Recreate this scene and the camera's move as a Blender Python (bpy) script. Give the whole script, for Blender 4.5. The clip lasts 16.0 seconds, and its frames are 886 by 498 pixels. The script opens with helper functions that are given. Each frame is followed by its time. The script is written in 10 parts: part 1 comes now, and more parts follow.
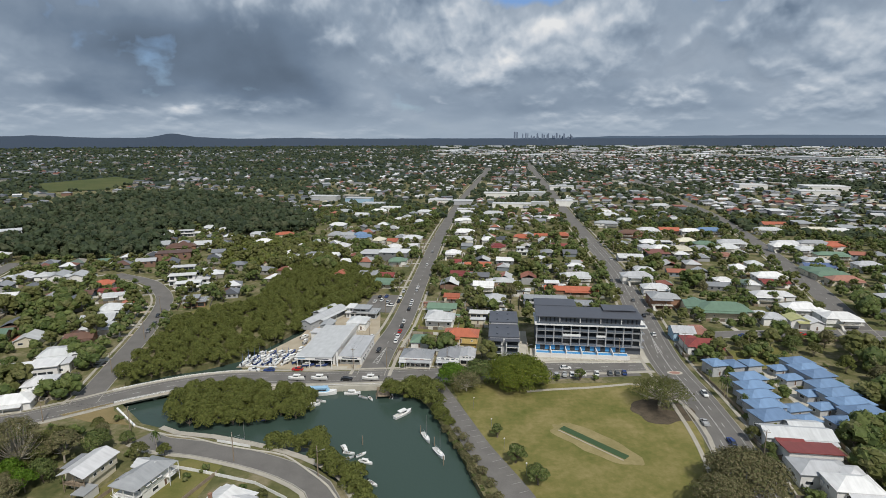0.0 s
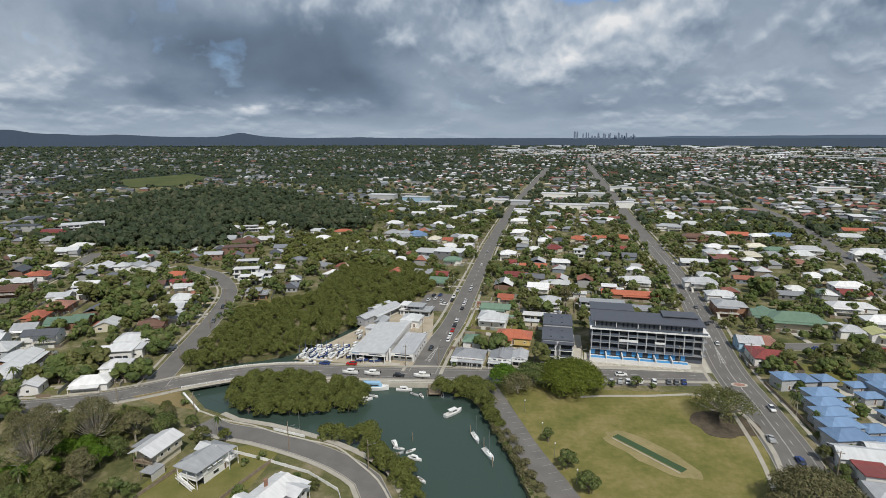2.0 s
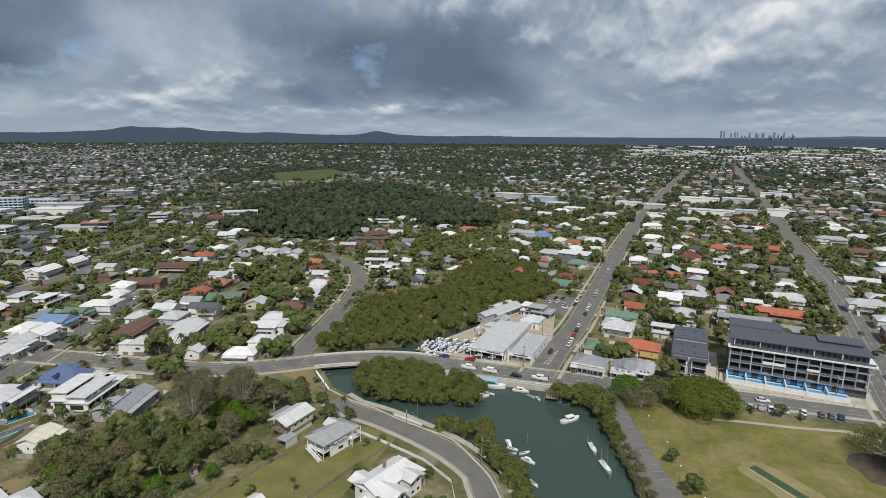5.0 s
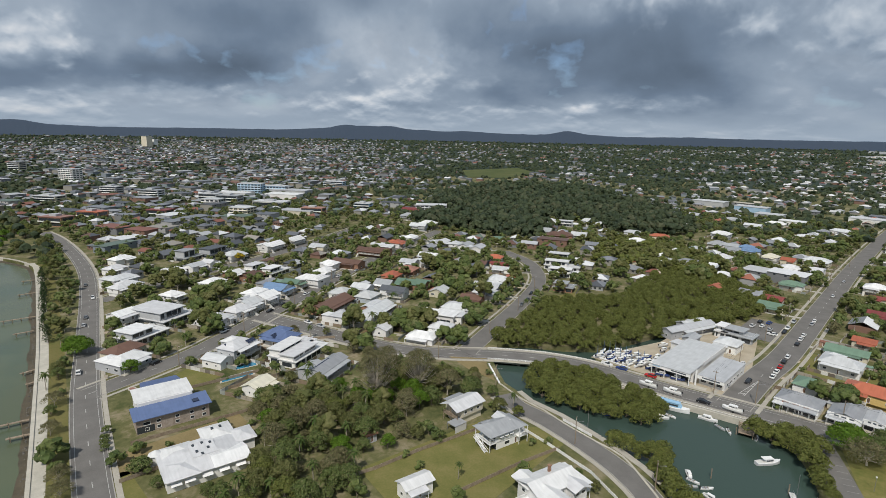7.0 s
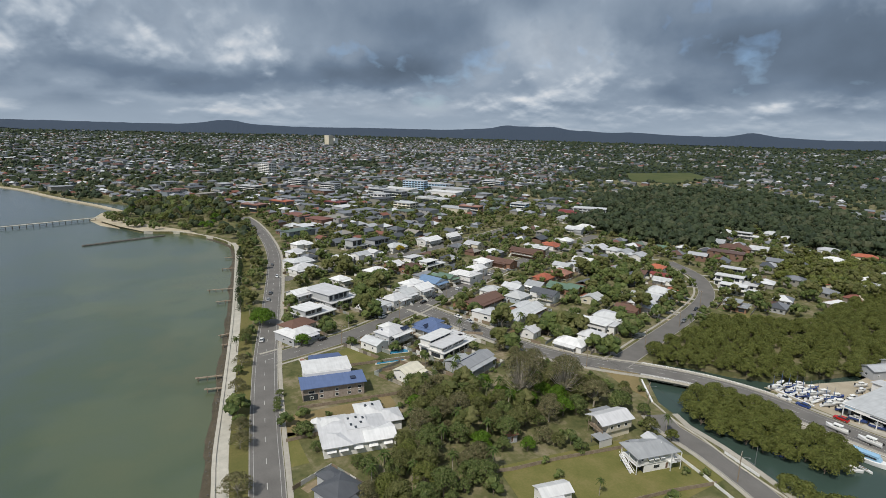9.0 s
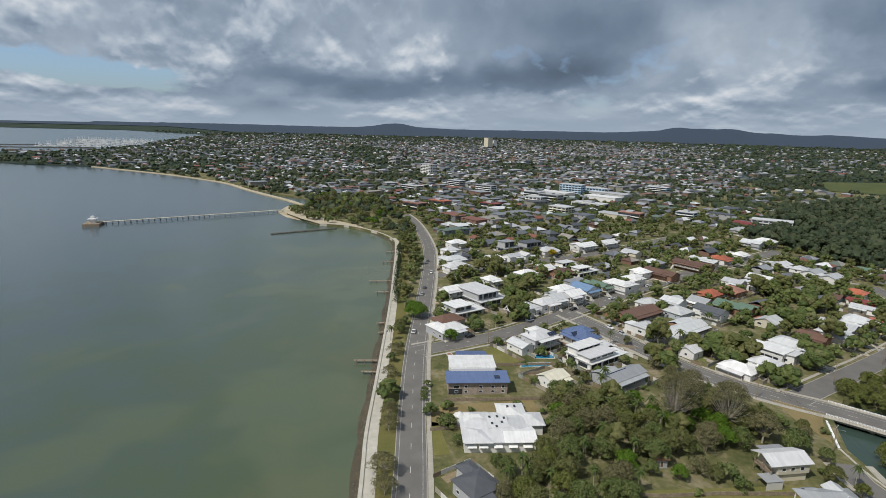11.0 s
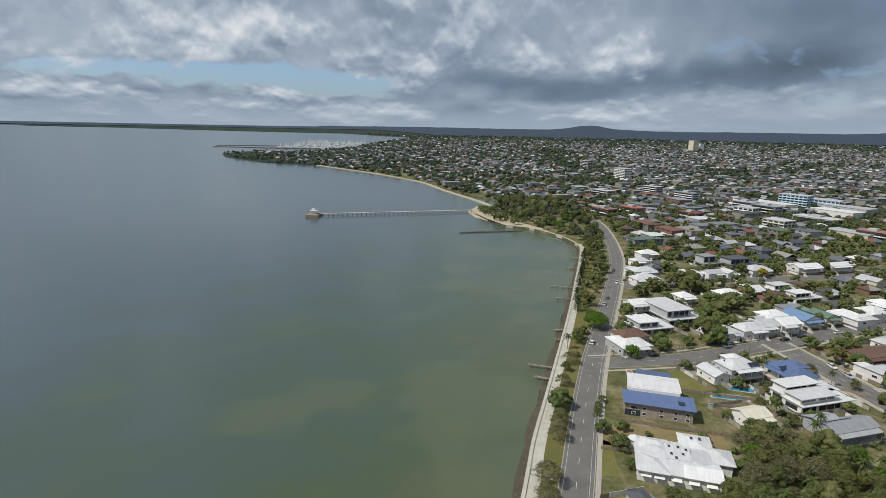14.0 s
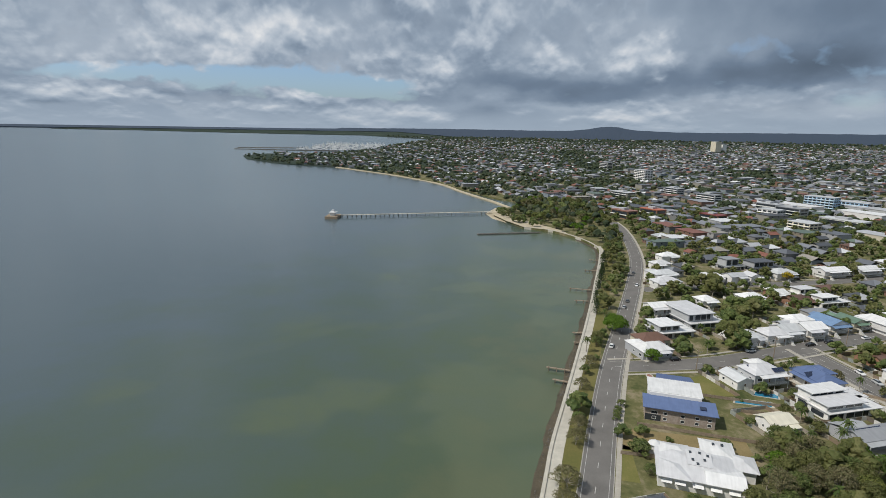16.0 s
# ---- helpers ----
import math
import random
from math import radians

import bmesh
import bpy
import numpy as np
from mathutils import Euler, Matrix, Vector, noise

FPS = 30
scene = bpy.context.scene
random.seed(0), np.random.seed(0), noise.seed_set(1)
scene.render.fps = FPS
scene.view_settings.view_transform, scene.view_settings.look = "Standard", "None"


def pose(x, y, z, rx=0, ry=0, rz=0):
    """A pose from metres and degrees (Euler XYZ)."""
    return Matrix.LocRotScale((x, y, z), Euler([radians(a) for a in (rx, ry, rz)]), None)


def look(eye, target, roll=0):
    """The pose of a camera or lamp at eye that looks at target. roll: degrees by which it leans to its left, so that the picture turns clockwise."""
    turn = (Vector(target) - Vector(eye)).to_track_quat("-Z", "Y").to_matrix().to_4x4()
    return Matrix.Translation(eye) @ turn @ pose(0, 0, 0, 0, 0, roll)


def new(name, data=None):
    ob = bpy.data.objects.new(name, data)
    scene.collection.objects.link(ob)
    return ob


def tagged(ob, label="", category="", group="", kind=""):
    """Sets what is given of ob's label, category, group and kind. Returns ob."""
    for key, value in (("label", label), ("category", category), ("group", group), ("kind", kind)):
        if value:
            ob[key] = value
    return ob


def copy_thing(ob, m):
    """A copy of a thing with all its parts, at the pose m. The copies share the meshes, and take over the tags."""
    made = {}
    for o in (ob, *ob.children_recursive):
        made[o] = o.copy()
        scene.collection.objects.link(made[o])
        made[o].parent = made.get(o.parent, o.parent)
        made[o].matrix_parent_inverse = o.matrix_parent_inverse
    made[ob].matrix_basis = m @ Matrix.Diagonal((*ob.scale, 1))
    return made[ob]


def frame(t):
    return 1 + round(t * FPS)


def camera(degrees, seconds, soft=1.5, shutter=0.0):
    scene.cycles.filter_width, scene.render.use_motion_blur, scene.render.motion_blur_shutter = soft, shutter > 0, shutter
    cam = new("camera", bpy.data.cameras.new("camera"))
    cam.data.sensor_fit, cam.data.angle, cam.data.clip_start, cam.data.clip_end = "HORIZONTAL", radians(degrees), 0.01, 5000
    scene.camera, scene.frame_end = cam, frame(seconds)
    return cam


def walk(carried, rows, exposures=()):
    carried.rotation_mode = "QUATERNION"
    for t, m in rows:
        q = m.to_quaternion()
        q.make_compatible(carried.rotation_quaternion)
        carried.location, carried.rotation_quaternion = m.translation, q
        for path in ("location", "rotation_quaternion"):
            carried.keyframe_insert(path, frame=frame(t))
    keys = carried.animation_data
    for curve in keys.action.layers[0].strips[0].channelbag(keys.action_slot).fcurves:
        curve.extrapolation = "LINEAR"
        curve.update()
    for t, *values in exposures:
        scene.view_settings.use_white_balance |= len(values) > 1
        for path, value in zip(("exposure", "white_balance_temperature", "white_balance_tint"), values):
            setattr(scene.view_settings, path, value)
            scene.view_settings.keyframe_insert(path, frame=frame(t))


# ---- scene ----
cam = camera(78.4, 16.0, soft=0.6)
PATH = [
    (0, (12.002, 8.826, 96.536), (11.996, 10.786, 96.138), -0.1),
    (0.5, (11.966, 8.912, 96.446), (11.928, 10.872, 96.048), -0.1),
    (1, (12.025, 8.963, 96.48), (11.921, 10.92, 96.081), 0.0),
    (1.5, (12.389, 8.961, 96.452), (12.216, 10.913, 96.054), 0.0),
    (2, (12.587, 9.019, 96.465), (12.377, 10.967, 96.066), 0.0),
    (2.5, (12.245, 8.887, 96.58), (12.021, 10.834, 96.181), 0.1),
    (3, (12.037, 8.92, 96.604), (11.77, 10.861, 96.204), 0.2),
    (5.5, (12.286, 8.703, 96.617), (11.491, 10.493, 96.21), 0.6),
    (6, (11.989, 8.704, 96.461), (11.036, 10.414, 96.051), 0.9),
    (6.5, (11.571, 8.844, 96.222), (10.476, 10.466, 95.809), 1.0),
    (7, (11.431, 9.002, 95.901), (10.211, 10.532, 95.487), 1.1),
    (7.5, (11.327, 9.185, 95.742), (10.0, 10.622, 95.326), 1.2),
    (8, (11.199, 9.194, 95.668), (9.777, 10.537, 95.249), 1.3),
    (8.5, (11.16, 9.499, 95.515), (9.642, 10.732, 95.093), 1.4),
    (11, (11.819, 9.517, 95.415), (9.968, 10.142, 94.987), 1.4),
    (11.5, (11.799, 9.904, 95.374), (9.902, 10.37, 94.943), 1.3),
    (12, (11.773, 10.296, 95.426), (9.844, 10.604, 94.995), 1.2),
    (12.5, (11.82, 10.549, 95.548), (9.874, 10.703, 95.114), 1.1),
    (13, (11.924, 10.593, 95.778), (9.973, 10.649, 95.343), 1.2),
    (13.5, (12.027, 10.697, 96.007), (10.075, 10.7, 95.573), 1.1),
    (14, (11.964, 10.843, 96.15), (10.012, 10.804, 95.716), 1.1),
    (14.5, (11.791, 10.994, 96.25), (9.839, 10.923, 95.819), 0.8),
    (15, (11.912, 10.919, 96.208), (9.961, 10.83, 95.777), 0.8),
    (15.5, (11.98, 10.831, 96.183), (10.029, 10.731, 95.753), 0.8),
    (16, (11.918, 10.721, 96.17), (9.968, 10.616, 95.741), 0.9),
]
walk(cam, [(t, look(eye, target, roll)) for t, eye, target, roll in PATH])

# ---- world, sun, exposure ----
SUN_AZ = Vector((0.42, -1.0, 0.0)).normalized()      # where the sun stands, seen from the place
SUN_EL = radians(52)
scene.view_settings.exposure = -0.05


def nodes_of(tree):
    tree.nodes.clear()
    return tree.nodes, tree.links


def make_world():
    world = bpy.data.worlds.new("world")
    scene.world = world
    world.use_nodes = True
    N, L = nodes_of(world.node_tree)
    out, bg = N.new("ShaderNodeOutputWorld"), N.new("ShaderNodeBackground")
    sky = N.new("ShaderNodeTexSky")
    sky.sky_type, sky.sun_disc = "NISHITA", False
    sky.sun_elevation = SUN_EL
    sky.sun_rotation = math.atan2(SUN_AZ.x, SUN_AZ.y)
    sky.dust_density, sky.ozone_density = 1.5, 1.0

    def math_node(op, a, b=0.0, clamp=False):
        n = N.new("ShaderNodeMath")
        n.operation, n.use_clamp = op, clamp
        for i, v in enumerate((a, b)):
            if isinstance(v, (int, float)):
                n.inputs[i].default_value = v
            else:
                L.new(v, n.inputs[i])
        return n.outputs[0]

    co = N.new("ShaderNodeTexCoord")
    xyz = N.new("ShaderNodeSeparateXYZ")
    L.new(co.outputs["Generated"], xyz.inputs[0])
    # heights are drawn out towards the horizon, as cloud banks seen edge-on
    lift = math_node("LOGARITHM", math_node("ADD", math_node("MAXIMUM", xyz.outputs[2], 0.0), 0.055), math.e)

    def sky_vector(up):
        v = N.new("ShaderNodeCombineXYZ")
        L.new(xyz.outputs[0], v.inputs[0])
        L.new(xyz.outputs[1], v.inputs[1])
        L.new(math_node("ADD", math_node("MULTIPLY", lift, 0.25), up), v.inputs[2])
        return v.outputs[0]

    def cloud_noise(scale, detail, rough, seed, up=0.0, warp=0.3):
        mp = N.new("ShaderNodeMapping")
        mp.inputs["Location"].default_value = (seed, seed * 0.7, 0)
        L.new(sky_vector(up), mp.inputs[0])
        n = N.new("ShaderNodeTexNoise")
        n.inputs["Scale"].default_value, n.inputs["Detail"].default_value, n.inputs["Roughness"].default_value = scale, detail, rough
        n.inputs["Distortion"].default_value = warp
        L.new(mp.outputs[0], n.inputs["Vector"])
        return n.outputs["Fac"]

    # the sky's directions, pushed about in billows, so that the masses have cloud edges
    shove = N.new("ShaderNodeTexNoise")
    shove.inputs["Scale"].default_value, shove.inputs["Detail"].default_value, shove.inputs["Roughness"].default_value = 5.5, 5, 0.54
    L.new(sky_vector(0.0), shove.inputs["Vector"])
    centred = N.new("ShaderNodeVectorMath")
    centred.operation = "SUBTRACT"
    L.new(shove.outputs["Color"], centred.inputs[0])
    centred.inputs[1].default_value = (0.5, 0.5, 0.5)
    scaled = N.new("ShaderNodeVectorMath")
    scaled.operation = "MULTIPLY"
    L.new(centred.outputs[0], scaled.inputs[0])
    scaled.inputs[1].default_value = (0.26, 0.26, 0.12)
    billowed = N.new("ShaderNodeVectorMath")
    billowed.operation = "ADD"
    L.new(scaled.outputs[0], billowed.inputs[0])
    L.new(co.outputs["Generated"], billowed.inputs[1])

    def lump(azimuth, elevation, wide, tall):
        # a round mass with billowing edges round one direction of the sky
        a, e = radians(azimuth), radians(elevation)
        d = (math.sin(a) * math.cos(e), math.cos(a) * math.cos(e), math.sin(e))
        dx = N.new("ShaderNodeVectorMath")
        dx.operation = "SUBTRACT"
        L.new(billowed.outputs[0], dx.inputs[0])
        dx.inputs[1].default_value = d
        ac = N.new("ShaderNodeVectorMath")
        ac.operation = "MULTIPLY"
        L.new(dx.outputs[0], ac.inputs[0])
        ac.inputs[1].default_value = (1 / wide, 1 / wide, 1 / tall)
        ln = N.new("ShaderNodeVectorMath")
        ln.operation = "LENGTH"
        L.new(ac.outputs[0], ln.inputs[0])
        soft = N.new("ShaderNodeMapRange")
        soft.interpolation_type = "SMOOTHSTEP"
        soft.inputs["From Min"].default_value, soft.inputs["From Max"].default_value = 1.0, 0.15
        L.new(ln.outputs["Value"], soft.inputs[0])
        return soft.outputs[0]

    def puffs(scale, seed, up=0.0):
        # round heads of cumulus
        wob = N.new("ShaderNodeTexNoise")
        wob.inputs["Scale"].default_value, wob.inputs["Detail"].default_value = scale * 1.6, 4
        v = sky_vector(up)
        L.new(v, wob.inputs["Vector"])
        push = N.new("ShaderNodeVectorMath")
        push.operation = "MULTIPLY_ADD"
        L.new(wob.outputs["Color"], push.inputs[0])
        push.inputs[1].default_value = (0.9 / scale,) * 3
        L.new(v, push.inputs[2])
        mp = N.new("ShaderNodeMapping")
        mp.inputs["Location"].default_value = (seed, seed * 0.6, seed * 0.3)
        L.new(push.outputs[0], mp.inputs[0])
        n = N.new("ShaderNodeTexVoronoi")
        n.feature = "SMOOTH_F1"
        n.inputs["Scale"].default_value, n.inputs["Smoothness"].default_value = scale, 0.6
        n.inputs["Detail"].default_value, n.inputs["Roughness"].default_value = 3.0, 0.5
        L.new(mp.outputs[0], n.inputs["Vector"])
        return n.outputs["Distance"]

    big = cloud_noise(2.4, 3, 0.5, 3.1)
    mid = cloud_noise(3.6, 6, 0.5, 7.7, warp=0.15)
    soft_mid, above = cloud_noise(3.6, 3, 0.45, 7.7, warp=0.15), cloud_noise(3.6, 3, 0.45, 7.7, 0.05, warp=0.15)
    head, head_above = puffs(5.2, 2.3), puffs(5.2, 2.3, 0.03)
    curl, curl_above = puffs(13.0, 5.1), puffs(13.0, 5.1, 0.014)
    # a grey deck behind, cumulus heads before it: tops catch the light, bases lie in shade
    cover = math_node("ADD", math_node("MULTIPLY", big, 0.4), math_node("MULTIPLY", mid, 0.7))
    cover = math_node("SUBTRACT", cover, math_node("MULTIPLY", head, 0.45))
    cover = math_node("SUBTRACT", cover, math_node("MULTIPLY", curl, 0.20))
    deck = math_node("ADD", math_node("MULTIPLY", math_node("SUBTRACT", mid, 0.5), 0.6), math_node("MULTIPLY", math_node("SUBTRACT", big, 0.5), 0.3))
    deck = math_node("ADD", deck, math_node("MULTIPLY", math_node("SUBTRACT", soft_mid, above), 0.4))
    deck = math_node("ADD", deck, math_node("MULTIPLY", math_node("SUBTRACT", 0.42, curl), 0.05))
    deck = math_node("ADD", deck, 0.52)
    light = math_node("MULTIPLY", math_node("SUBTRACT", soft_mid, above), 0.55)
    light = math_node("ADD", light, math_node("MULTIPLY", math_node("SUBTRACT", head_above, head), 0.62))
    light = math_node("ADD", light, math_node("MULTIPLY", math_node("SUBTRACT", curl_above, curl), 0.28))
    light = math_node("ADD", light, math_node("MULTIPLY", math_node("SUBTRACT", 0.42, head), 0.34))
    light = math_node("ADD", light, math_node("MULTIPLY", math_node("SUBTRACT", 0.42, curl), 0.13))
    light = math_node("ADD", light, math_node("MULTIPLY", math_node("SUBTRACT", mid, 0.5), 0.38))
    light = math_node("ADD", light, math_node("MULTIPLY", math_node("SUBTRACT", big, 0.5), 0.30))
    light = math_node("ADD", light, 0.69)
    gap = math_node("ADD", math_node("MULTIPLY", math_node("SUBTRACT", head, 0.42), 0.45), math_node("MULTIPLY", math_node("SUBTRACT", curl, 0.42), 0.3))
    for az, el, wd, tl, amount in GAPS:
        gap = math_node("ADD", gap, math_node("MULTIPLY", lump(az, el, wd, tl), amount))
    gap = math_node("MULTIPLY", math_node("SUBTRACT", gap, 0.55), 3.5, clamp=True)
    for az, el, wd, tl, amount in MASSES:
        mass = math_node("MULTIPLY", lump(az, el, wd, tl), amount)
        light, deck = math_node("ADD", light, math_node("MULTIPLY", mass, 0.45)), math_node("ADD", deck, math_node("MULTIPLY", mass, 0.75))
        cover = math_node("ADD", cover, math_node("MULTIPLY", mass, 0.6))
    cover = math_node("MULTIPLY", math_node("ADD", cover, HEADS), 4.5, clamp=True)

    def tone(value):
        ramp = N.new("ShaderNodeValToRGB")
        ramp.color_ramp.elements[0].position, ramp.color_ramp.elements[0].color = 0.0, (0.095, 0.13, 0.18, 1)
        ramp.color_ramp.elements[1].position, ramp.color_ramp.elements[1].color = 1.0, (0.80, 0.81, 0.82, 1)
        for at, c in ((0.28, (0.163, 0.22, 0.303)), (0.50, (0.29, 0.36, 0.452)), (0.70, (0.46, 0.525, 0.605)), (0.86, (0.63, 0.67, 0.722))):
            ramp.color_ramp.elements.new(at).color = (*c, 1)
        L.new(value, ramp.inputs[0])
        return ramp.outputs[0]

    def blend(fac, one, two):
        n = N.new("ShaderNodeMix")
        n.data_type = "RGBA"
        L.new(fac, n.inputs[0])
        L.new(one, n.inputs[6])
        L.new(two, n.inputs[7])
        return n.outputs[2]

    skyl = N.new("ShaderNodeVectorMath")
    skyl.operation = "MULTIPLY"
    L.new(sky.outputs[0], skyl.inputs[0])
    skyl.inputs[1].default_value = (0.092, 0.108, 0.135)
    clouds = blend(gap, blend(cover, tone(deck), tone(light)), skyl.outputs[0])
    # grey-blue haze along the horizon
    haze = N.new("ShaderNodeMix")
    haze.data_type = "RGBA"
    haze.inputs[7].default_value = (0.35, 0.425, 0.515, 1)
    L.new(math_node("MULTIPLY", math_node("SUBTRACT", 1.0, math_node("MULTIPLY", xyz.outputs[2], 20.0), clamp=True), 0.8), haze.inputs[0])
    L.new(clouds, haze.inputs[6])
    L.new(haze.outputs[2], bg.inputs[0])
    bg.inputs[1].default_value = 1.0
    L.new(bg.outputs[0], out.inputs[0])


# soft masses of the cloud deck: azimuth, elevation, width, height (of a unit sky), amount
HEADS = 0.13
GAPS = ((9, 13.8, 0.17, 0.045, 0.9), (26, 12.8, 0.08, 0.025, 0.8), (-106, 4.6, 0.28, 0.035, 0.95), (-122, 5.0, 0.2, 0.022, 0.6))
MASSES = ((-23, 7.4, 0.30, 0.12, -0.40), (-33, 9.5, 0.22, 0.10, -0.20), (-15, 4.6, 0.16, 0.04, -0.14), (-62, 5.4, 0.24, 0.06, -0.38), (1, 9, 0.18, 0.11, 0.26), (12, 9, 0.20, 0.09, 0.16), (0, 13, 0.14, 0.09, 0.06),
          (-42.5, 7.4, 0.10, 0.085, 0.42), (-47, 10, 0.10, 0.06, 0.26), (-72, 4.0, 0.40, 0.05, -0.26), (-75, 7.6, 0.08, 0.05, 0.30), (-62, 9.5, 0.2, 0.05, -0.10), (-88, 4.8, 0.26, 0.03, -0.14), (-121, 2.4, 0.26, 0.03, 0.42), (-118, 9, 0.36, 0.07, 0.42),
          (28, 8, 0.36, 0.10, 0.10), (-45, 2.4, 0.7, 0.022, 0.10), (-78, 2.2, 0.5, 0.018, 0.16), (10, 3.4, 0.6, 0.04, -0.10), (-25, 1.8, 0.3, 0.015, 0.08))
make_world()

sun = new("sun", bpy.data.lights.new("sun", "SUN"))
sun.data.energy, sun.data.angle, sun.data.color = 3.8, radians(0.6), (1.0, 0.95, 0.87)
sun_from = SUN_AZ * math.cos(SUN_EL) + Vector((0, 0, math.sin(SUN_EL)))
sun.matrix_world = look(sun_from * 100, (0, 0, 0))


# ---- materials ----
def material(name, a, b, scale=0.5, rough=0.8, second=None, fine=6.0, metal=0.0, bump=0.3, contrast=0.5, spec=0.3):
    """Two colours mixed by a coarse and a fine grain, with a fine relief."""
    m = bpy.data.materials.new(name)
    m.use_nodes = True
    N, L = nodes_of(m.node_tree)
    out, p = N.new("ShaderNodeOutputMaterial"), N.new("ShaderNodeBsdfPrincipled")
    L.new(p.outputs[0], out.inputs[0])
    co = N.new("ShaderNodeTexCoord")
    n1, n2 = N.new("ShaderNodeTexNoise"), N.new("ShaderNodeTexNoise")
    for n, s in ((n1, scale), (n2, fine)):
        n.inputs["Scale"].default_value, n.inputs["Detail"].default_value, n.inputs["Roughness"].default_value = s, 6, 0.6
        L.new(co.outputs["Object"], n.inputs["Vector"])
    r = N.new("ShaderNodeValToRGB")
    r.color_ramp.elements[0].position, r.color_ramp.elements[0].color = 0.5 - contrast / 2, (*a, 1)
    r.color_ramp.elements[1].position, r.color_ramp.elements[1].color = 0.5 + contrast / 2, (*b, 1)
    if second:
        e = r.color_ramp.elements.new(0.5)
        e.color = (*second, 1)
    mixed = N.new("ShaderNodeMath")
    mixed.operation = "MULTIPLY_ADD"
    L.new(n2.outputs["Fac"], mixed.inputs[0])
    mixed.inputs[1].default_value = 0.45
    add = N.new("ShaderNodeMath")
    add.operation = "MULTIPLY_ADD"
    L.new(n1.outputs["Fac"], add.inputs[0])
    add.inputs[1].default_value, add.inputs[2].default_value = 0.9, -0.17
    L.new(add.outputs[0], mixed.inputs[2])
    L.new(mixed.outputs[0], r.inputs[0])
    L.new(r.outputs[0], p.inputs["Base Color"])
    p.inputs["Roughness"].default_value, p.inputs["Metallic"].default_value = rough, metal
    p.inputs["Specular IOR Level"].default_value = spec
    if bump:
        bp = N.new("ShaderNodeBump")
        bp.inputs["Strength"].default_value, bp.inputs["Distance"].default_value = bump, 0.05
        L.new(n2.outputs["Fac"], bp.inputs["Height"])
        L.new(bp.outputs[0], p.inputs["Normal"])
    return m


def varied(name, colours, rough=0.6, island=False, grain=0.16, fine=3.0, spec=0.3, metal=0.0, translucent=0.0, streak=False):
    """One of several colours for each object (or each loose piece), with a grain over it."""
    m = bpy.data.materials.new(name)
    m.use_nodes = True
    N, L = nodes_of(m.node_tree)
    out, p = N.new("ShaderNodeOutputMaterial"), N.new("ShaderNodeBsdfPrincipled")
    if island:
        rnd = N.new("ShaderNodeNewGeometry").outputs["Random Per Island"]
    else:
        rnd = N.new("ShaderNodeObjectInfo").outputs["Random"]
    r = N.new("ShaderNodeValToRGB")
    r.color_ramp.interpolation = "CONSTANT"
    total, at = sum(c[3] for c in colours), 0.0
    for i, c in enumerate(colours):
        e = r.color_ramp.elements[i] if i < 2 else r.color_ramp.elements.new(min(at, 1.0))
        e.position, e.color = at, (*c[:3], 1)
        at += c[3] / total
    L.new(rnd, r.inputs[0])
    co = N.new("ShaderNodeTexCoord")
    vec = co.outputs["Object"]
    if streak:
        mp = N.new("ShaderNodeMapping")
        mp.inputs["Scale"].default_value = (1.0, 0.12, 0.12)
        L.new(vec, mp.inputs[0])
        vec = mp.outputs[0]
    n = N.new("ShaderNodeTexNoise")
    n.inputs["Scale"].default_value, n.inputs["Detail"].default_value = fine, 5
    L.new(vec, n.inputs["Vector"])
    n2 = N.new("ShaderNodeTexNoise")
    n2.inputs["Scale"].default_value, n2.inputs["Detail"].default_value = 0.35, 4
    L.new(co.outputs["Object"], n2.inputs["Vector"])
    sm = N.new("ShaderNodeMath")
    sm.operation = "ADD"
    L.new(n.outputs["Fac"], sm.inputs[0])
    L.new(n2.outputs["Fac"], sm.inputs[1])
    g = N.new("ShaderNodeMapRange")
    g.inputs["From Min"].default_value, g.inputs["From Max"].default_value = 0.6, 1.4
    g.inputs["To Min"].default_value, g.inputs["To Max"].default_value = 1 - grain, 1 + grain
    L.new(sm.outputs[0], g.inputs[0])
    sc = N.new("ShaderNodeVectorMath")
    sc.operation = "SCALE"
    L.new(r.outputs[0], sc.inputs[0])
    L.new(g.outputs[0], sc.inputs["Scale"])
    L.new(sc.outputs[0], p.inputs["Base Color"])
    p.inputs["Roughness"].default_value, p.inputs["Metallic"].default_value = rough, metal
    p.inputs["Specular IOR Level"].default_value = spec
    last = p.outputs[0]
    if translucent:
        tr = N.new("ShaderNodeBsdfTranslucent")
        L.new(sc.outputs[0], tr.inputs[0])
        mx = N.new("ShaderNodeMixShader")
        mx.inputs[0].default_value = translucent
        L.new(last, mx.inputs[1])
        L.new(tr.outputs[0], mx.inputs[2])
        last = mx.outputs[0]
    L.new(last, out.inputs[0])
    return m


def plain(name, c, rough=0.5, metal=0.0, spec=0.4, grain=0.1, fine=4.0):
    return varied(name, [(*c, 1), (c[0] * 0.93, c[1] * 0.93, c[2] * 0.94, 1)], rough=rough, metal=metal, spec=spec, grain=grain, fine=fine)


def leaf_material(name, shades, rough=0.6):
    return varied(name, shades, rough=rough, island=True, grain=0.25, fine=1.0, spec=0.2, translucent=0.27)


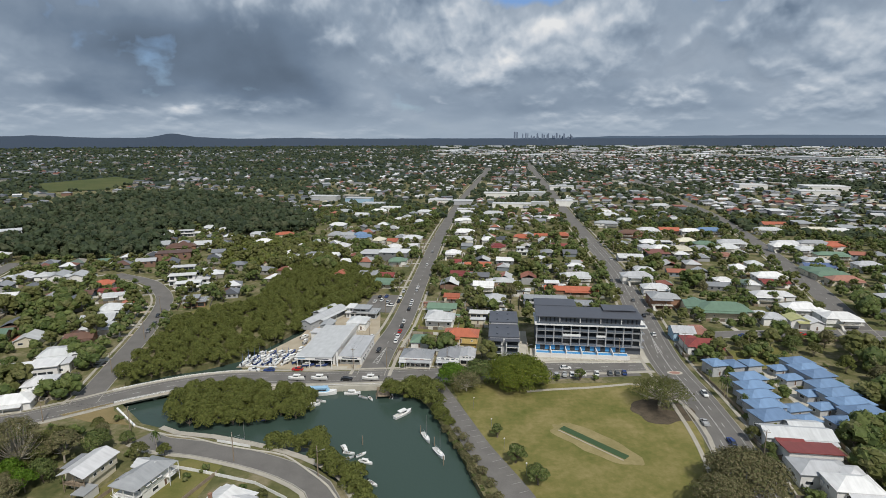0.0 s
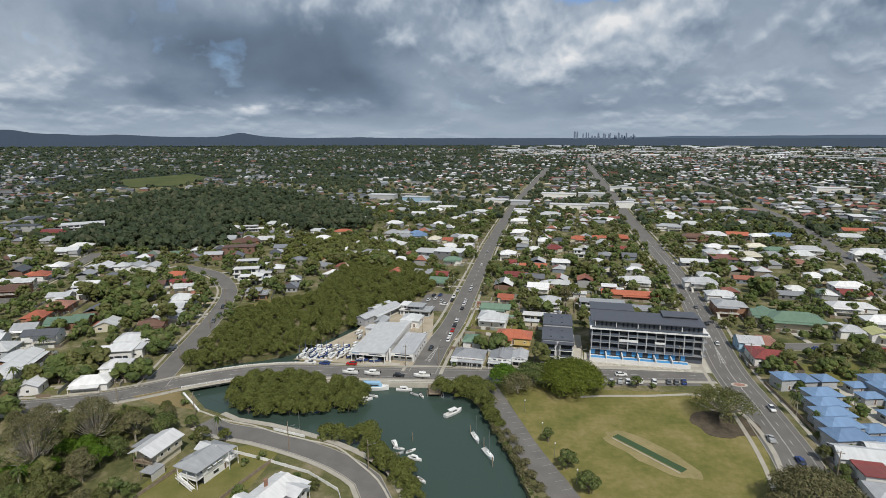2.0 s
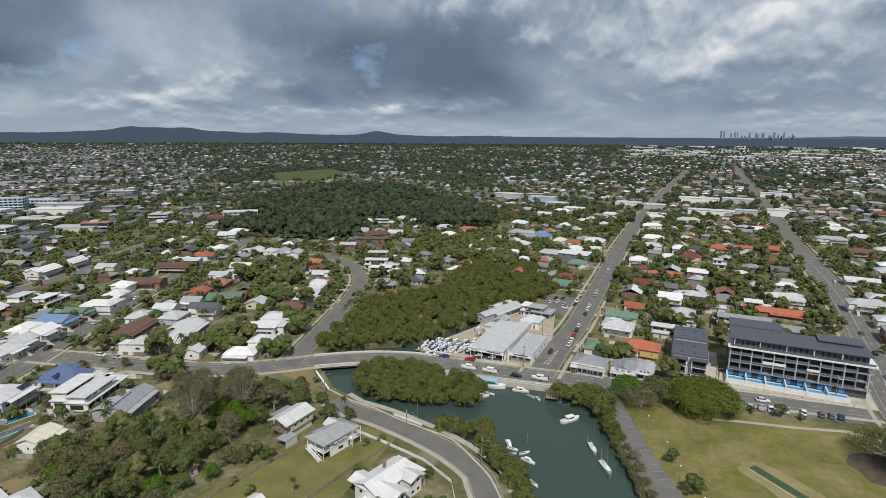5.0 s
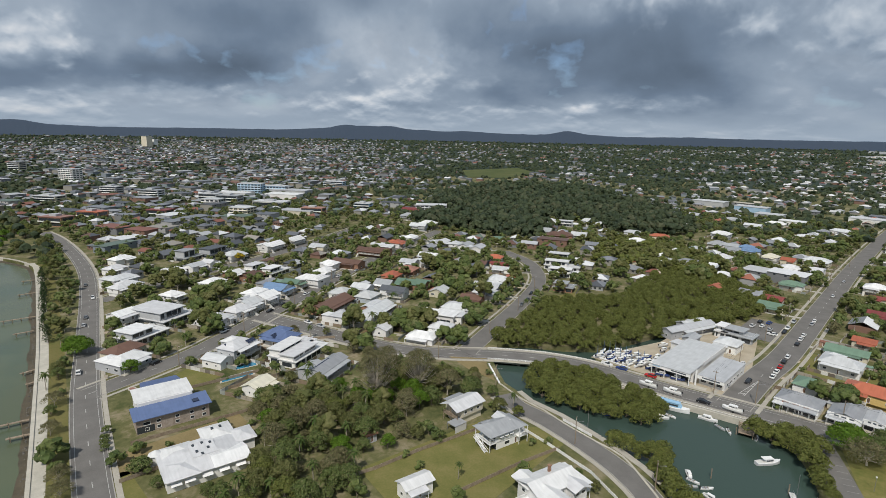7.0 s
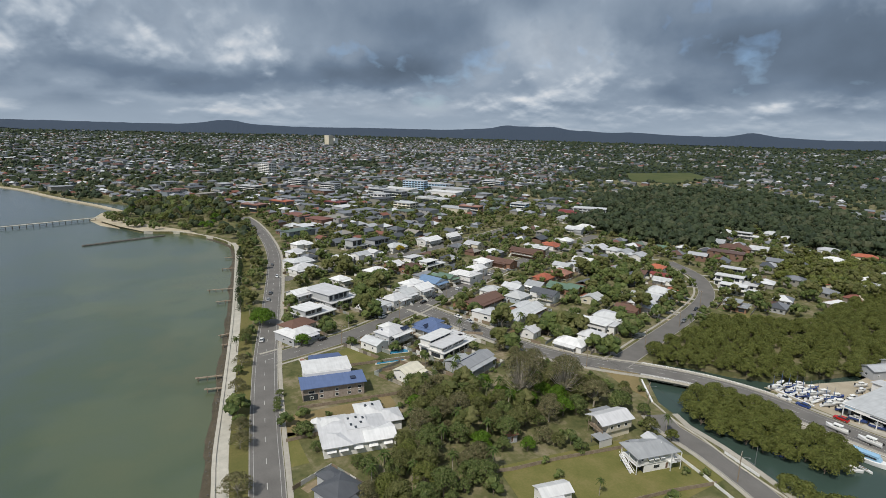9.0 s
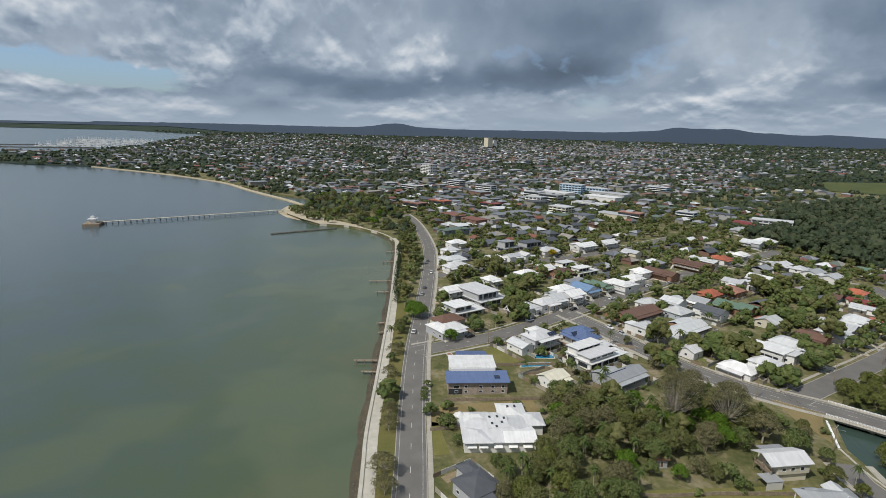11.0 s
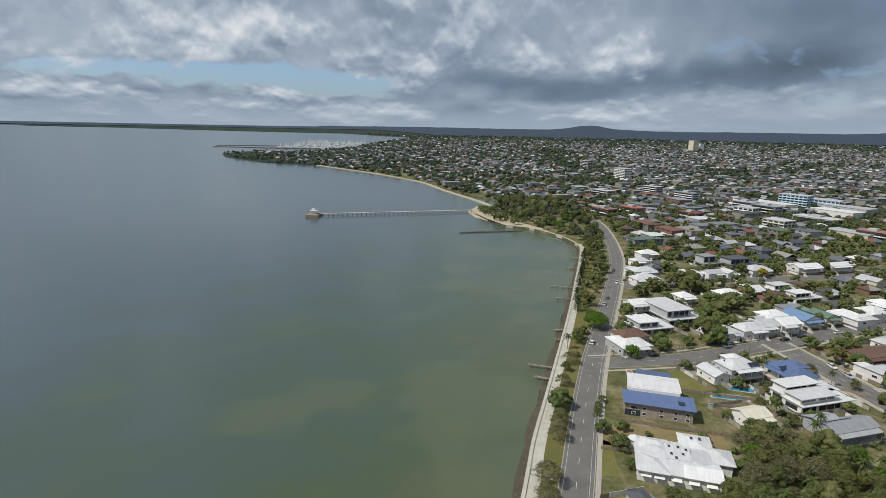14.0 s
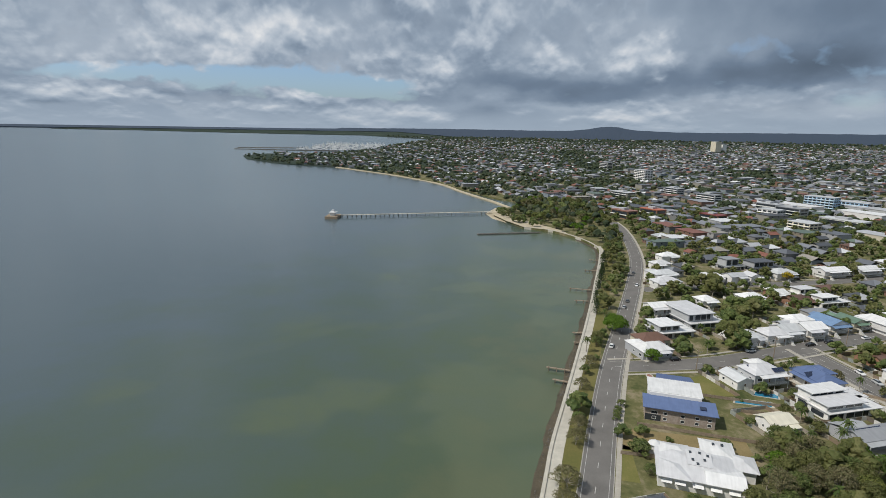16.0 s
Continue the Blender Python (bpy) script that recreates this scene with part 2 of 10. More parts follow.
M = {}
M["land"] = material("suburb_ground", (0.055, 0.07, 0.025), (0.27, 0.225, 0.155), scale=0.085, second=(0.125, 0.122, 0.055), fine=0.45, bump=0.2, contrast=0.42, rough=0.95, spec=0.1)
# dark and blue-tinted: cloud shade and haze are put into the distant green
M["woodland"] = material("distant_woodland_hazed", (0.028, 0.042, 0.034), (0.075, 0.09, 0.075), scale=0.012, second=(0.045, 0.06, 0.05), fine=0.15, bump=0.0, contrast=0.6, rough=1.0, spec=0.0)
M["lawn"] = material("mown_lawn", (0.085, 0.10, 0.03), (0.20, 0.165, 0.075), scale=0.05, second=(0.135, 0.125, 0.045), fine=1.2, bump=0.3, contrast=0.6, rough=0.95, spec=0.1)
M["dry"] = material("dry_grass", (0.16, 0.13, 0.06), (0.27, 0.21, 0.11), scale=0.1, fine=1.5, rough=0.95, spec=0.1)
M["asphalt"] = material("asphalt", (0.12, 0.114, 0.107), (0.18, 0.171, 0.16), scale=0.12, fine=2.5, rough=0.9, bump=0.15, spec=0.2)
M["concrete"] = material("pale_concrete", (0.36, 0.34, 0.29), (0.52, 0.49, 0.42), scale=0.3, fine=3.0, rough=0.85, bump=0.15)
M["kerb"] = material("grey_kerb", (0.26, 0.25, 0.23), (0.38, 0.36, 0.32), scale=0.4, fine=3.0, rough=0.9, bump=0.1)
M["path"] = material("footpath_concrete", (0.30, 0.28, 0.24), (0.42, 0.39, 0.33), scale=0.3, fine=2.0, rough=0.9, bump=0.1)
M["gravel"] = material("pale_gravel", (0.30, 0.26, 0.19), (0.44, 0.38, 0.29), scale=0.2, fine=4.0, rough=0.95)
M["sand"] = material("beach_sand", (0.34, 0.29, 0.20), (0.50, 0.44, 0.33), scale=0.05, fine=0.8, rough=0.95)
M["paint"] = plain("road_paint", (0.46, 0.455, 0.43), rough=0.7)
M["worn_paint"] = plain("worn_bay_paint", (0.27, 0.265, 0.25), rough=0.8)
M["bark"] = material("bark", (0.09, 0.07, 0.05), (0.24, 0.20, 0.16), scale=1.5, fine=9.0, rough=0.9, bump=0.6)
M["palebark"] = material("pale_bark", (0.22, 0.20, 0.16), (0.42, 0.38, 0.32), scale=1.5, fine=9.0, rough=0.9, bump=0.6)
M["leaf"] = leaf_material("broad_leaves", [(0.08, 0.113, 0.036, 2), (0.109, 0.143, 0.042, 3), (0.144, 0.175, 0.056, 2), (0.176, 0.184, 0.08, 1)])
M["fig"] = leaf_material("fig_leaves", [(0.09, 0.12, 0.017, 2), (0.125, 0.156, 0.022, 3), (0.173, 0.195, 0.029, 2)])
M["mangrove"] = leaf_material("mangrove_leaves", [(0.107, 0.127, 0.03, 2), (0.136, 0.156, 0.039, 3), (0.168, 0.178, 0.051, 2), (0.094, 0.105, 0.03, 1)])
M["gum"] = leaf_material("gum_leaves", [(0.145, 0.135, 0.066, 3), (0.179, 0.163, 0.083, 3), (0.221, 0.197, 0.11, 2), (0.122, 0.13, 0.055, 3)])
M["bright"] = leaf_material("bright_leaves", [(0.068, 0.135, 0.011, 2), (0.099, 0.18, 0.018, 3), (0.135, 0.207, 0.027, 1)])
M["yellow"] = leaf_material("yellow_blossom", [(0.45, 0.30, 0.02, 2), (0.32, 0.26, 0.02, 2), (0.14, 0.17, 0.03, 1)])
M["frond"] = leaf_material("palm_fronds", [(0.05, 0.085, 0.018, 2), (0.085, 0.12, 0.03, 2), (0.14, 0.14, 0.06, 1)])
M["pine"] = leaf_material("pine_needles", [(0.03, 0.06, 0.02, 2), (0.05, 0.08, 0.028, 2), (0.075, 0.10, 0.04, 1)])
# leaf greens greyed towards blue, with the haze of distance in the colour
M["farleaf"] = leaf_material("far_leaves_hazed", [(0.045, 0.064, 0.033, 3), (0.055, 0.075, 0.038, 4), (0.068, 0.086, 0.043, 3), (0.082, 0.092, 0.050, 2), (0.038, 0.055, 0.031, 2)])
M["olive"] = leaf_material("olive_leaves", [(0.099, 0.114, 0.036, 2), (0.13, 0.139, 0.046, 3), (0.159, 0.159, 0.062, 2)])
ROOFS = [(0.74, 0.74, 0.73, 5), (0.60, 0.61, 0.61, 4), (0.46, 0.47, 0.47, 4), (0.32, 0.33, 0.34, 3), (0.15, 0.155, 0.165, 3), (0.33, 0.12, 0.08, 2),
         (0.22, 0.10, 0.07, 2), (0.16, 0.24, 0.18, 1), (0.50, 0.47, 0.38, 2)]
WALLS = [(0.74, 0.73, 0.70, 4), (0.62, 0.60, 0.54, 3), (0.48, 0.47, 0.44, 2), (0.56, 0.52, 0.42, 2), (0.40, 0.44, 0.48, 1), (0.33, 0.22, 0.16, 1)]
# far walls are darkened: haze and cloud shade are put into their colours
M["farwalls"] = varied("far_walls_shaded", [(0.34, 0.34, 0.34, 3), (0.25, 0.24, 0.215, 3), (0.18, 0.185, 0.19, 3), (0.23, 0.20, 0.16, 2), (0.20, 0.23, 0.26, 2), (0.20, 0.12, 0.09, 2)], rough=0.8, island=True, grain=0.08)
M["roofs"] = varied("sheet_roofs", ROOFS, rough=0.45, grain=0.14, fine=1.2, streak=True)
M["walls"] = varied("painted_walls", WALLS, rough=0.7, grain=0.08)
# darker, bluer roofs: cloud shade and haze are put into the palette
FAR_ROOFS_SHADED = [(0.58, 0.59, 0.60, 2), (0.38, 0.39, 0.405, 2), (0.26, 0.27, 0.29, 4), (0.185, 0.195, 0.215, 5), (0.12, 0.128, 0.145, 5), (0.075, 0.08, 0.09, 4), (0.20, 0.085, 0.06, 2), (0.12, 0.07, 0.055, 2), (0.11, 0.145, 0.12, 1), (0.27, 0.25, 0.22, 1)]
# lighter palette that puts sunlight into the roofs of the eastern streets
M["eastroofs"] = varied("east_roofs_lit", [(0.62, 0.625, 0.63, 3), (0.45, 0.455, 0.46, 3), (0.33, 0.34, 0.35, 3), (0.22, 0.23, 0.245, 4), (0.13, 0.135, 0.15, 2), (0.30, 0.12, 0.08, 2), (0.20, 0.08, 0.06, 2), (0.15, 0.20, 0.16, 1), (0.42, 0.39, 0.32, 2)], rough=0.5, island=True, grain=0.1)
M["farroofs"] = varied("far_roofs_shaded", FAR_ROOFS_SHADED, rough=0.5, island=True, grain=0.1)
ROOF_COLOURS = {"white": (0.61, 0.61, 0.605), "pale": (0.47, 0.48, 0.485), "grey": (0.30, 0.31, 0.32), "dark": (0.085, 0.09, 0.10), "orange": (0.37, 0.115, 0.065), "maroon": (0.20, 0.05, 0.045),
                "rust": (0.30, 0.15, 0.11), "green": (0.13, 0.20, 0.145), "olive": (0.36, 0.36, 0.17), "blue": (0.15, 0.235, 0.37), "slate": (0.095, 0.135, 0.25), "cream": (0.56, 0.53, 0.43), "brown": (0.13, 0.075, 0.055)}
WALL_COLOURS = {"white": (0.74, 0.73, 0.70), "cream": (0.60, 0.55, 0.43), "grey": (0.42, 0.43, 0.44), "brick": (0.30, 0.17, 0.11), "blue": (0.36, 0.52, 0.66), "yellow": (0.58, 0.42, 0.16)}
for key, c in ROOF_COLOURS.items():
    M["roof_" + key] = varied(key + "_roof", [(*c, 1), (c[0] * 0.88, c[1] * 0.88, c[2] * 0.9, 1), (min(c[0] * 1.12, 0.82), min(c[1] * 1.12, 0.82), min(c[2] * 1.12, 0.82), 1)], rough=0.45, grain=0.15, fine=1.4, streak=True)
for key, c in WALL_COLOURS.items():
    M["wall_" + key] = varied(key + "_wall", [(*c, 1), (c[0] * 0.9, c[1] * 0.9, c[2] * 0.92, 1)], rough=0.75, grain=0.09, fine=2.0)
M["glass"] = plain("dark_window_glass", (0.035, 0.042, 0.05), rough=0.08, spec=0.6)
M["white"] = plain("white_paint", (0.78, 0.78, 0.76), rough=0.5)


def water_material():
    m = bpy.data.materials.new("bay_water")
    m.use_nodes = True
    N, L = nodes_of(m.node_tree)
    out, p = N.new("ShaderNodeOutputMaterial"), N.new("ShaderNodeBsdfPrincipled")
    co = N.new("ShaderNodeTexCoord")
    xyz = N.new("ShaderNodeSeparateXYZ")
    L.new(co.outputs["Object"], xyz.inputs[0])
    n = N.new("ShaderNodeTexNoise")
    n.inputs["Scale"].default_value, n.inputs["Detail"].default_value, n.inputs["Roughness"].default_value = 0.02, 6, 0.62
    L.new(co.outputs["Object"], n.inputs["Vector"])
    # shallow over the sand flats along the sea wall, deeper away from it
    dot = N.new("ShaderNodeVectorMath")
    dot.operation = "DOT_PRODUCT"
    L.new(co.outputs["Object"], dot.inputs[0])
    dot.inputs[1].default_value = (0.27, 0.96, 0)
    s = N.new("ShaderNodeMath")
    s.operation = "MULTIPLY_ADD"
    L.new(n.outputs["Fac"], s.inputs[0])
    s.inputs[1].default_value = 330
    L.new(dot.outputs["Value"], s.inputs[2])
    g = N.new("ShaderNodeMapRange")
    g.inputs["From Min"].default_value, g.inputs["From Max"].default_value = -80, 180
    L.new(s.outputs[0], g.inputs[0])
    r = N.new("ShaderNodeValToRGB")
    r.color_ramp.elements[0].color = (0.070, 0.096, 0.108, 1)
    r.color_ramp.elements[1].color = (0.084, 0.100, 0.055, 1)
    e = r.color_ramp.elements.new(0.5)
    e.color = (0.066, 0.092, 0.076, 1)
    e = r.color_ramp.elements.new(0.8)
    e.color = (0.066, 0.092, 0.055, 1)
    L.new(g.outputs[0], r.inputs[0])
    # sand shoals that show through the shallows, with weed between them
    shoal = N.new("ShaderNodeTexNoise")
    shoal.inputs["Scale"].default_value, shoal.inputs["Detail"].default_value, shoal.inputs["Distortion"].default_value = 0.014, 2.5, 0.5
    L.new(co.outputs["Object"], shoal.inputs["Vector"])
    edge = N.new("ShaderNodeMapRange")
    edge.interpolation_type = "SMOOTHSTEP"
    edge.inputs["From Min"].default_value, edge.inputs["From Max"].default_value = 0.50, 0.60
    L.new(shoal.outputs["Fac"], edge.inputs[0])
    reach = N.new("ShaderNodeMath")
    reach.operation = "MULTIPLY"
    L.new(edge.outputs[0], reach.inputs[0])
    shallow = N.new("ShaderNodeMapRange")
    shallow.inputs["From Min"].default_value, shallow.inputs["From Max"].default_value = 0.25, 0.7
    shallow.inputs["To Max"].default_value = 0.42
    L.new(g.outputs[0], shallow.inputs[0])
    L.new(shallow.outputs[0], reach.inputs[1])
    sandy = N.new("ShaderNodeMix")
    sandy.data_type = "RGBA"
    L.new(reach.outputs[0], sandy.inputs[0])
    L.new(r.outputs[0], sandy.inputs[6])
    sandy.inputs[7].default_value = (0.108, 0.128, 0.074, 1)
    creek = N.new("ShaderNodeMapRange")
    creek.inputs["From Min"].default_value, creek.inputs["From Max"].default_value = 80, 125
    L.new(xyz.outputs[1], creek.inputs[0])
    near = N.new("ShaderNodeMath")
    near.operation = "COMPARE"
    L.new(xyz.outputs[0], near.inputs[0])
    near.inputs[1].default_value, near.inputs[2].default_value = -30, 110
    both = N.new("ShaderNodeMath")
    both.operation = "MULTIPLY"
    L.new(creek.outputs[0], both.inputs[0])
    L.new(near.outputs[0], both.inputs[1])
    mx = N.new("ShaderNodeMix")
    mx.data_type = "RGBA"
    L.new(both.outputs[0], mx.inputs[0])
    L.new(sandy.outputs[2], mx.inputs[6])
    mx.inputs[7].default_value = (0.040, 0.066, 0.054, 1)
    L.new(mx.outputs[2], p.inputs["Base Color"])
    p.inputs["Roughness"].default_value, p.inputs["IOR"].default_value = 0.21, 1.33
    w = N.new("ShaderNodeTexNoise")
    w.inputs["Scale"].default_value, w.inputs["Detail"].default_value = 0.9, 4
    L.new(co.outputs["Object"], w.inputs["Vector"])
    b = N.new("ShaderNodeBump")
    b.inputs["Strength"].default_value, b.inputs["Distance"].default_value = 0.35, 0.12
    L.new(w.outputs["Fac"], b.inputs["Height"])
    L.new(b.outputs[0], p.inputs["Normal"])
    L.new(p.outputs[0], out.inputs[0])
    return m


M["water"] = water_material()


# ---- building blocks ----
def rise(x, y):
    """The land's slow rise towards the far hills."""
    k = min(max((math.hypot(x - 12, y - 9) - 900) / 3900, 0), 1.02)
    return 88 * k ** 1.25


def mesh_of(name, verts, faces, mats, index=None, smooth=False):
    me = bpy.data.meshes.new(name)
    me.from_pydata(verts, [], faces)
    for m in mats:
        me.materials.append(m)
    if index is not None:
        me.polygons.foreach_set("material_index", index)
    if smooth:
        me.polygons.foreach_set("use_smooth", [True] * len(me.polygons))
    me.update()
    return me


class Shape:
    """Collects boxes, prisms and tubes for one mesh."""

    def __init__(self):
        self.v, self.f, self.i = [], [], []

    def add(self, verts, faces, mat=0):
        n = len(self.v)
        self.v += [tuple(p) for p in verts]
        self.f += [tuple(n + k for k in f) for f in faces]
        self.i += [mat] * len(faces)
        return self

    def box(self, x0, y0, z0, x1, y1, z1, mat=0):
        v = [(x0, y0, z0), (x1, y0, z0), (x1, y1, z0), (x0, y1, z0), (x0, y0, z1), (x1, y0, z1), (x1, y1, z1), (x0, y1, z1)]
        return self.add(v, [(3, 2, 1, 0), (4, 5, 6, 7), (0, 1, 5, 4), (1, 2, 6, 5), (2, 3, 7, 6), (3, 0, 4, 7)], mat)

    def tube(self, a, b, ra, rb, sides=6, mat=0):
        a, b = Vector(a), Vector(b)
        d = (b - a).normalized()
        u = d.orthogonal().normalized()
        w = d.cross(u)
        ring = lambda c, r: [c + (u * math.cos(k * math.tau / sides) + w * math.sin(k * math.tau / sides)) * r for k in range(sides)]
        v = ring(a, ra) + ring(b, rb)
        f = [(k, (k + 1) % sides, sides + (k + 1) % sides, sides + k) for k in range(sides)]
        f += [tuple(range(sides))[::-1], tuple(range(sides, 2 * sides))]
        return self.add(v, f, mat)

    def slab(self, top, thick, mat=0):
        """A roof plane or plate: its upper outline, and its thickness downwards."""
        n = len(top)
        v = list(top) + [(p[0], p[1], p[2] - thick) for p in top]
        f = [tuple(range(n)), tuple(range(2 * n - 1, n - 1, -1))] + [(k, n + k, n + (k + 1) % n, (k + 1) % n) for k in range(n)]
        return self.add(v, f, mat)

    def mesh(self, name, *mats, smooth=False):
        return mesh_of(name, self.v, self.f, mats, self.i, smooth)


def part(name, shape, mats, parent, label="", at=None):
    """ONE mesh object under a thing or under a part."""
    data = shape if isinstance(shape, bpy.types.Mesh) else shape.mesh(name, *(mats if isinstance(mats, (list, tuple)) else [mats]))
    ob = new(name, data)
    ob.parent = parent
    if at is not None:
        ob.matrix_basis = at
    return tagged(ob, label)


def thing(name, label, category, group="", kind="", at=None):
    ob = tagged(new(name), label, category, group, kind)
    ob.empty_display_size = 0.5
    if at is not None:
        ob.matrix_basis = at
    return ob


def solid(name, shape, mats, label, category, group="", kind="", at=None):
    data = shape.mesh(name, *(mats if isinstance(mats, (list, tuple)) else [mats]))
    ob = tagged(new(name, data), label, category, group, kind)
    if at is not None:
        ob.matrix_basis = at
    return ob


def inside(poly, x, y):
    hit, j = False, len(poly) - 1
    for i in range(len(poly)):
        xi, yi, xj, yj = *poly[i], *poly[j]
        if (yi > y) != (yj > y) and x < (xj - xi) * (y - yi) / (yj - yi) + xi:
            hit = not hit
        j = i
    return hit


def smooth_line(pts, step=6.0):
    """A soft curve through the points, as points about step apart."""
    p = [Vector((*q, 0)) for q in pts]
    p = [2 * p[0] - p[1]] + p + [2 * p[-1] - p[-2]]
    out = []
    for a, b, c, d in zip(p, p[1:], p[2:], p[3:]):
        n = max(1, int((c - b).length / step))
        for k in range(n):
            t = k / n
            out.append(0.5 * ((2 * b) + (c - a) * t + (2 * a - 5 * b + 4 * c - d) * t * t + (3 * b - a - 3 * c + d) * t ** 3))
    out.append(p[-2])
    return out


def ribbon(line, left, right, up, thick=0.0, shape=None, mat=0):
    """A strip along a line from its offset left to its offset right, up above the land."""
    s = shape or Shape()
    rows = []
    for k, p in enumerate(line):
        d = (line[min(k + 1, len(line) - 1)] - line[max(k - 1, 0)]).normalized()
        side = Vector((d.y, -d.x, 0))
        lift = up + 0.00035 * max(0, math.hypot(p.x - 12, p.y - 9) - 500)
        rows.append([(q.x, q.y, rise(q.x, q.y) + lift) for q in (p + side * left, p + side * right)])
    v = [q for r in rows for q in r]
    f = [(2 * k, 2 * k + 1, 2 * k + 3, 2 * k + 2) for k in range(len(rows) - 1)]
    if thick:
        n = len(v)
        v += [(x, y, z - thick) for x, y, z in v]
        f += [(2 * k + 2, n + 2 * k + 2, n + 2 * k, 2 * k) for k in range(len(rows) - 1)]
        f += [(2 * k + 1, n + 2 * k + 1, n + 2 * k + 3, 2 * k + 3) for k in range(len(rows) - 1)]
        f += [(0, n, n + 1, 1), (2 * len(rows) - 2, 2 * len(rows) - 1, n + 2 * len(rows) - 1, n + 2 * len(rows) - 2)]
    s.add(v, f, mat)
    return s


# ---- land, water ----
SEAWALL = [(-40, 12), (-120, 32), (-143, 37.5), (-172, 46), (-213, 58), (-265, 73), (-330, 90.5), (-421, 114), (-453, 118), (-489, 110), (-526, 89), (-540, 64)]
BEACH = [(-575, 50), (-620, 36), (-655, 38), (-690, 62), (-716, 85), (-745, 72), (-788, 38), (-841, 13)]
POINT = [(-984, -49), (-1125, -152), (-1283, -311), (-1339, -468), (-1471, -614), (-1580, -670), (-1690, -640), (-1760, -470), (-2000, -380), (-2384, -333), (-3099, -243)]
FAR_COAST = [(-3475, -705), (-3391, -1548), (-3357, -2075), (-3181, -2525), (-3500, -2600), (-4100, -2400)]
CREEK_WEST = [(-25, 30), (-5, 90), (-12.7, 142), (-21, 150), (-35, 163), (-47, 166), (-71, 173), (-93, 181), (-108, 195), (-113, 205), (-118, 214), (-105, 224), (-92, 230), (-78, 241), (-67, 270), (-60, 292)]
CREEK_EAST = [(-54, 283), (-61, 254), (-70, 239), (-75, 228), (-75, 211), (-68, 209), (-44, 208.5), (-25, 210), (-14, 211), (0.7, 206), (6.6, 195), (16, 168), (21, 148), (32, 110), (70, 50), (200, 0), (900, -150), (3000, -500)]


def build_land():
    arc = []
    for k in range(25):
        a = radians(-12 + k * (206 - -12) / 24)
        arc.append((12 + 4830 * math.cos(a), 9 + 4830 * math.sin(a)))
    outline = CREEK_EAST + arc + FAR_COAST[::-1] + POINT[::-1] + BEACH[::-1] + SEAWALL[::-1] + CREEK_WEST
    pts = [Vector(p) for p in outline]
    n = len(pts)
    r = 30.0
    while r < 4800:
        for k in range(90):
            a = k * math.tau / 90 + r
            x, y = 12 + r * math.cos(a), 9 + r * math.sin(a)
            if inside(outline, x, y):
                pts.append(Vector((x, y)))
        r *= 1.13
    from mathutils.geometry import delaunay_2d_cdt
    vo, _, fo, *_ = delaunay_2d_cdt(pts, [], [list(range(n))], 1, 1e-4)
    v = [(p.x, p.y, rise(p.x, p.y)) for p in vo]
    f = [tuple(t) for t in fo]
    base = len(v)
    for k, (x, y) in enumerate(outline):
        v += [(x, y, rise(x, y)), (x, y, rise(x, y) - 5)]
    for k in range(n):
        a, b = base + 2 * k, base + 2 * ((k + 1) % n)
        f.append((a, a + 1, b + 1, b))
    far = [1 if sum(math.hypot(v[i][0] - 12, v[i][1] - 9) for i in q) / len(q) > 1250 else 0 for q in f]
    me = mesh_of("ground", v, f, [M["land"], M["woodland"]], far)
    bm = bmesh.new()
    bm.from_mesh(me)
    bmesh.ops.recalc_face_normals(bm, faces=bm.faces)
    top = [q for q in bm.faces if abs(q.normal.z) > 0.5]
    if sum(q.normal.z for q in top) < 0:
        bmesh.ops.reverse_faces(bm, faces=bm.faces)
    bm.to_mesh(me)
    bm.free()
    tagged(new("ground", me), "dry suburban grass and bare soil reaching the hills", "ground", kind="structure")
    return outline


LAND = build_land()


def build_water():
    v, f = [(12, 9, -2)], []
    rings = [20 * 1.2 ** k for k in range(31)]
    for r in rings:
        for k in range(72):
            a = k * math.tau / 72
            x, y = 12 + r * math.cos(a), 9 + r * math.sin(a)
            v.append((x, y, rise(x, y) - 2))
    f += [(0, 1 + k, 1 + (k + 1) % 72) for k in range(72)]
    for j in range(len(rings) - 1):
        for k in range(72):
            a, b = 1 + j * 72 + k, 1 + j * 72 + (k + 1) % 72
            f.append((a, a + 72, b + 72, b))
    tagged(new("water", mesh_of("water", v, f, [M["water"]], smooth=True)), "calm olive-green bay and tidal creek water", "water", kind="structure")


build_water()

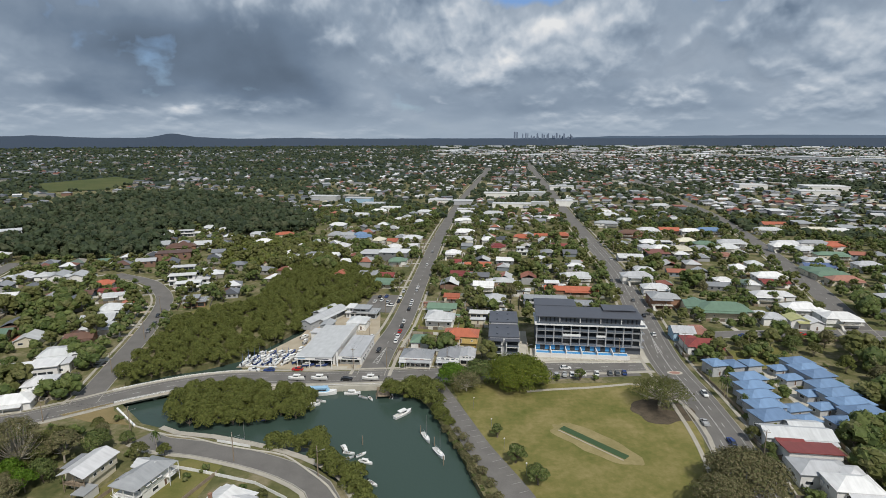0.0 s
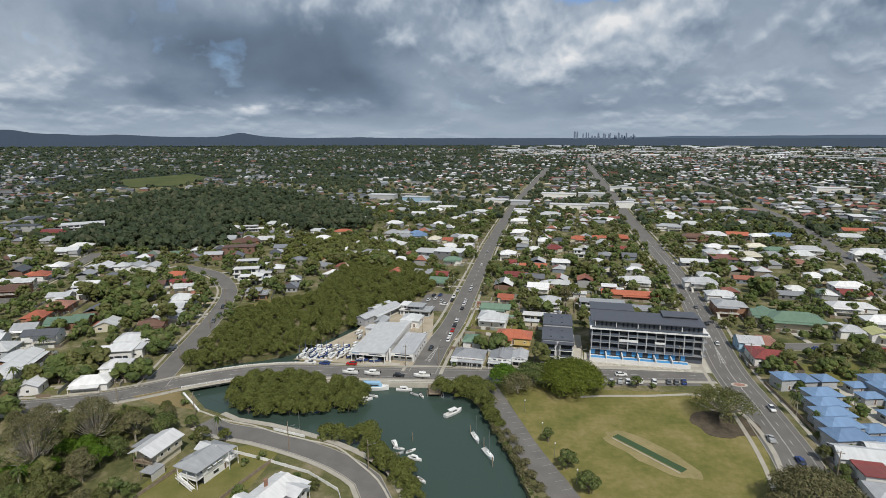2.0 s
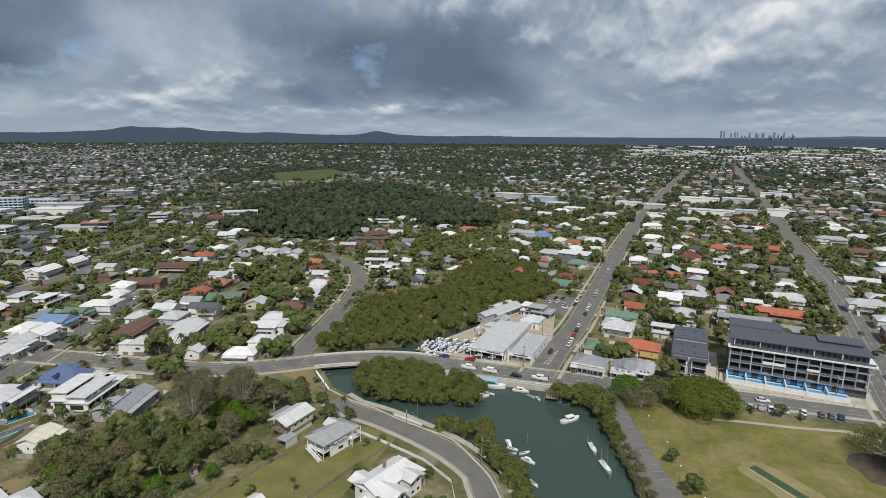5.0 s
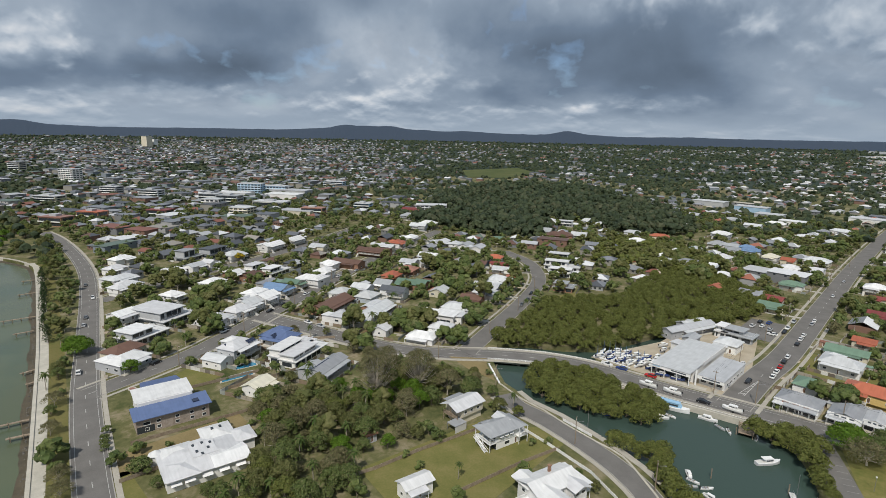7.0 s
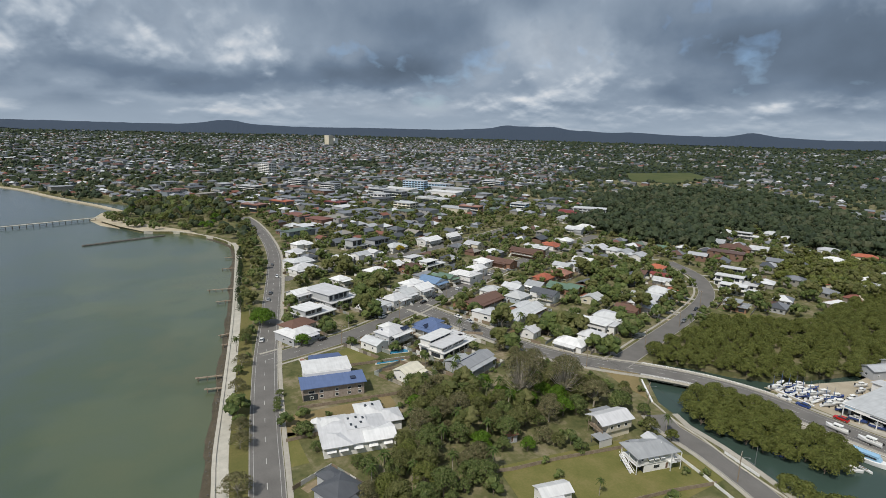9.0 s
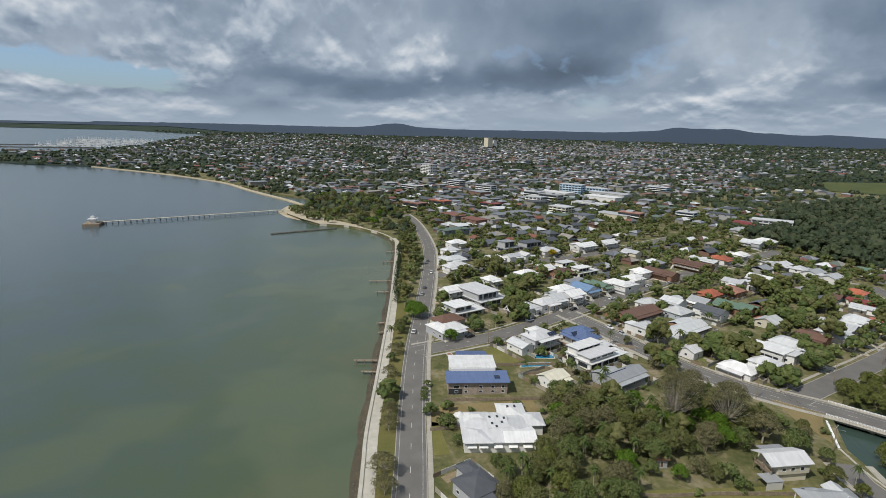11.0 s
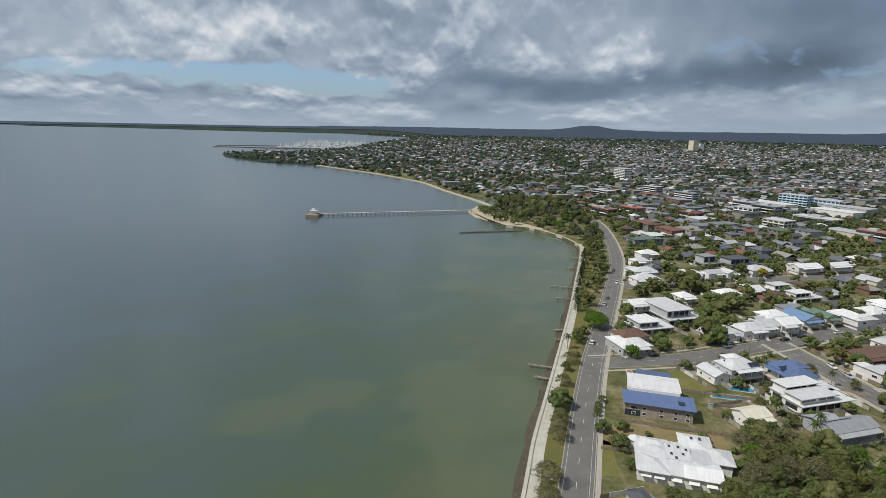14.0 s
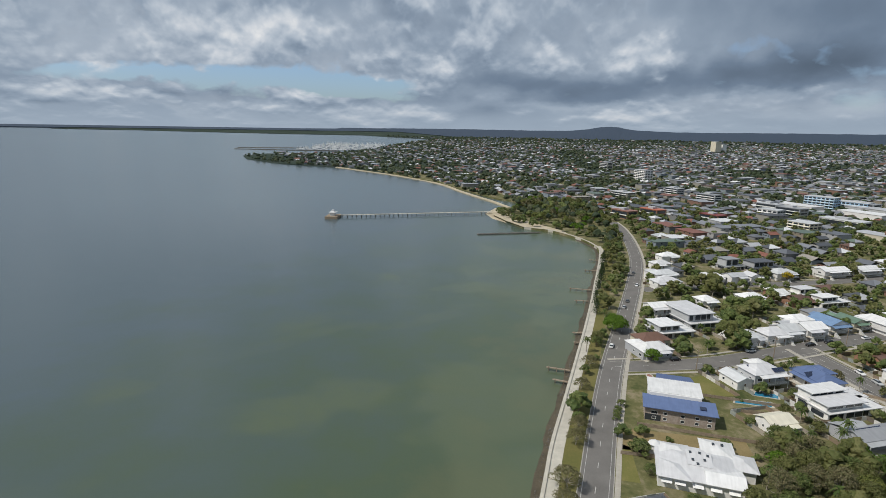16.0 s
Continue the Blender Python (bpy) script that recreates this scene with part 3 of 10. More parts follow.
# ---- roads ----
ROADS = {
    "bridge_road": ([(-232, 163), (-202, 168), (-174, 172), (-149, 178), (-127, 190), (-111, 202), (-93, 212), (-75, 217), (-50, 217.5), (-20, 219), (14, 222), (56, 226.5), (100, 230)], 5.4),
    "shop_street": ([(-19, 220), (-16, 253), (-10.8, 291), (-4.4, 385), (5.3, 529), (24.6, 740), (56, 1010), (112, 1403), (145, 1646)], 5.6),
    "hill_street": ([(92, 120), (102.8, 163), (107, 198), (110, 238), (121, 298), (138, 397), (152, 528), (176, 753), (208, 1020), (243, 1375), (291, 1857)], 7.0),
    "east_street": ([(215, 250), (254, 352), (306, 514), (348, 668), (371, 789), (395, 943), (440, 1250)], 6.5),
    "cul_de_sac": ([(-123, 196), (-131, 230), (-144, 283), (-158, 325), (-175, 352), (-195, 373), (-228, 392)], 4.6),
    "esplanade": ([(-40, 22), (-80, 34), (-122, 46.5), (-154, 55.6), (-204, 71), (-261, 91), (-339, 118), (-405, 138), (-485, 154), (-545, 162), (-585, 164)], 4.6),
    "side_street": ([(-204, 72), (-208, 96), (-213, 118), (-228, 155), (-246, 196), (-262, 235), (-288, 300), (-305, 356), (-330, 430)], 5.0),
    "back_street": ([(-322, 118), (-335, 166), (-347, 222), (-366, 290), (-400, 380)], 4.5),
    "creek_road": ([(-88, 172), (-80, 168), (-66, 165.5), (-48.5, 160), (-35, 154), (-24, 146), (-19, 137), (-16, 118)], 3.8),
    "park_lane": ([(4, 217), (8, 210), (16, 186), (23, 165), (32, 143), (40, 118)], 4.2),
    "cross_street": ([(122, 262), (156, 268), (187, 269), (225, 269), (300, 262)], 4.2),
    "far_cross_street": ([(-110, 822), (-10, 821), (108, 819.6), (192, 818), (370, 800)], 6.0),
    "upper_cross_street": ([(146, 520), (210, 514), (287, 506), (321, 498)], 4.0),
}
LINES = {}
for road_name, (pts, half) in ROADS.items():
    line = smooth_line(pts)
    LINES[road_name] = (line, half)


ROAD_POINTS = np.array([(p.x, p.y, half) for line, half in LINES.values() for p in line])


def near_road(x, y, margin):
    q = (ROAD_POINTS[:, 0] - x) ** 2 + (ROAD_POINTS[:, 1] - y) ** 2
    return bool((q < (ROAD_POINTS[:, 2] + margin) ** 2).any())


PATHS = {"bridge_road": ((-1, 1.2, 2.8), (1, 0.45, 2.2)), "shop_street": ((-1, 2.2, 3.6), (1, 1.5, 3.0)), "hill_street": ((-1, 2.6, 4.0), (1, 2.6, 4.0)), "east_street": ((-1, 2.4, 3.6),),
         "cul_de_sac": ((-1, 1.8, 3.0),), "esplanade": ((1, 0.45, 2.0),), "side_street": ((-1, 2.0, 3.3), (1, 2.0, 3.3)), "back_street": ((-1, 2.0, 3.2),), "creek_road": ((1, 0.45, 1.9), (-1, 2.2, 4.4))}


def build_roads():
    for k, (name, (line, half)) in enumerate(LINES.items()):
        road = solid("road", ribbon(line, -half, half, 0.05 + 0.006 * k), M["asphalt"], "worn grey asphalt street", "road", kind="structure")
        for side in (-1, 1):
            if name != "park_lane":
                part("kerb", ribbon(line, side * half, side * (half + 0.28), 0.17, 0.2), M["kerb"], road)
        for side, a, b in PATHS.get(name, ()):
            part("footpath", ribbon(line, side * (half + a), side * (half + b), 0.13 + 0.004 * k, 0.1), M["path"], road)


build_roads()

# ---- trees ----
def leaves(rng, centres, radii, count, size, flat=0.75):
    """Small leaf sprays on the outside of round clumps."""
    pick = rng.integers(0, len(centres), count)
    d = rng.normal(size=(count, 3))
    d[:, 2] = np.abs(d[:, 2]) * 0.9 + d[:, 2] * 0.35
    d /= np.linalg.norm(d, axis=1)[:, None]
    rad = radii[pick] * (0.68 + 0.40 * rng.random(count) ** 0.7)
    c = centres[pick] + d * rad[:, None] * np.array([1, 1, flat])
    nrm = d + rng.normal(size=(count, 3)) * 0.34
    nrm /= np.linalg.norm(nrm, axis=1)[:, None]
    up = rng.normal(size=(count, 3))
    u = np.cross(nrm, up)
    u /= np.linalg.norm(u, axis=1)[:, None]
    w = np.cross(nrm, u)
    s = size * (0.6 + 0.8 * rng.random(count))[:, None]
    v = np.stack([c - u * s, c - w * s * 0.6, c + u * s, c + w * s * 0.6], 1).reshape(-1, 3)
    f = np.arange(4 * count).reshape(-1, 4)
    return v, f


ICO = {}


def clump_ball(sub):
    """The points and faces of a rough ball, once for each fineness."""
    if sub not in ICO:
        bm = bmesh.new()
        bmesh.ops.create_icosphere(bm, subdivisions=sub, radius=1.0)
        ICO[sub] = np.array([v.co[:] for v in bm.verts]), np.array([[v.index for v in f.verts] for f in bm.faces])
        bm.free()
    return ICO[sub]


def tree_model(seed, height, spread, clumps, count, leaf, mat, bark, crown_from=0.35, flat=0.75, limbs=6, trunk=0.22, clump=0.36, body=0):
    """Meshes of a trunk with limbs, and of its crown."""
    rng = np.random.default_rng(seed)
    s = Shape()
    lean = rng.normal(size=2) * height * 0.03
    fork = Vector((lean[0], lean[1], height * crown_from))
    s.tube((0, 0, -0.3), fork, trunk, trunk * 0.7, 7)
    cs, rs = [], []
    for k in range(clumps):
        a = k * 2.399 + rng.random()
        q = math.sqrt((k + 0.5) / clumps)
        r = spread * 0.68 * q
        z = height * (crown_from + (1 - crown_from) * (0.78 * (1 - q * q) ** 0.5 + 0.10 * rng.random()))
        cs.append((lean[0] + r * math.cos(a), lean[1] + r * math.sin(a), max(z, height * crown_from * 0.9)))
        rs.append(spread * clump * (0.6 + 0.7 * rng.random()))
    for c in cs[:: max(1, clumps // limbs)] if limbs else ():
        mid = fork.lerp(Vector(c), 0.55) + Vector((0, 0, -0.05 * height))
        s.tube(fork, mid, trunk * 0.55, trunk * 0.35, 5)
        s.tube(mid, c, trunk * 0.35, trunk * 0.12, 4)
    v, f = leaves(rng, np.array(cs), np.array(rs), count, leaf, flat)
    v, f = v.tolist(), f.tolist()
    if body:
        iv, fi = clump_ball(body)
        for c, r in zip(cs, rs):
            n = len(v)
            v += ((iv * (0.86 + 0.17 * rng.normal(size=(len(iv), 1))).clip(0.5, 1.25)) * np.array([r, r, r * flat]) + np.array(c)).tolist()
            f += (fi + n).tolist()
    return s.mesh("trunk", bark), mesh_of("crown", v, f, [mat])


def palm_model(seed, height, fronds=15, length=2.6):
    rng = np.random.default_rng(seed)
    s, c = Shape(), Shape()
    top = Vector((rng.normal() * 0.3, rng.normal() * 0.3, height))
    s.tube((0, 0, -0.2), top * 0.5, 0.2, 0.15, 7)
    s.tube(top * 0.5, top, 0.15, 0.12, 7)
    for k in range(fronds):
        a, up = k * 2.399, 0.9 - 1.5 * k / fronds
        d = Vector((math.cos(a), math.sin(a), 0))
        side = Vector((-d.y, d.x, 0))
        prev = top
        for j in range(1, 6):
            t = j / 5
            p = top + d * length * t * (0.75 + 0.25 * math.cos(up)) + Vector((0, 0, length * (up * t - 0.9 * t * t)))
            wd = 0.42 * math.sin(math.pi * min(t + 0.12, 0.98)) + 0.06
            for sg in (-1, 1):
                o = side * sg * wd + Vector((0, 0, -0.25 * wd))
                c.add([prev, p, p + o - d * 0.12, prev + o * 0.9], [(0, 1, 2, 3)])
            prev = p
    return s.mesh("trunk", M["palebark"]), c.mesh("crown", M["frond"])


def pine_model(seed, height):
    """A Norfolk pine: whorls of level branches, shorter towards the tip."""
    rng = np.random.default_rng(seed)
    s = Shape()
    s.tube((0, 0, -0.2), (0, 0, height), 0.3, 0.04, 7)
    vs, fs, n = [], [], 0
    tiers = int(height / 1.0)
    for k in range(tiers):
        z = 1.6 + k * (height - 1.8) / tiers
        reach = (height - z) * 0.26 + 0.4
        for j in range(6):
            a = j * math.tau / 6 + k * 0.5
            d = Vector((math.cos(a), math.sin(a), 0.12))
            s.tube((0, 0, z), Vector((0, 0, z)) + d * reach, 0.05, 0.02, 3)
            cs = np.array([[d.x * reach * q, d.y * reach * q, z + d.z * reach * q] for q in (0.35, 0.65, 0.95)])
            v, f = leaves(rng, cs, np.full(3, 0.42), 14, 0.3, 0.6)
            vs += v.tolist()
            fs += (f + n).tolist()
            n += len(v)
    return s.mesh("trunk", M["bark"]), mesh_of("crown", vs, fs, [M["pine"]])


TREES = {
    "broad": [tree_model(11 + k, 7.0 + 0.5 * (k % 3), 4.4, 24, 3600, 0.23, M[("leaf", "olive", "leaf", "mangrove", "olive", "gum")[k]], M["bark"], 0.18, 0.9, 6, 0.22, 0.30) for k in range(6)],
    "small": [tree_model(21 + k, 4.2, 2.5, 13, 1900, 0.18, M[("leaf", "olive", "leaf", "mangrove")[k]], M["bark"], 0.2, 0.9, 5, 0.12, 0.38) for k in range(4)],
    "gum": [tree_model(31 + k, 10, 5.0, 34, 4200, 0.195, M["gum"], M["palebark"], 0.25, 0.85, 16, 0.24, 0.26) for k in range(3)],
    "sparse": [tree_model(151 + k, 6.2, 5.0, 28, 2200, 0.17, M["gum"], M["palebark"], 0.3, 0.8, 14, 0.16, 0.22) for k in range(3)],
    "near_broad": [tree_model(101 + k, 7.0, 4.4, 11, 620, 0.25, M["leaf"], M["bark"], 0.2, 0.85, 4, 0.22, 0.40, 2) for k in range(4)],
    "near_small": [tree_model(104 + k, 4.2, 2.6, 6, 300, 0.22, M["leaf"], M["bark"], 0.2, 0.9, 3, 0.12, 0.46, 2) for k in range(3)],
    "near_gum": [tree_model(107 + k, 9, 4.6, 13, 560, 0.27, M["olive"], M["palebark"], 0.25, 0.85, 6, 0.24, 0.34, 2) for k in range(3)],
    "near_shrub": [tree_model(141 + k, 2.0, 1.7, 4, 90, 0.22, M["leaf"], M["bark"], 0.1, 0.8, 2, 0.08, 0.5, 1) for k in range(3)],
    "light_broad": [tree_model(111 + k, 7.0, 4.4, 12, 230, 0.33, M["leaf"], M["bark"], 0.12, 0.85, 0, 0.22, 0.36, 1) for k in range(4)],
    "light_gum": [tree_model(121 + k, 8.0, 4.2, 11, 230, 0.33, M["olive"], M["palebark"], 0.18, 0.85, 0, 0.22, 0.36, 1) for k in range(3)],
    "light_small": [tree_model(131 + k, 4.4, 2.8, 6, 130, 0.30, M["leaf"], M["bark"], 0.12, 0.9, 0, 0.12, 0.46, 1) for k in range(3)],
    "marsh": [tree_model(171 + k, 6.0, 4.2, 12, 230, 0.33, M["mangrove"], M["bark"], 0.12, 0.95, 0, 0.2, 0.36, 1) for k in range(3)],
    # the dark far leaves put cloud shade into the colour of the woods
    "wood": [tree_model(161 + k, 8.5, 4.2, 12, 210, 0.36, M["farleaf"], M["bark"], 0.2, 0.9, 0, 0.22, 0.36, 1) for k in range(4)],
    "bright": [tree_model(41 + k, 5.5, 3.8, 16, 3000, 0.21, M["bright"], M["bark"], 0.3, 0.7) for k in range(2)],
    "mangrove": [tree_model(51 + k, 5.6, 4.2, 20, 2900, 0.25, M["mangrove"], M["bark"], 0.12, 0.95, 5, 0.2, 0.34) for k in range(4)],
    "shrub": [tree_model(61 + k, 2.2, 1.7, 8, 800, 0.155, M["leaf"], M["bark"], 0.15, 0.8, 4, 0.08) for k in range(3)],
    "dryshrub": [tree_model(65 + k, 3.0, 2.2, 11, 1000, 0.165, M["gum"], M["bark"], 0.15, 0.8, 6, 0.08) for k in range(2)],
    "palm": [palm_model(71 + k, 6.5 + k) for k in range(3)],
    "pine": [pine_model(81, 13)],
    "yellow": [tree_model(91, 6.5, 4.0, 12, 900, 0.4, M["yellow"], M["bark"])],
}
TREE_WORDS = {
    "sparse": ("thin wide-crowned grey-green shore tree", "tree"),
    "broad": ("leafy broadleaf garden tree with a lumpy crown", "tree"), "small": ("small round green garden tree", "tree"), "gum": ("tall olive-grey gum tree with thin foliage", "tree"),
    "bright": ("spreading bright-green shade tree", "tree"), "mangrove": ("dense olive-green mangrove tree", "mangrove"), "shrub": ("low dark-green garden shrub", "shrub"),
    "dryshrub": ("dry brownish scrub bush", "shrub"), "palm": ("slender palm with arching fronds", "palm tree"), "pine": ("layered dark Norfolk pine", "pine tree"),
    "near_broad": ("dense green shade tree", "tree"), "near_gum": ("olive-green gum tree with a rounded crown", "tree"), "yellow": ("tree in full yellow blossom", "tree"),
}
PLANTED = []


def plant(kind, x, y, size=1.0, rng=random, group="", z=None):
    trunk, crown = rng.choice(TREES[kind])
    words, cat = TREE_WORDS[kind]
    ob = tagged(new({"palm": "palm_tree", "pine": "pine_tree", "shrub": "shrub", "dryshrub": "shrub", "mangrove": "mangrove_tree"}.get(kind, "tree"), trunk), words, cat, group)
    k = size * rng.uniform(0.88, 1.14)
    ob.matrix_basis = pose(x, y, rise(x, y) if z is None else z, 0, 0, rng.uniform(0, 360)) @ Matrix.Diagonal((k, k, k * rng.uniform(0.9, 1.1), 1))
    part("crown", crown, None, ob)
    PLANTED.append((x, y, 2.5 * k))
    return ob


# ---- houses ----
def roof_shape(w, d, z, kind, pitch, eave=0.55, thick=0.16):
    """A roof over a plan w by d, its eaves at z: the mesh, and the ridge's height."""
    s = Shape()
    a, b = w / 2 + eave, d / 2 + eave
    if kind in ("hip", "gable"):
        turn = b > a
        if turn:
            a, b = b, a
        r = b * pitch
        e = a - b if kind == "hip" else a
        c = [(-a, -b, z), (a, -b, z), (a, b, z), (-a, b, z), (-e, 0, z + r), (e, 0, z + r)]
        if turn:
            c = [(-y, x, q) for x, y, q in c]
        s.slab([c[0], c[1], c[5], c[4]], thick)
        s.slab([c[2], c[3], c[4], c[5]], thick)
        if kind == "hip":
            s.slab([c[1], c[2], c[5]], thick)
            s.slab([c[3], c[0], c[4]], thick)
        return s, z + r
    r = 2 * b * pitch if kind == "skillion" else 0.12
    s.slab([(-a, -b, z + r), (a, -b, z + r), (a, b, z), (-a, b, z)], thick + 0.08)
    return s, z + r


def window_shape(w=1.3, h=1.1):
    """A framed window in one piece, its pane set back."""
    a, k = w / 2, 0.1
    v = [(-a, 0.02, 0), (a, 0.02, 0), (a, 0.02, h), (-a, 0.02, h), (-a, -0.07, 0), (a, -0.07, 0), (a, -0.07, h), (-a, -0.07, h)]
    v += [(-a + k, -0.07, k), (a - k, -0.07, k), (a - k, -0.07, h - k), (-a + k, -0.07, h - k), (-a + k, -0.02, k), (a - k, -0.02, k), (a - k, -0.02, h - k), (-a + k, -0.02, h - k)]
    s = Shape()
    s.add(v, [(q, (q + 1) % 4, 4 + (q + 1) % 4, 4 + q) for q in range(4)] + [(4 + q, 4 + (q + 1) % 4, 8 + (q + 1) % 4, 8 + q) for q in range(4)] + [(8 + q, 8 + (q + 1) % 4, 12 + (q + 1) % 4, 12 + q) for q in range(4)])
    n = len(s.f)
    s.f.append((12, 13, 14, 15))
    s.i.append(1)
    return s


M["timber_paint"] = plain("pale_painted_timber", (0.58, 0.57, 0.53), rough=0.7)
M["door"] = plain("brown_door", (0.16, 0.10, 0.07), rough=0.5)
WINDOW = {wd: window_shape(wd, hh).mesh("window", M["white"], M["glass"]) for wd, hh in ((1.3, 1.1), (2.2, 1.2), (0.8, 1.0))}
DOOR = window_shape(1.0, 2.1).mesh("door", M["white"], M["door"])


def modern(label, w, d, eave, roof, wall, at, group, seed=0):
    """A flat-roofed modern house: ground floor, set-back upper floor, roof plates, glazing bands and a balcony; its long side is w."""
    rng = random.Random(seed)
    root = thing("house", label, "house", group, at=at)
    up = eave > 4.9
    low = 3.0 if up else eave
    part("wall", Shape().box(-w / 2, -d / 2, 0, w / 2, d / 2, low), wall, root)
    a, b = w * rng.uniform(0.58, 0.72), d * 0.86
    x0 = -w / 2 + 0.3
    if up:
        part("lower_roof", Shape().box(-w / 2 - 0.5, -d / 2 - 0.9, low, w / 2 + 0.7, d / 2 + 0.4, low + 0.28), roof, root)
        part("upper_wall", Shape().box(x0, -b / 2 + 0.5, low + 0.28, x0 + a, b / 2, eave), wall, root)
        part("roof", Shape().slab([(x0 - 0.7, -b / 2 - 0.6, eave + 0.45), (x0 + a + 0.8, -b / 2 - 0.6, eave + 0.45), (x0 + a + 0.8, b / 2 + 0.6, eave + 0.22), (x0 - 0.7, b / 2 + 0.6, eave + 0.22)], 0.26), roof, root)
        part("balcony", Shape().box(x0 + a, -b / 2 + 0.2, low + 1.1, w / 2 - 0.2, -b / 2 + 0.26, low + 1.18).box(w / 2 - 0.26, -b / 2 + 0.2, low + 1.1, w / 2 - 0.2, b / 2, low + 1.18), M["white"], root)
    else:
        part("roof", Shape().slab([(-w / 2 - 0.6, -d / 2 - 0.8, eave + 0.4), (w / 2 + 0.6, -d / 2 - 0.8, eave + 0.4), (w / 2 + 0.6, d / 2 + 0.5, eave + 0.2), (-w / 2 - 0.6, d / 2 + 0.5, eave + 0.2)], 0.24), roof, root)
    for z0, z1, l0, l1, off in ((0.5, 2.4, -w / 2 + 0.5, w / 2 - 0.5, d / 2), (low + 0.9, eave - 0.35, x0 + 0.4, x0 + a - 0.4, b / 2 - 0.5)):
        if z1 - z0 < 0.5:
            continue
        n = max(2, int((l1 - l0) / 3.2))
        for k in range(n):
            p, q = l0 + k * (l1 - l0) / n + 0.2, l0 + (k + 1) * (l1 - l0) / n - (0.2 if (k + seed) % 3 else 1.2)
            part("window", Shape().box(p, -off - 0.07, z0, q, -off + 0.02, z1), M["glass"], root)
            if (k + seed) % 2:
                back = d / 2 if off == d / 2 else b / 2
                part("window", Shape().box(p, back - 0.02, z0 + 0.5, q - 0.6, back + 0.07, z1), M["glass"], root)
    part("end_window", Shape().box(-w / 2 - 0.07, -d * 0.3, 0.6, -w / 2 + 0.02, d * 0.3, 2.3), M["glass"], root)
    part("end_window", Shape().box(w / 2 - 0.02, -d * 0.3, 0.6, w / 2 + 0.07, d * 0.3, 2.3), M["glass"], root)
    return root


def house(label, w, d, h=2.8, base=0.4, kind="hip", pitch=0.42, roof=None, wall=None, porch=True, at=None, group="", wing=0, seed=0, name="house"):
    """A detached house: walls, roof, windows, door, porch; wing adds a lower front wing."""
    rng = random.Random(seed)
    near_by = at is None or math.hypot(at.translation.x - 12, at.translation.y - 9) < 310      # how finely the sides are divided
    root = thing(name, label, "house", group, at=at)
    roof, wall = roof or M["roofs"], wall or M["walls"]
    top = base + h
    low = 0 if base < 1.2 else base - 0.25
    if kind == "gable":
        a, b = (w / 2, d / 2) if w >= d else (d / 2, w / 2)
        ring = [(-b, low), (b, low), (b, top), (0, top + b * pitch - 0.02), (-b, top)]
        v = [(sg * a, y, z) for sg in (-1, 1) for y, z in ring]
        v = v if w >= d else [(-y, x, z) for x, y, z in v]
        s = Shape().add(v, [(4, 3, 2, 1, 0), (5, 6, 7, 8, 9)] + [(q, (q + 1) % 5, 5 + (q + 1) % 5, 5 + q) for q in range(5)])
    elif kind == "skillion":
        v = [(x, y, z) for x, y, z in ((-w / 2, -d / 2, low), (w / 2, -d / 2, low), (w / 2, d / 2, low), (-w / 2, d / 2, low))]
        hi = top + d * pitch
        v += [(-w / 2, -d / 2, hi), (w / 2, -d / 2, hi), (w / 2, d / 2, top), (-w / 2, d / 2, top)]
        s = Shape().add(v, [(3, 2, 1, 0), (4, 5, 6, 7), (0, 1, 5, 4), (1, 2, 6, 5), (2, 3, 7, 6), (3, 0, 4, 7)])
    else:
        s = Shape().box(-w / 2, -d / 2, low, w / 2, d / 2, top)
    part("wall", s, wall, root)
    if base >= 1.2:
        u = Shape()
        u.box(-w / 2 + 0.5, -d / 2 + 0.9, 0, w / 2 - 0.5, d / 2 - 0.4, base - 0.25)
        part("lower_wall", u, wall, root)
    rs, ridge = roof_shape(w, d, top + 0.05, kind, pitch)
    part("roof", rs, roof, root)
    sill = base + 0.85
    for side, length, turn, off in ((0, w, 0, d / 2), (1, d, 90, w / 2), (2, w, 180, d / 2), (3, d, 270, w / 2)):
        n = max(1, int(length / (4.4 if near_by else 9.0))) if side != 2 else 1 if near_by else 0
        for k in range(n):
            x = (k + 0.5 - n / 2) * length / n
            if side == 0 and k == n // 2:
                part("door", DOOR, None, root, at=pose(0, 0, 0, 0, 0, turn) @ pose(x, -off, base))
                continue
            part("window", WINDOW[rng.choice((1.3, 2.2, 0.8, 1.3))], None, root, at=pose(0, 0, 0, 0, 0, turn) @ pose(x, -off, sill))
    if porch:
        p = Shape()
        pw, pd = w * rng.uniform(0.45, 0.95), 2.2
        x0 = -w / 2 if rng.random() < 0.5 else w / 2 - pw
        p.slab([(x0, -d / 2 - pd - 0.3, top - 0.55), (x0 + pw, -d / 2 - pd - 0.3, top - 0.55), (x0 + pw, -d / 2 - 0.05, top - 0.05), (x0, -d / 2 - 0.05, top - 0.05)], 0.12)
        part("porch_roof", p, roof, root)
        q = Shape().box(x0, -d / 2 - pd, base - 0.2, x0 + pw, -d / 2, base)
        part("deck", q, M["concrete"], root)
        for px in (x0 + 0.1, x0 + pw / 2, x0 + pw - 0.1) if near_by else ():
            part("post", Shape().box(px - 0.06, -d / 2 - pd, 0, px + 0.06, -d / 2 - pd + 0.12, top - 0.68), M["white"], root)
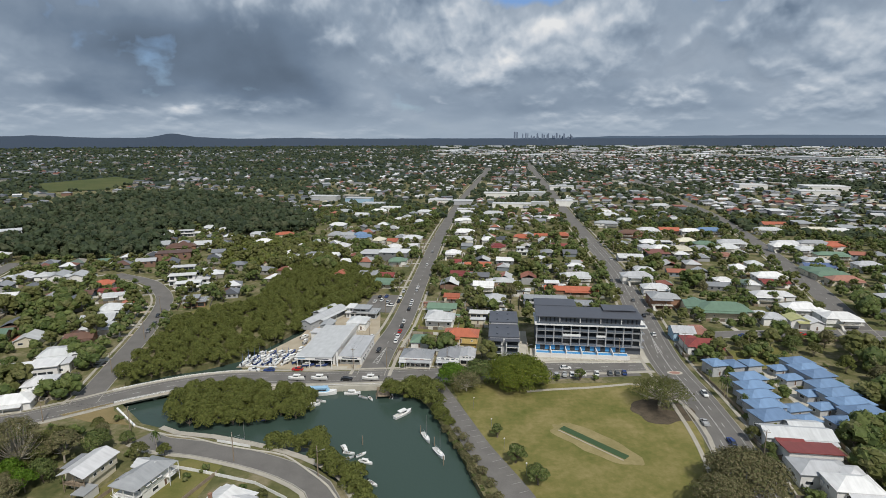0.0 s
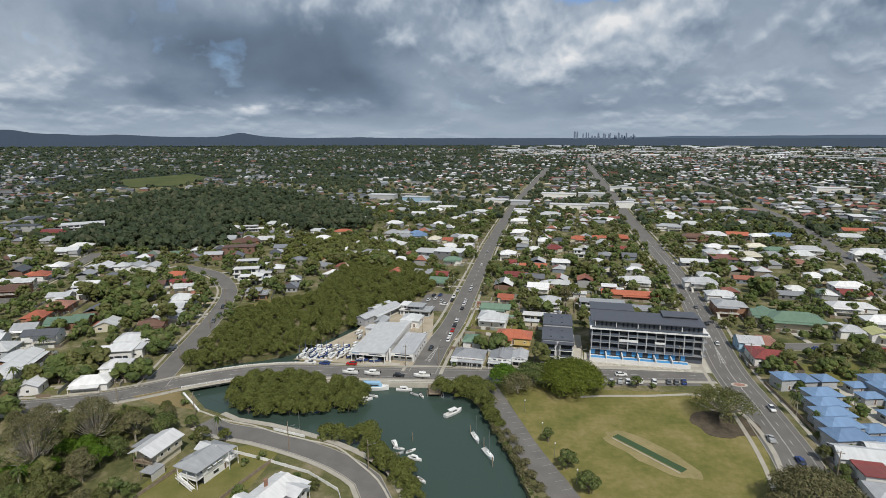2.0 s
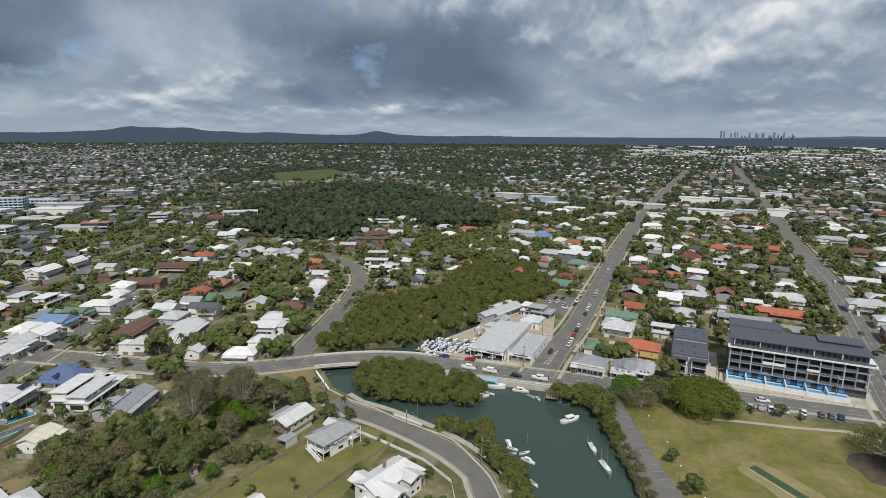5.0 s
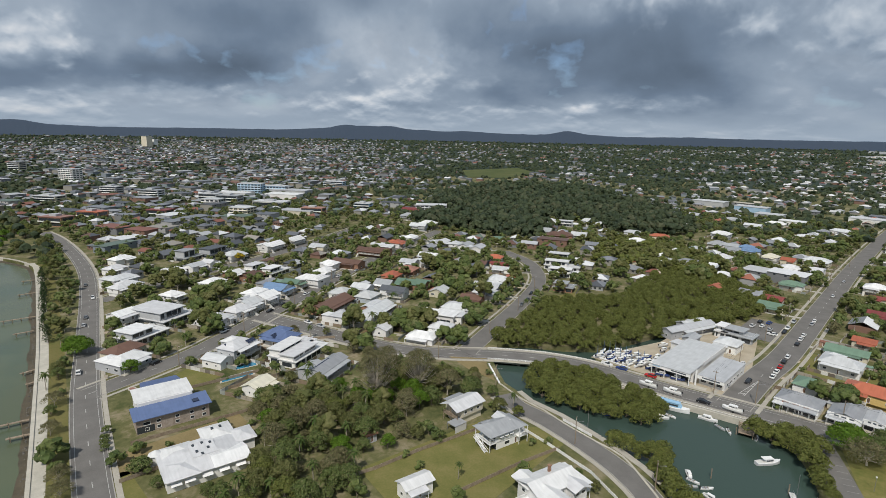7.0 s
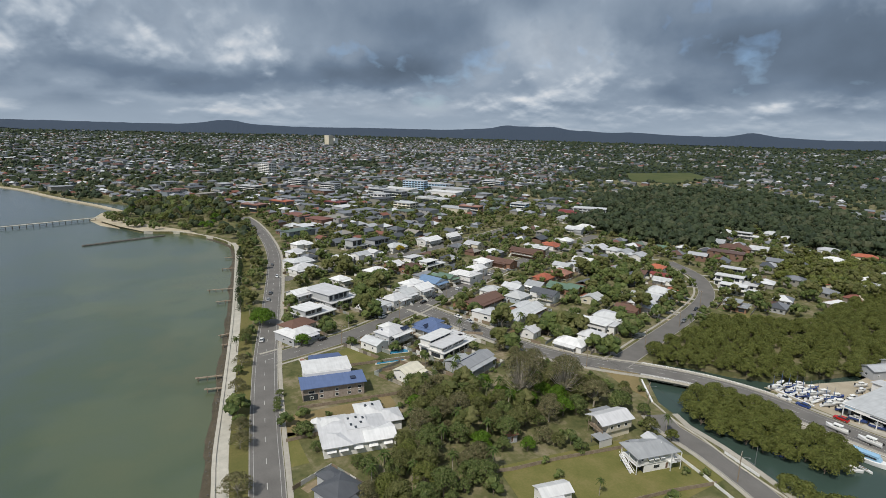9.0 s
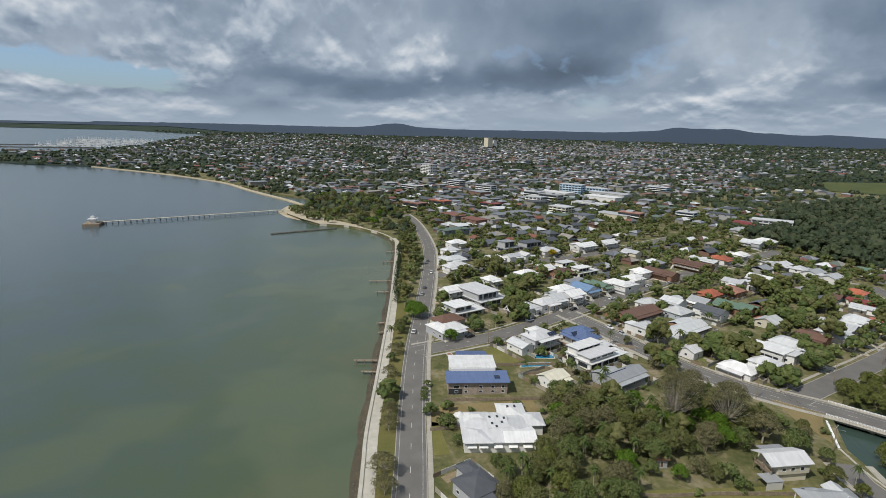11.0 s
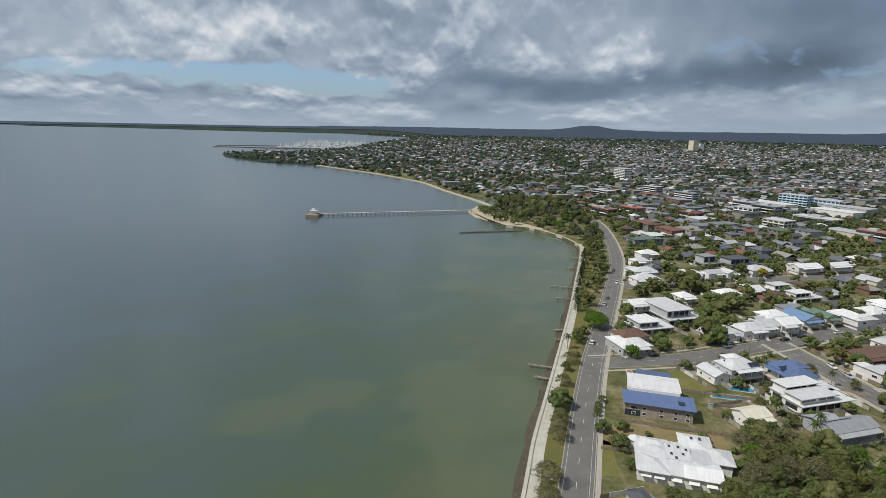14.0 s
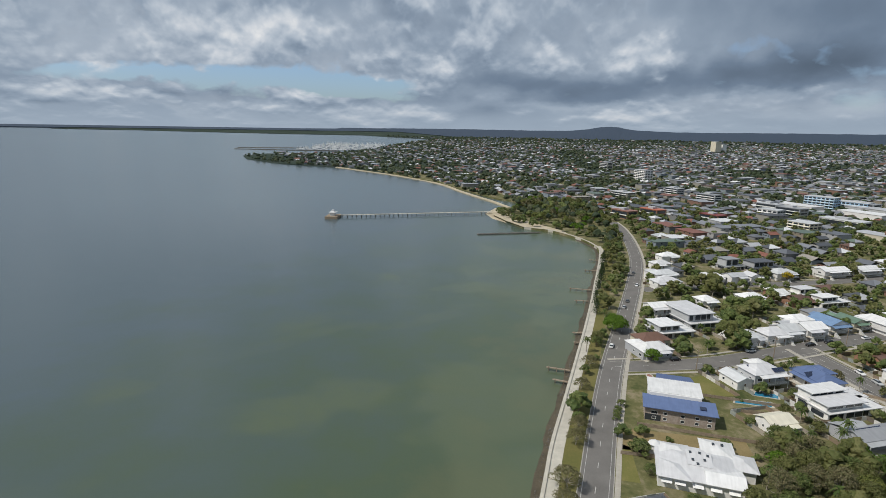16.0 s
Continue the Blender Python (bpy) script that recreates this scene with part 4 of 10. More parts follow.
    if base >= 1.2 and porch:
        rail = Shape().box(x0 + 1.6, -d / 2 - pd, base + 0.82, x0 + pw, -d / 2 - pd + 0.07, base + 0.9).box(x0 + 1.6, -d / 2 - pd, base + 0.12, x0 + pw, -d / 2 - pd + 0.07, base + 0.2)
        for k in range(int((pw - 1.6) / 0.35)):
            rail.box(x0 + 1.65 + 0.35 * k, -d / 2 - pd + 0.01, base + 0.2, x0 + 1.73 + 0.35 * k, -d / 2 - pd + 0.06, base + 0.82)
        if pw > 2.4:
            part("balustrade", rail, M["white"], root)
        prof = [(-d / 2 - pd, 0.0)]
        for k in range(9, -1, -1):
            y1 = -d / 2 - pd - 0.28 * (9 - k)
            prof += [(y1, (k + 1) * base / 11), (y1 - 0.28, (k + 1) * base / 11)]
        prof.append((-d / 2 - pd - 2.8, 0.0))
        m = len(prof)
        st = Shape().add([(sx, yy, zz) for sx in (x0 + 0.3, x0 + 1.5) for yy, zz in prof], [tuple(range(m)), tuple(range(2 * m - 1, m - 1, -1))] + [(q, q + m, (q + 1) % m + m, (q + 1) % m) for q in range(m)])
        part("stair", st, M["timber_paint"], root)
    if wing:
        ww, wd = w * 0.5, 4.5
        x = wing * (w / 2 - ww / 2)
        v = Shape().box(x - ww / 2, d / 2, 0, x + ww / 2, d / 2 + wd, top - 0.15)
        part("wing", v, wall, root)
        ws, _ = roof_shape(ww, wd + 2, top - 0.1, "hip" if kind == "hip" else "gable", pitch * 0.9, 0.45)
        ws.v = [(x + a, d / 2 + wd / 2 - 1 + b, c) for a, b, c in ws.v]
        part("wing_roof", ws, roof, root)
    return root

# ---- zones and what stands in them ----
MANGROVES = [(-121, 216), (-126, 252), (-130, 290), (-126, 300), (-104, 312), (-100, 338), (-104, 392), (-97, 440), (-62, 413), (-26, 377), (-36, 330), (-50, 300), (-57, 290), (-66, 270), (-74, 246), (-88, 233), (-104, 224), (-116, 214)]
ISLAND = [(-90, 190), (-82, 184), (-70, 181), (-56, 182), (-49, 187), (-41, 188), (-37.5, 195), (-41, 205), (-57, 209), (-76, 210), (-88, 206)]
WOODS = [(-376, 440), (-455, 560), (-530, 690), (-560, 850), (-520, 965), (-382, 945), (-270, 830), (-205, 760), (-140, 640), (-128, 585), (-165, 533), (-225, 560), (-262, 600), (-285, 560), (-240, 505), (-230, 450), (-293, 436)]
BUSH = [(-149, 103), (-144, 125), (-131, 140), (-135, 158), (-118, 168), (-104, 162), (-99, 146), (-105, 128), (-104, 116), (-93, 106), (-86, 86), (-95, 72), (-104, 66), (-114, 84), (-130, 96)]
OVAL = [(14, 212), (53, 212), (90, 213), (99, 190), (97, 172), (85, 140), (45, 110), (34, 143), (22, 178)]
FIELD = [(-696, 984), (-765, 1050), (-822, 1121), (-765, 1304), (-660, 1215), (-622, 1027)]
GROVE = [(-642, 58), (-755, 74), (-764, 112), (-714, 166), (-600, 156), (-540, 150), (-480, 142), (-438, 132), (-446, 124), (-500, 118), (-528, 92)]
LINK = [(-203, 500), (-138, 520), (-79, 469), (-47, 417), (-81, 411), (-136, 394), (-164, 420)]
HOME = [(-20, 135), (-95, 60), (-140, 40), (-200, 70), (-232, 160), (-130, 185), (-110, 195), (-60, 165)]
CENTRE = [(-45, 222), (-60, 290), (-30, 340), (230, 340), (240, 100), (90, 100)]
YARD = [(-80, 226), (-22, 224), (-14, 300), (-13, 340), (-36, 342), (-60, 300), (-62, 268)]
CLOSED = [YARD, MANGROVES, ISLAND, WOODS, BUSH, OVAL, FIELD, GROVE]
BUILT = {}           # what stands already: x, y, reach, by squares of 20 m


def stand(x, y, r):
    BUILT.setdefault((int(x // 20), int(y // 20)), []).append((x, y, r))


def clear(x, y, r):
    i, j = int(x // 20), int(y // 20)
    for a in (i - 1, i, i + 1):
        for b in (j - 1, j, j + 1):
            for p, q, c in BUILT.get((a, b), ()):
                if (x - p) ** 2 + (y - q) ** 2 < (r + c) ** 2:
                    return False
    return True


def free_land(x, y, r):
    if not inside(LAND, x, y) or any(inside(z, x, y) for z in CLOSED):
        return False
    return all(inside(LAND, x + r * a, y + r * b) for a, b in ((1, 0), (-1, 0), (0, 1), (0, -1)))


def patch(name, pts, up, mat, label, category, kind="structure"):
    """A flat piece of ground."""
    return solid(name, Shape().slab([(x, y, up) for x, y in pts], 0.12), mat, label, category, kind=kind)


def strip_box(s, a, b, half, z0, z1, mat=0):
    """An upright or lying bar between two points of the plan."""
    a, b = Vector((*a, 0)), Vector((*b, 0))
    n = (b - a).normalized()
    n = Vector((-n.y, n.x, 0)) * half
    v = [(p.x, p.y, z) for z in (z0, z1) for p in (a - n, b - n, b + n, a + n)]
    return s.add(v, [(3, 2, 1, 0), (4, 5, 6, 7), (0, 1, 5, 4), (1, 2, 6, 5), (2, 3, 7, 6), (3, 0, 4, 7)], mat)


M["bare"] = material("worn_pitch_soil", (0.19, 0.165, 0.07), (0.30, 0.25, 0.13), scale=0.16, fine=1.0, rough=0.95, spec=0.1)
M["oval"] = material("oval_grass", (0.10, 0.115, 0.03), (0.245, 0.205, 0.09), scale=0.07, second=(0.165, 0.152, 0.052), fine=0.5, bump=0.2, contrast=0.42, rough=0.95, spec=0.1)
M["field"] = material("playing_field_grass", (0.055, 0.075, 0.028), (0.115, 0.115, 0.05), scale=0.02, second=(0.08, 0.095, 0.038), fine=0.2, bump=0.0, rough=0.95, spec=0.1)
M["mud"] = material("wet_shore_mud", (0.045, 0.04, 0.026), (0.11, 0.09, 0.06), scale=0.25, fine=1.6, rough=0.7, spec=0.3)
M["stone"] = material("dark_rock", (0.07, 0.065, 0.06), (0.17, 0.16, 0.14), scale=0.5, fine=3.0, rough=0.95)
M["litter"] = material("brown_leaf_litter", (0.05, 0.042, 0.032), (0.13, 0.105, 0.075), scale=0.35, fine=2.5, rough=0.95, spec=0.1)
M["turf"] = plain("green_pitch_mat", (0.045, 0.085, 0.035), rough=0.9)
M["solar"] = plain("solar_panel", (0.02, 0.028, 0.06), rough=0.12, spec=0.6)
M["timber"] = material("weathered_timber", (0.16, 0.12, 0.085), (0.34, 0.28, 0.21), scale=0.8, fine=6.0, rough=0.9)
M["rust"] = plain("rusty_metal", (0.25, 0.09, 0.04), rough=0.8)
M["pool"] = plain("pool_water", (0.03, 0.22, 0.36), rough=0.1, spec=0.5)
M["bluefilm"] = plain("blue_protective_film", (0.07, 0.30, 0.62), rough=0.3)
M["slate"] = plain("slate_grey_cladding", (0.075, 0.085, 0.105), rough=0.5)
M["charcoal"] = plain("charcoal_roof_sheet", (0.085, 0.092, 0.11), rough=0.5)
M["rail"] = plain("grey_metal_rail", (0.32, 0.33, 0.34), rough=0.4, metal=0.6)
M["grass_green"] = material("green_lawn", (0.10, 0.112, 0.032), (0.215, 0.18, 0.08), scale=0.12, second=(0.152, 0.146, 0.05), fine=1.5, bump=0.2, contrast=0.6, rough=0.95, spec=0.1)


def ground_patches():
    patch("oval", OVAL, 0.06, M["oval"], "dry mown grass of the sports oval", "lawn")
    c, q = math.cos(-0.83), math.sin(-0.83)
    ring = []
    for k in range(40):
        a = k * math.tau / 40
        r = 1 + 0.34 * noise.noise(Vector((math.cos(a) * 2, math.sin(a) * 2, 5)))
        u, v = 16.5 * r * math.cos(a), 6.2 * r * math.sin(a)
        ring.append((60.5 + u * c - v * q, 168.3 + u * q + v * c))
    patch("pitch_surround", ring, 0.075, M["bare"], "worn bare soil round the cricket pitch", "ground")
    mat = Shape()
    strip_box(mat, (51.8, 178.2), (68.2, 160.2), 1.4, 0.08, 0.12)
    solid("cricket_pitch", mat, M["turf"], "narrow green artificial cricket pitch on worn soil", "cricket pitch")
    edge = Shape()
    strip_box(edge, (50.3, 176.6), (66.6, 158.8), 0.2, 0.08, 0.13)
    solid("pitch_edging", edge, M["path"], "pale concrete edging beside the cricket pitch", "edging")
    walkway = smooth_line([(44, 205), (52, 206.5), (70, 208.5), (92, 211), (100, 196), (99, 172), (92, 150)])
    solid("park_path", ribbon(walkway, -0.8, 0.8, 0.1, 0.1), M["path"], "narrow concrete path along the oval", "path", kind="structure")
    patch("car_park", [(50, 215.5), (94, 219.5), (93, 223.2), (50, 221.5)], 0.045, M["asphalt"], "asphalt parking strip beside the oval", "car park")
    patch("yard", [(-78, 228), (-47, 226), (-20, 226), (-20, 262), (-24, 300), (-56, 300), (-60, 268)], 0.05, M["gravel"], "pale gravel yard of the boat workshop", "yard")
    patch("forecourt", [(49, 232.5), (104, 232.5), (106, 262), (99, 264), (98, 250), (52, 250)], 0.055, M["concrete"], "pale concrete forecourt of the apartments", "pavement")
    patch("driveway", [(140, 176), (147, 175), (153, 224), (145, 225)], 0.055, M["concrete"], "concrete driveway between the blue-roofed units", "driveway")
    for pts in ([(-78, 100), (-95, 105), (-84, 150), (-66, 160), (-55, 158), (-58, 110)], [(-178, 92), (-194, 90), (-199, 108), (-182, 112)], [(-128, 48), (-149, 54), (-144, 62), (-126, 60)],
                [(-7, 268), (-3, 300), (30, 296), (24, 264)], [(130, 226), (132, 240), (168, 258), (170, 228)], [(-135, 300), (-128, 318), (-104, 326), (-112, 312)]):
        patch("lawn", pts, 0.05, M["grass_green"], "patchy green garden lawn", "lawn")
    litter = []
    for k in range(30):
        a = k * math.tau / 30
        r = 1 + 0.3 * noise.noise(Vector((math.cos(a) * 1.7, math.sin(a) * 1.7, 9)))
        litter.append((90 + 10.5 * r * math.cos(a), 189 + 9.5 * r * math.sin(a)))
    patch("leaf_litter", litter, 0.078, M["litter"], "brown leaf litter under the wide tree", "ground")
    patch("dry_lot", [(-143, 56), (-138, 98), (-150, 100), (-156, 58)], 0.05, M["dry"], "dry grass on an empty building lot", "lawn")
    patch("sand_lot", [(-30, 226), (-45, 225), (-45, 229), (-30, 229)], 0.07, M["concrete"], "concrete apron before the workshop", "pavement")
    patch("grass_verge", [(-126, 187), (-112, 196), (-108, 190), (-97, 180), (-112, 182)], 0.06, M["dry"], "dry grass beside the bridge end", "verge")


ground_patches()
solid("playing_field", Shape().slab([(x, y, rise(x, y) + 0.8) for x, y in FIELD], 0.1), M["field"], "pale green playing field in the distance", "field", kind="structure")
for x, y, r in ((-128, 306, 7), (-117, 314, 8), (-108, 321, 6), (-188, 100, 9), (0, 286, 4), (-575, 80, 9), (-600, 65, 9), (-625, 58, 9), (-650, 55, 9), (-675, 58, 9), (-550, 92, 8), (-530, 104, 8), (-700, 66, 9)):
    stand(x, y, r)


# ---- the seafront ----
def seafront():
    line = smooth_line(SEAWALL)
    solid("sea_wall", ribbon(line, -0.6, 0.5, 0.45, 3.6), M["concrete"], "pale concrete sea wall along the bay", "sea wall", kind="structure")
    prom = smooth_line(SEAWALL[:9])
    solid("promenade", ribbon(prom, 0.5, 3.9, 0.12, 0.1), M["concrete"], "pale concrete promenade on the sea wall", "promenade", kind="structure")
    solid("verge", ribbon(prom, 3.9, 9.5, 0.045), M["lawn"], "grass verge between promenade and street", "verge", kind="structure")
    sand = [(-500, 104), (-526, 90), (-540, 63), (-578, 47), (-620, 34), (-655, 36), (-672, 50), (-640, 52), (-600, 60), (-560, 80), (-525, 100)]
    patch("beach", sand, 0.25, M["sand"], "pale sand beach below the trees", "beach")
    flats = [(-575, 48), (-600, 34), (-640, 26), (-690, 40), (-716, 88), (-655, 40)]
    patch("sand_flat", flats, -1.93, M["sand"], "wet tidal sand flat beside the pier", "sand")
    bar = smooth_line([(-690, 58), (-740, 42), (-800, 18), (-860, -6), (-985, -55), (-1125, -158), (-1285, -318)], 20)
    solid("sand_bar", ribbon(bar, -3, 3, -0.8, 2.0), M["sand"], "sandy spit along the shore", "sand", kind="structure")
    foot = smooth_line(SEAWALL[:10], 3.0)
    v, rng = [], random.Random(8)
    for k, p in enumerate(foot):
        d = (foot[min(k + 1, len(foot) - 1)] - foot[max(k - 1, 0)]).normalized()
        side = Vector((-d.y, d.x, 0))
        reach = 1.6 + 1.5 * (1 + noise.noise(Vector((p.x * 0.06, p.y * 0.06, 0)))) + rng.uniform(0, 0.6)
        if k == 0:
            # the water lies on the side away from the promenade
            side_sign = -1 if inside(LAND, p.x + side.x * 3, p.y + side.y * 3) else 1
        q = p + side * side_sign * reach
        v += [(p.x, p.y, -1.86), (q.x, q.y, -1.99)]
    n = len(foot)
    mud = Shape().add(v, [(2 * k, 2 * k + 1, 2 * k + 3, 2 * k + 2) for k in range(n - 1)])
    solid("mud_bank", mud, M["mud"], "wet brown mud and weed below the sea wall", "mud", kind="structure")
    stones = Shape()
    for k in range(420):
        p = foot[rng.randrange(20, n)]
        b = foot[max(0, foot.index(p) - 1)]
        d = (p - b).normalized()
        o = Vector((-d.y, d.x, 0)) * side_sign * rng.uniform(0.7, 2.4)
        c, r = p + o + d * rng.uniform(0, 3), rng.uniform(0.18, 0.5)
        stones.tube((c.x, c.y, -2.1), (c.x + rng.uniform(-0.1, 0.1), c.y, -1.95 + r * 0.7), r, r * 0.55, 5)
    solid("shore_stones", stones, M["stone"], "scattered dark stones at the foot of the sea wall", "stones", kind="stuff")
    for a, b, z in (((-203, 43.5), (-200.4, 53), -0.6), ((-191.5, 44.5), (-189.3, 51), -0.6), ((-323.4, 73), (-320.5, 87), -0.6), ((-244.7, 61.5), (-245, 68), -0.6), ((-298, 72), (-297, 80), -0.6),
                    ((-232, 60), (-232, 64), -0.6), ((-372, 92), (-371, 101), -0.8), ((-405, 102), (-404, 109), -0.8)):
        jetty = thing("jetty", "short weathered timber jetty at the sea wall", "jetty", "sea wall jetties")
        part("deck", strip_box(Shape(), a, b, 0.55, z - 0.2, z), M["timber"], jetty)
        n = max(2, int(math.dist(a, b) / 3))
        for k in range(n):
            for sg in (-0.5, 0.5):
                t = (k + 0.3) / n
                p = Vector(a).lerp(Vector(b), t)
                part("pile", Shape().tube((p.x + sg, p.y, -4), (p.x + sg, p.y, z + 0.3), 0.13, 0.12), M["timber"], jetty)
    pier = thing("pier", "long timber pier with a pavilion at its head", "pier")
    a, b = Vector((-586, -138)), Vector((-640, 34))
    part("deck", strip_box(Shape(), a, b, 1.9, 0.2, 0.6), M["concrete"], pier)
    part("rail", strip_box(Shape(), a + Vector((1.8, 0.5)), b + Vector((1.8, 0.5)), 0.05, 1.5, 1.62), M["timber"], pier)
    for k in range(34):
        p = a.lerp(b, (k + 0.5) / 34)
        part("pile", Shape().tube((p.x - 1.3, p.y, -4), (p.x - 1.3, p.y, 0.2), 0.25, 0.25).tube((p.x + 1.3, p.y, -4), (p.x + 1.3, p.y, 0.2), 0.25, 0.25).box(p.x - 1.6, p.y - 0.15, -0.1, p.x + 1.6, p.y + 0.15, 0.2), M["timber"], pier)
    head = Shape().box(-592, -152, -2.6, -572, -138, 0.7)
    part("head", head, M["timber"], pier)
    rs, _ = roof_shape(8, 7, 4.4, "hip", 0.55)
    rs.v = [(x - 582, y - 145, z) for x, y, z in rs.v]
    pav = thing("pavilion", "white pavilion with a pale hip roof on the pier head", "pavilion")
    part("wall", Shape().box(-585.4, -147.6, 0.7, -578.6, -142.4, 4.4), M["wall_white"], pav)
    part("roof", rs, M["roof_pale"], pav)
    cup, _ = roof_shape(3, 3, 6.4, "hip", 0.6, 0.4)
    cup.v = [(x - 582, y - 145, z) for x, y, z in cup.v]
    part("cupola", Shape().box(-583, -146, 5.6, -581, -144, 6.4), M["wall_white"], pav)
    part("cupola_roof", cup, M["roof_pale"], pav)
    rng = random.Random(4)
    for a, b, n, label in (((-502, 16), (-520, 78), 46, "dark rock groyne reaching into the bay"), ((-1899, -838), (-1918, -470), 60, "dark stone breakwater of the marina"), ((-1980, -860), (-2050, -640), 40, "dark stone breakwater of the marina")):
        g = thing("groyne" if n == 46 else "breakwater", label, "groyne" if n == 46 else "breakwater")
        w = 2.0 if n == 46 else 6.0
        part("core", strip_box(Shape(), a, b, w * 0.8, -4 + rise(*a), rise(*a) - 1.3), M["stone"], g)
        heap = Shape()
        for k in range(n):
            p = Vector(a).lerp(Vector(b), (k + 0.5) / n)
            r = w * rng.uniform(0.4, 0.65)
            sh = Shape()
            cx, cy, cz = p.x + rng.uniform(-1, 1) * w * 0.5, p.y, rise(p.x, p.y) - 1.4
            ring = [(cx + r * math.cos(q) * rng.uniform(0.8, 1.2), cy + r * 1.6 * math.sin(q) * rng.uniform(0.8, 1.2)) for q in [j * math.tau / 6 for j in range(6)]]
            sh.add([(x, y, cz - 0.5) for x, y in ring] + [(cx + (x - cx) * 0.6, cy + (y - cy) * 0.6, cz + r * 0.5) for x, y in ring],
                   [(j, (j + 1) % 6, 6 + (j + 1) % 6, 6 + j) for j in range(6)] + [tuple(range(6, 12))])
            if n == 46:
                part("rock", sh, M["stone"], g)
            else:
                heap.add(sh.v, sh.f)
        if n != 46:
            part("rocks", heap, M["stone"], g)


seafront()


# ---- bridge and creek walls ----
def bridge():
    line = smooth_line([(-114, 200), (-111, 202), (-93, 212), (-75, 217), (-66, 217.4)])
    br = thing("bridge", "low concrete road bridge with white rails over the creek", "bridge")
    part("beam", ribbon(line, -6.3, 6.3, -0.06, 1.0), M["concrete"], br)
    for side in (-1, 1):
        part("parapet", ribbon(line, side * 6.0, side * 6.35, 0.45, 0.6), M["concrete"], br)
        part("rail", ribbon(line, side * 6.1, side * 6.22, 1.05, 0.12), M["white"], br)
        part("rail", ribbon(line, side * 6.1, side * 6.22, 0.75, 0.1), M["white"], br)
        for p, q in list(zip(line, line[1:]))[::1]:
            d = (q - p).normalized()
            n = Vector((d.y, -d.x, 0)) * side * 6.16
            part("rail_post", Shape().box(p.x + n.x - 0.08, p.y + n.y - 0.08, 0.3, p.x + n.x + 0.08, p.y + n.y + 0.08, 1.1), M["white"], br)
    for x, y in ((-100, 208), (-88, 214)):
        part("pier", Shape().box(x - 0.6, y - 5.5, -5, x + 0.6, y + 5.5, -1), M["concrete"], br)
    for a, b in (((-107.5, 191), (-94, 178.5)), ((-75, 229), (-60, 227))):
        w = thing("barrier", "white-topped concrete barrier wall by the creek", "barrier")
        part("base", strip_box(Shape(), a, b, 0.25, -2.5, 0.5), M["concrete"], w)
        part("cap", strip_box(Shape(), a, b, 0.32, 0.5, 0.7), M["white"], w)
    wall = smooth_line([(-94, 179), (-81, 173.6), (-71, 171.6), (-60, 167.5), (-47, 164), (-38, 161.5), (-28, 153), (-21, 146), (-16, 138)], 4)
    solid("creek_wall", ribbon(wall, -0.3, 0.3, 0.25, 3.0), M["concrete"], "low concrete retaining wall along the creek", "wall", kind="structure")
    quay = smooth_line([(-75, 209.5), (-60, 208.6), (-44, 208.8), (-25, 210.2), (-12, 211)], 5)
    solid("quay", ribbon(quay, -0.5, 0.5, 0.2, 3.0), M["concrete"], "concrete quay edge beside the road", "quay", kind="structure")
    rail = ribbon(quay, 0.0, 0.08, 0.85, 0.1)
    solid("guard_rail", rail, M["white"], "white guard rail along the quay", "rail")
    dock = thing("dock", "small timber landing stage in the creek", "dock")
    part("deck", strip_box(Shape(), (-12.5, 211), (-11.5, 202.5), 2.4, -0.75, -0.55), M["timber"], dock)
    for x, y in ((-14.5, 203), (-9.5, 203), (-14.7, 208), (-9.7, 208)):
        part("pile", Shape().tube((x, y, -4), (x, y, 0.6), 0.15, 0.14), M["timber"], dock)
    for x, y in ((3.8, 177.5), (8.6, 170.2), (11.6, 159.5), (-15, 171), (-60, 183)):
        solid("mooring_post", Shape().tube((x, y, -4), (x, y, 1.2), 0.16, 0.14), M["timber"], "weathered timber mooring post in the creek", "mooring post", "mooring posts")


bridge()


# ---- houses that stand out ----
ROOF_WORDS = {"white": "white", "pale": "pale grey", "grey": "grey", "dark": "dark grey", "orange": "terracotta", "maroon": "maroon", "rust": "rust-stained", "green": "green", "olive": "yellow-green", "blue": "bright blue", "slate": "dark blue", "cream": "cream", "brown": "brown"}
NUMBER = [0]
PLOTS = []           # hand-placed houses: place, size and turn


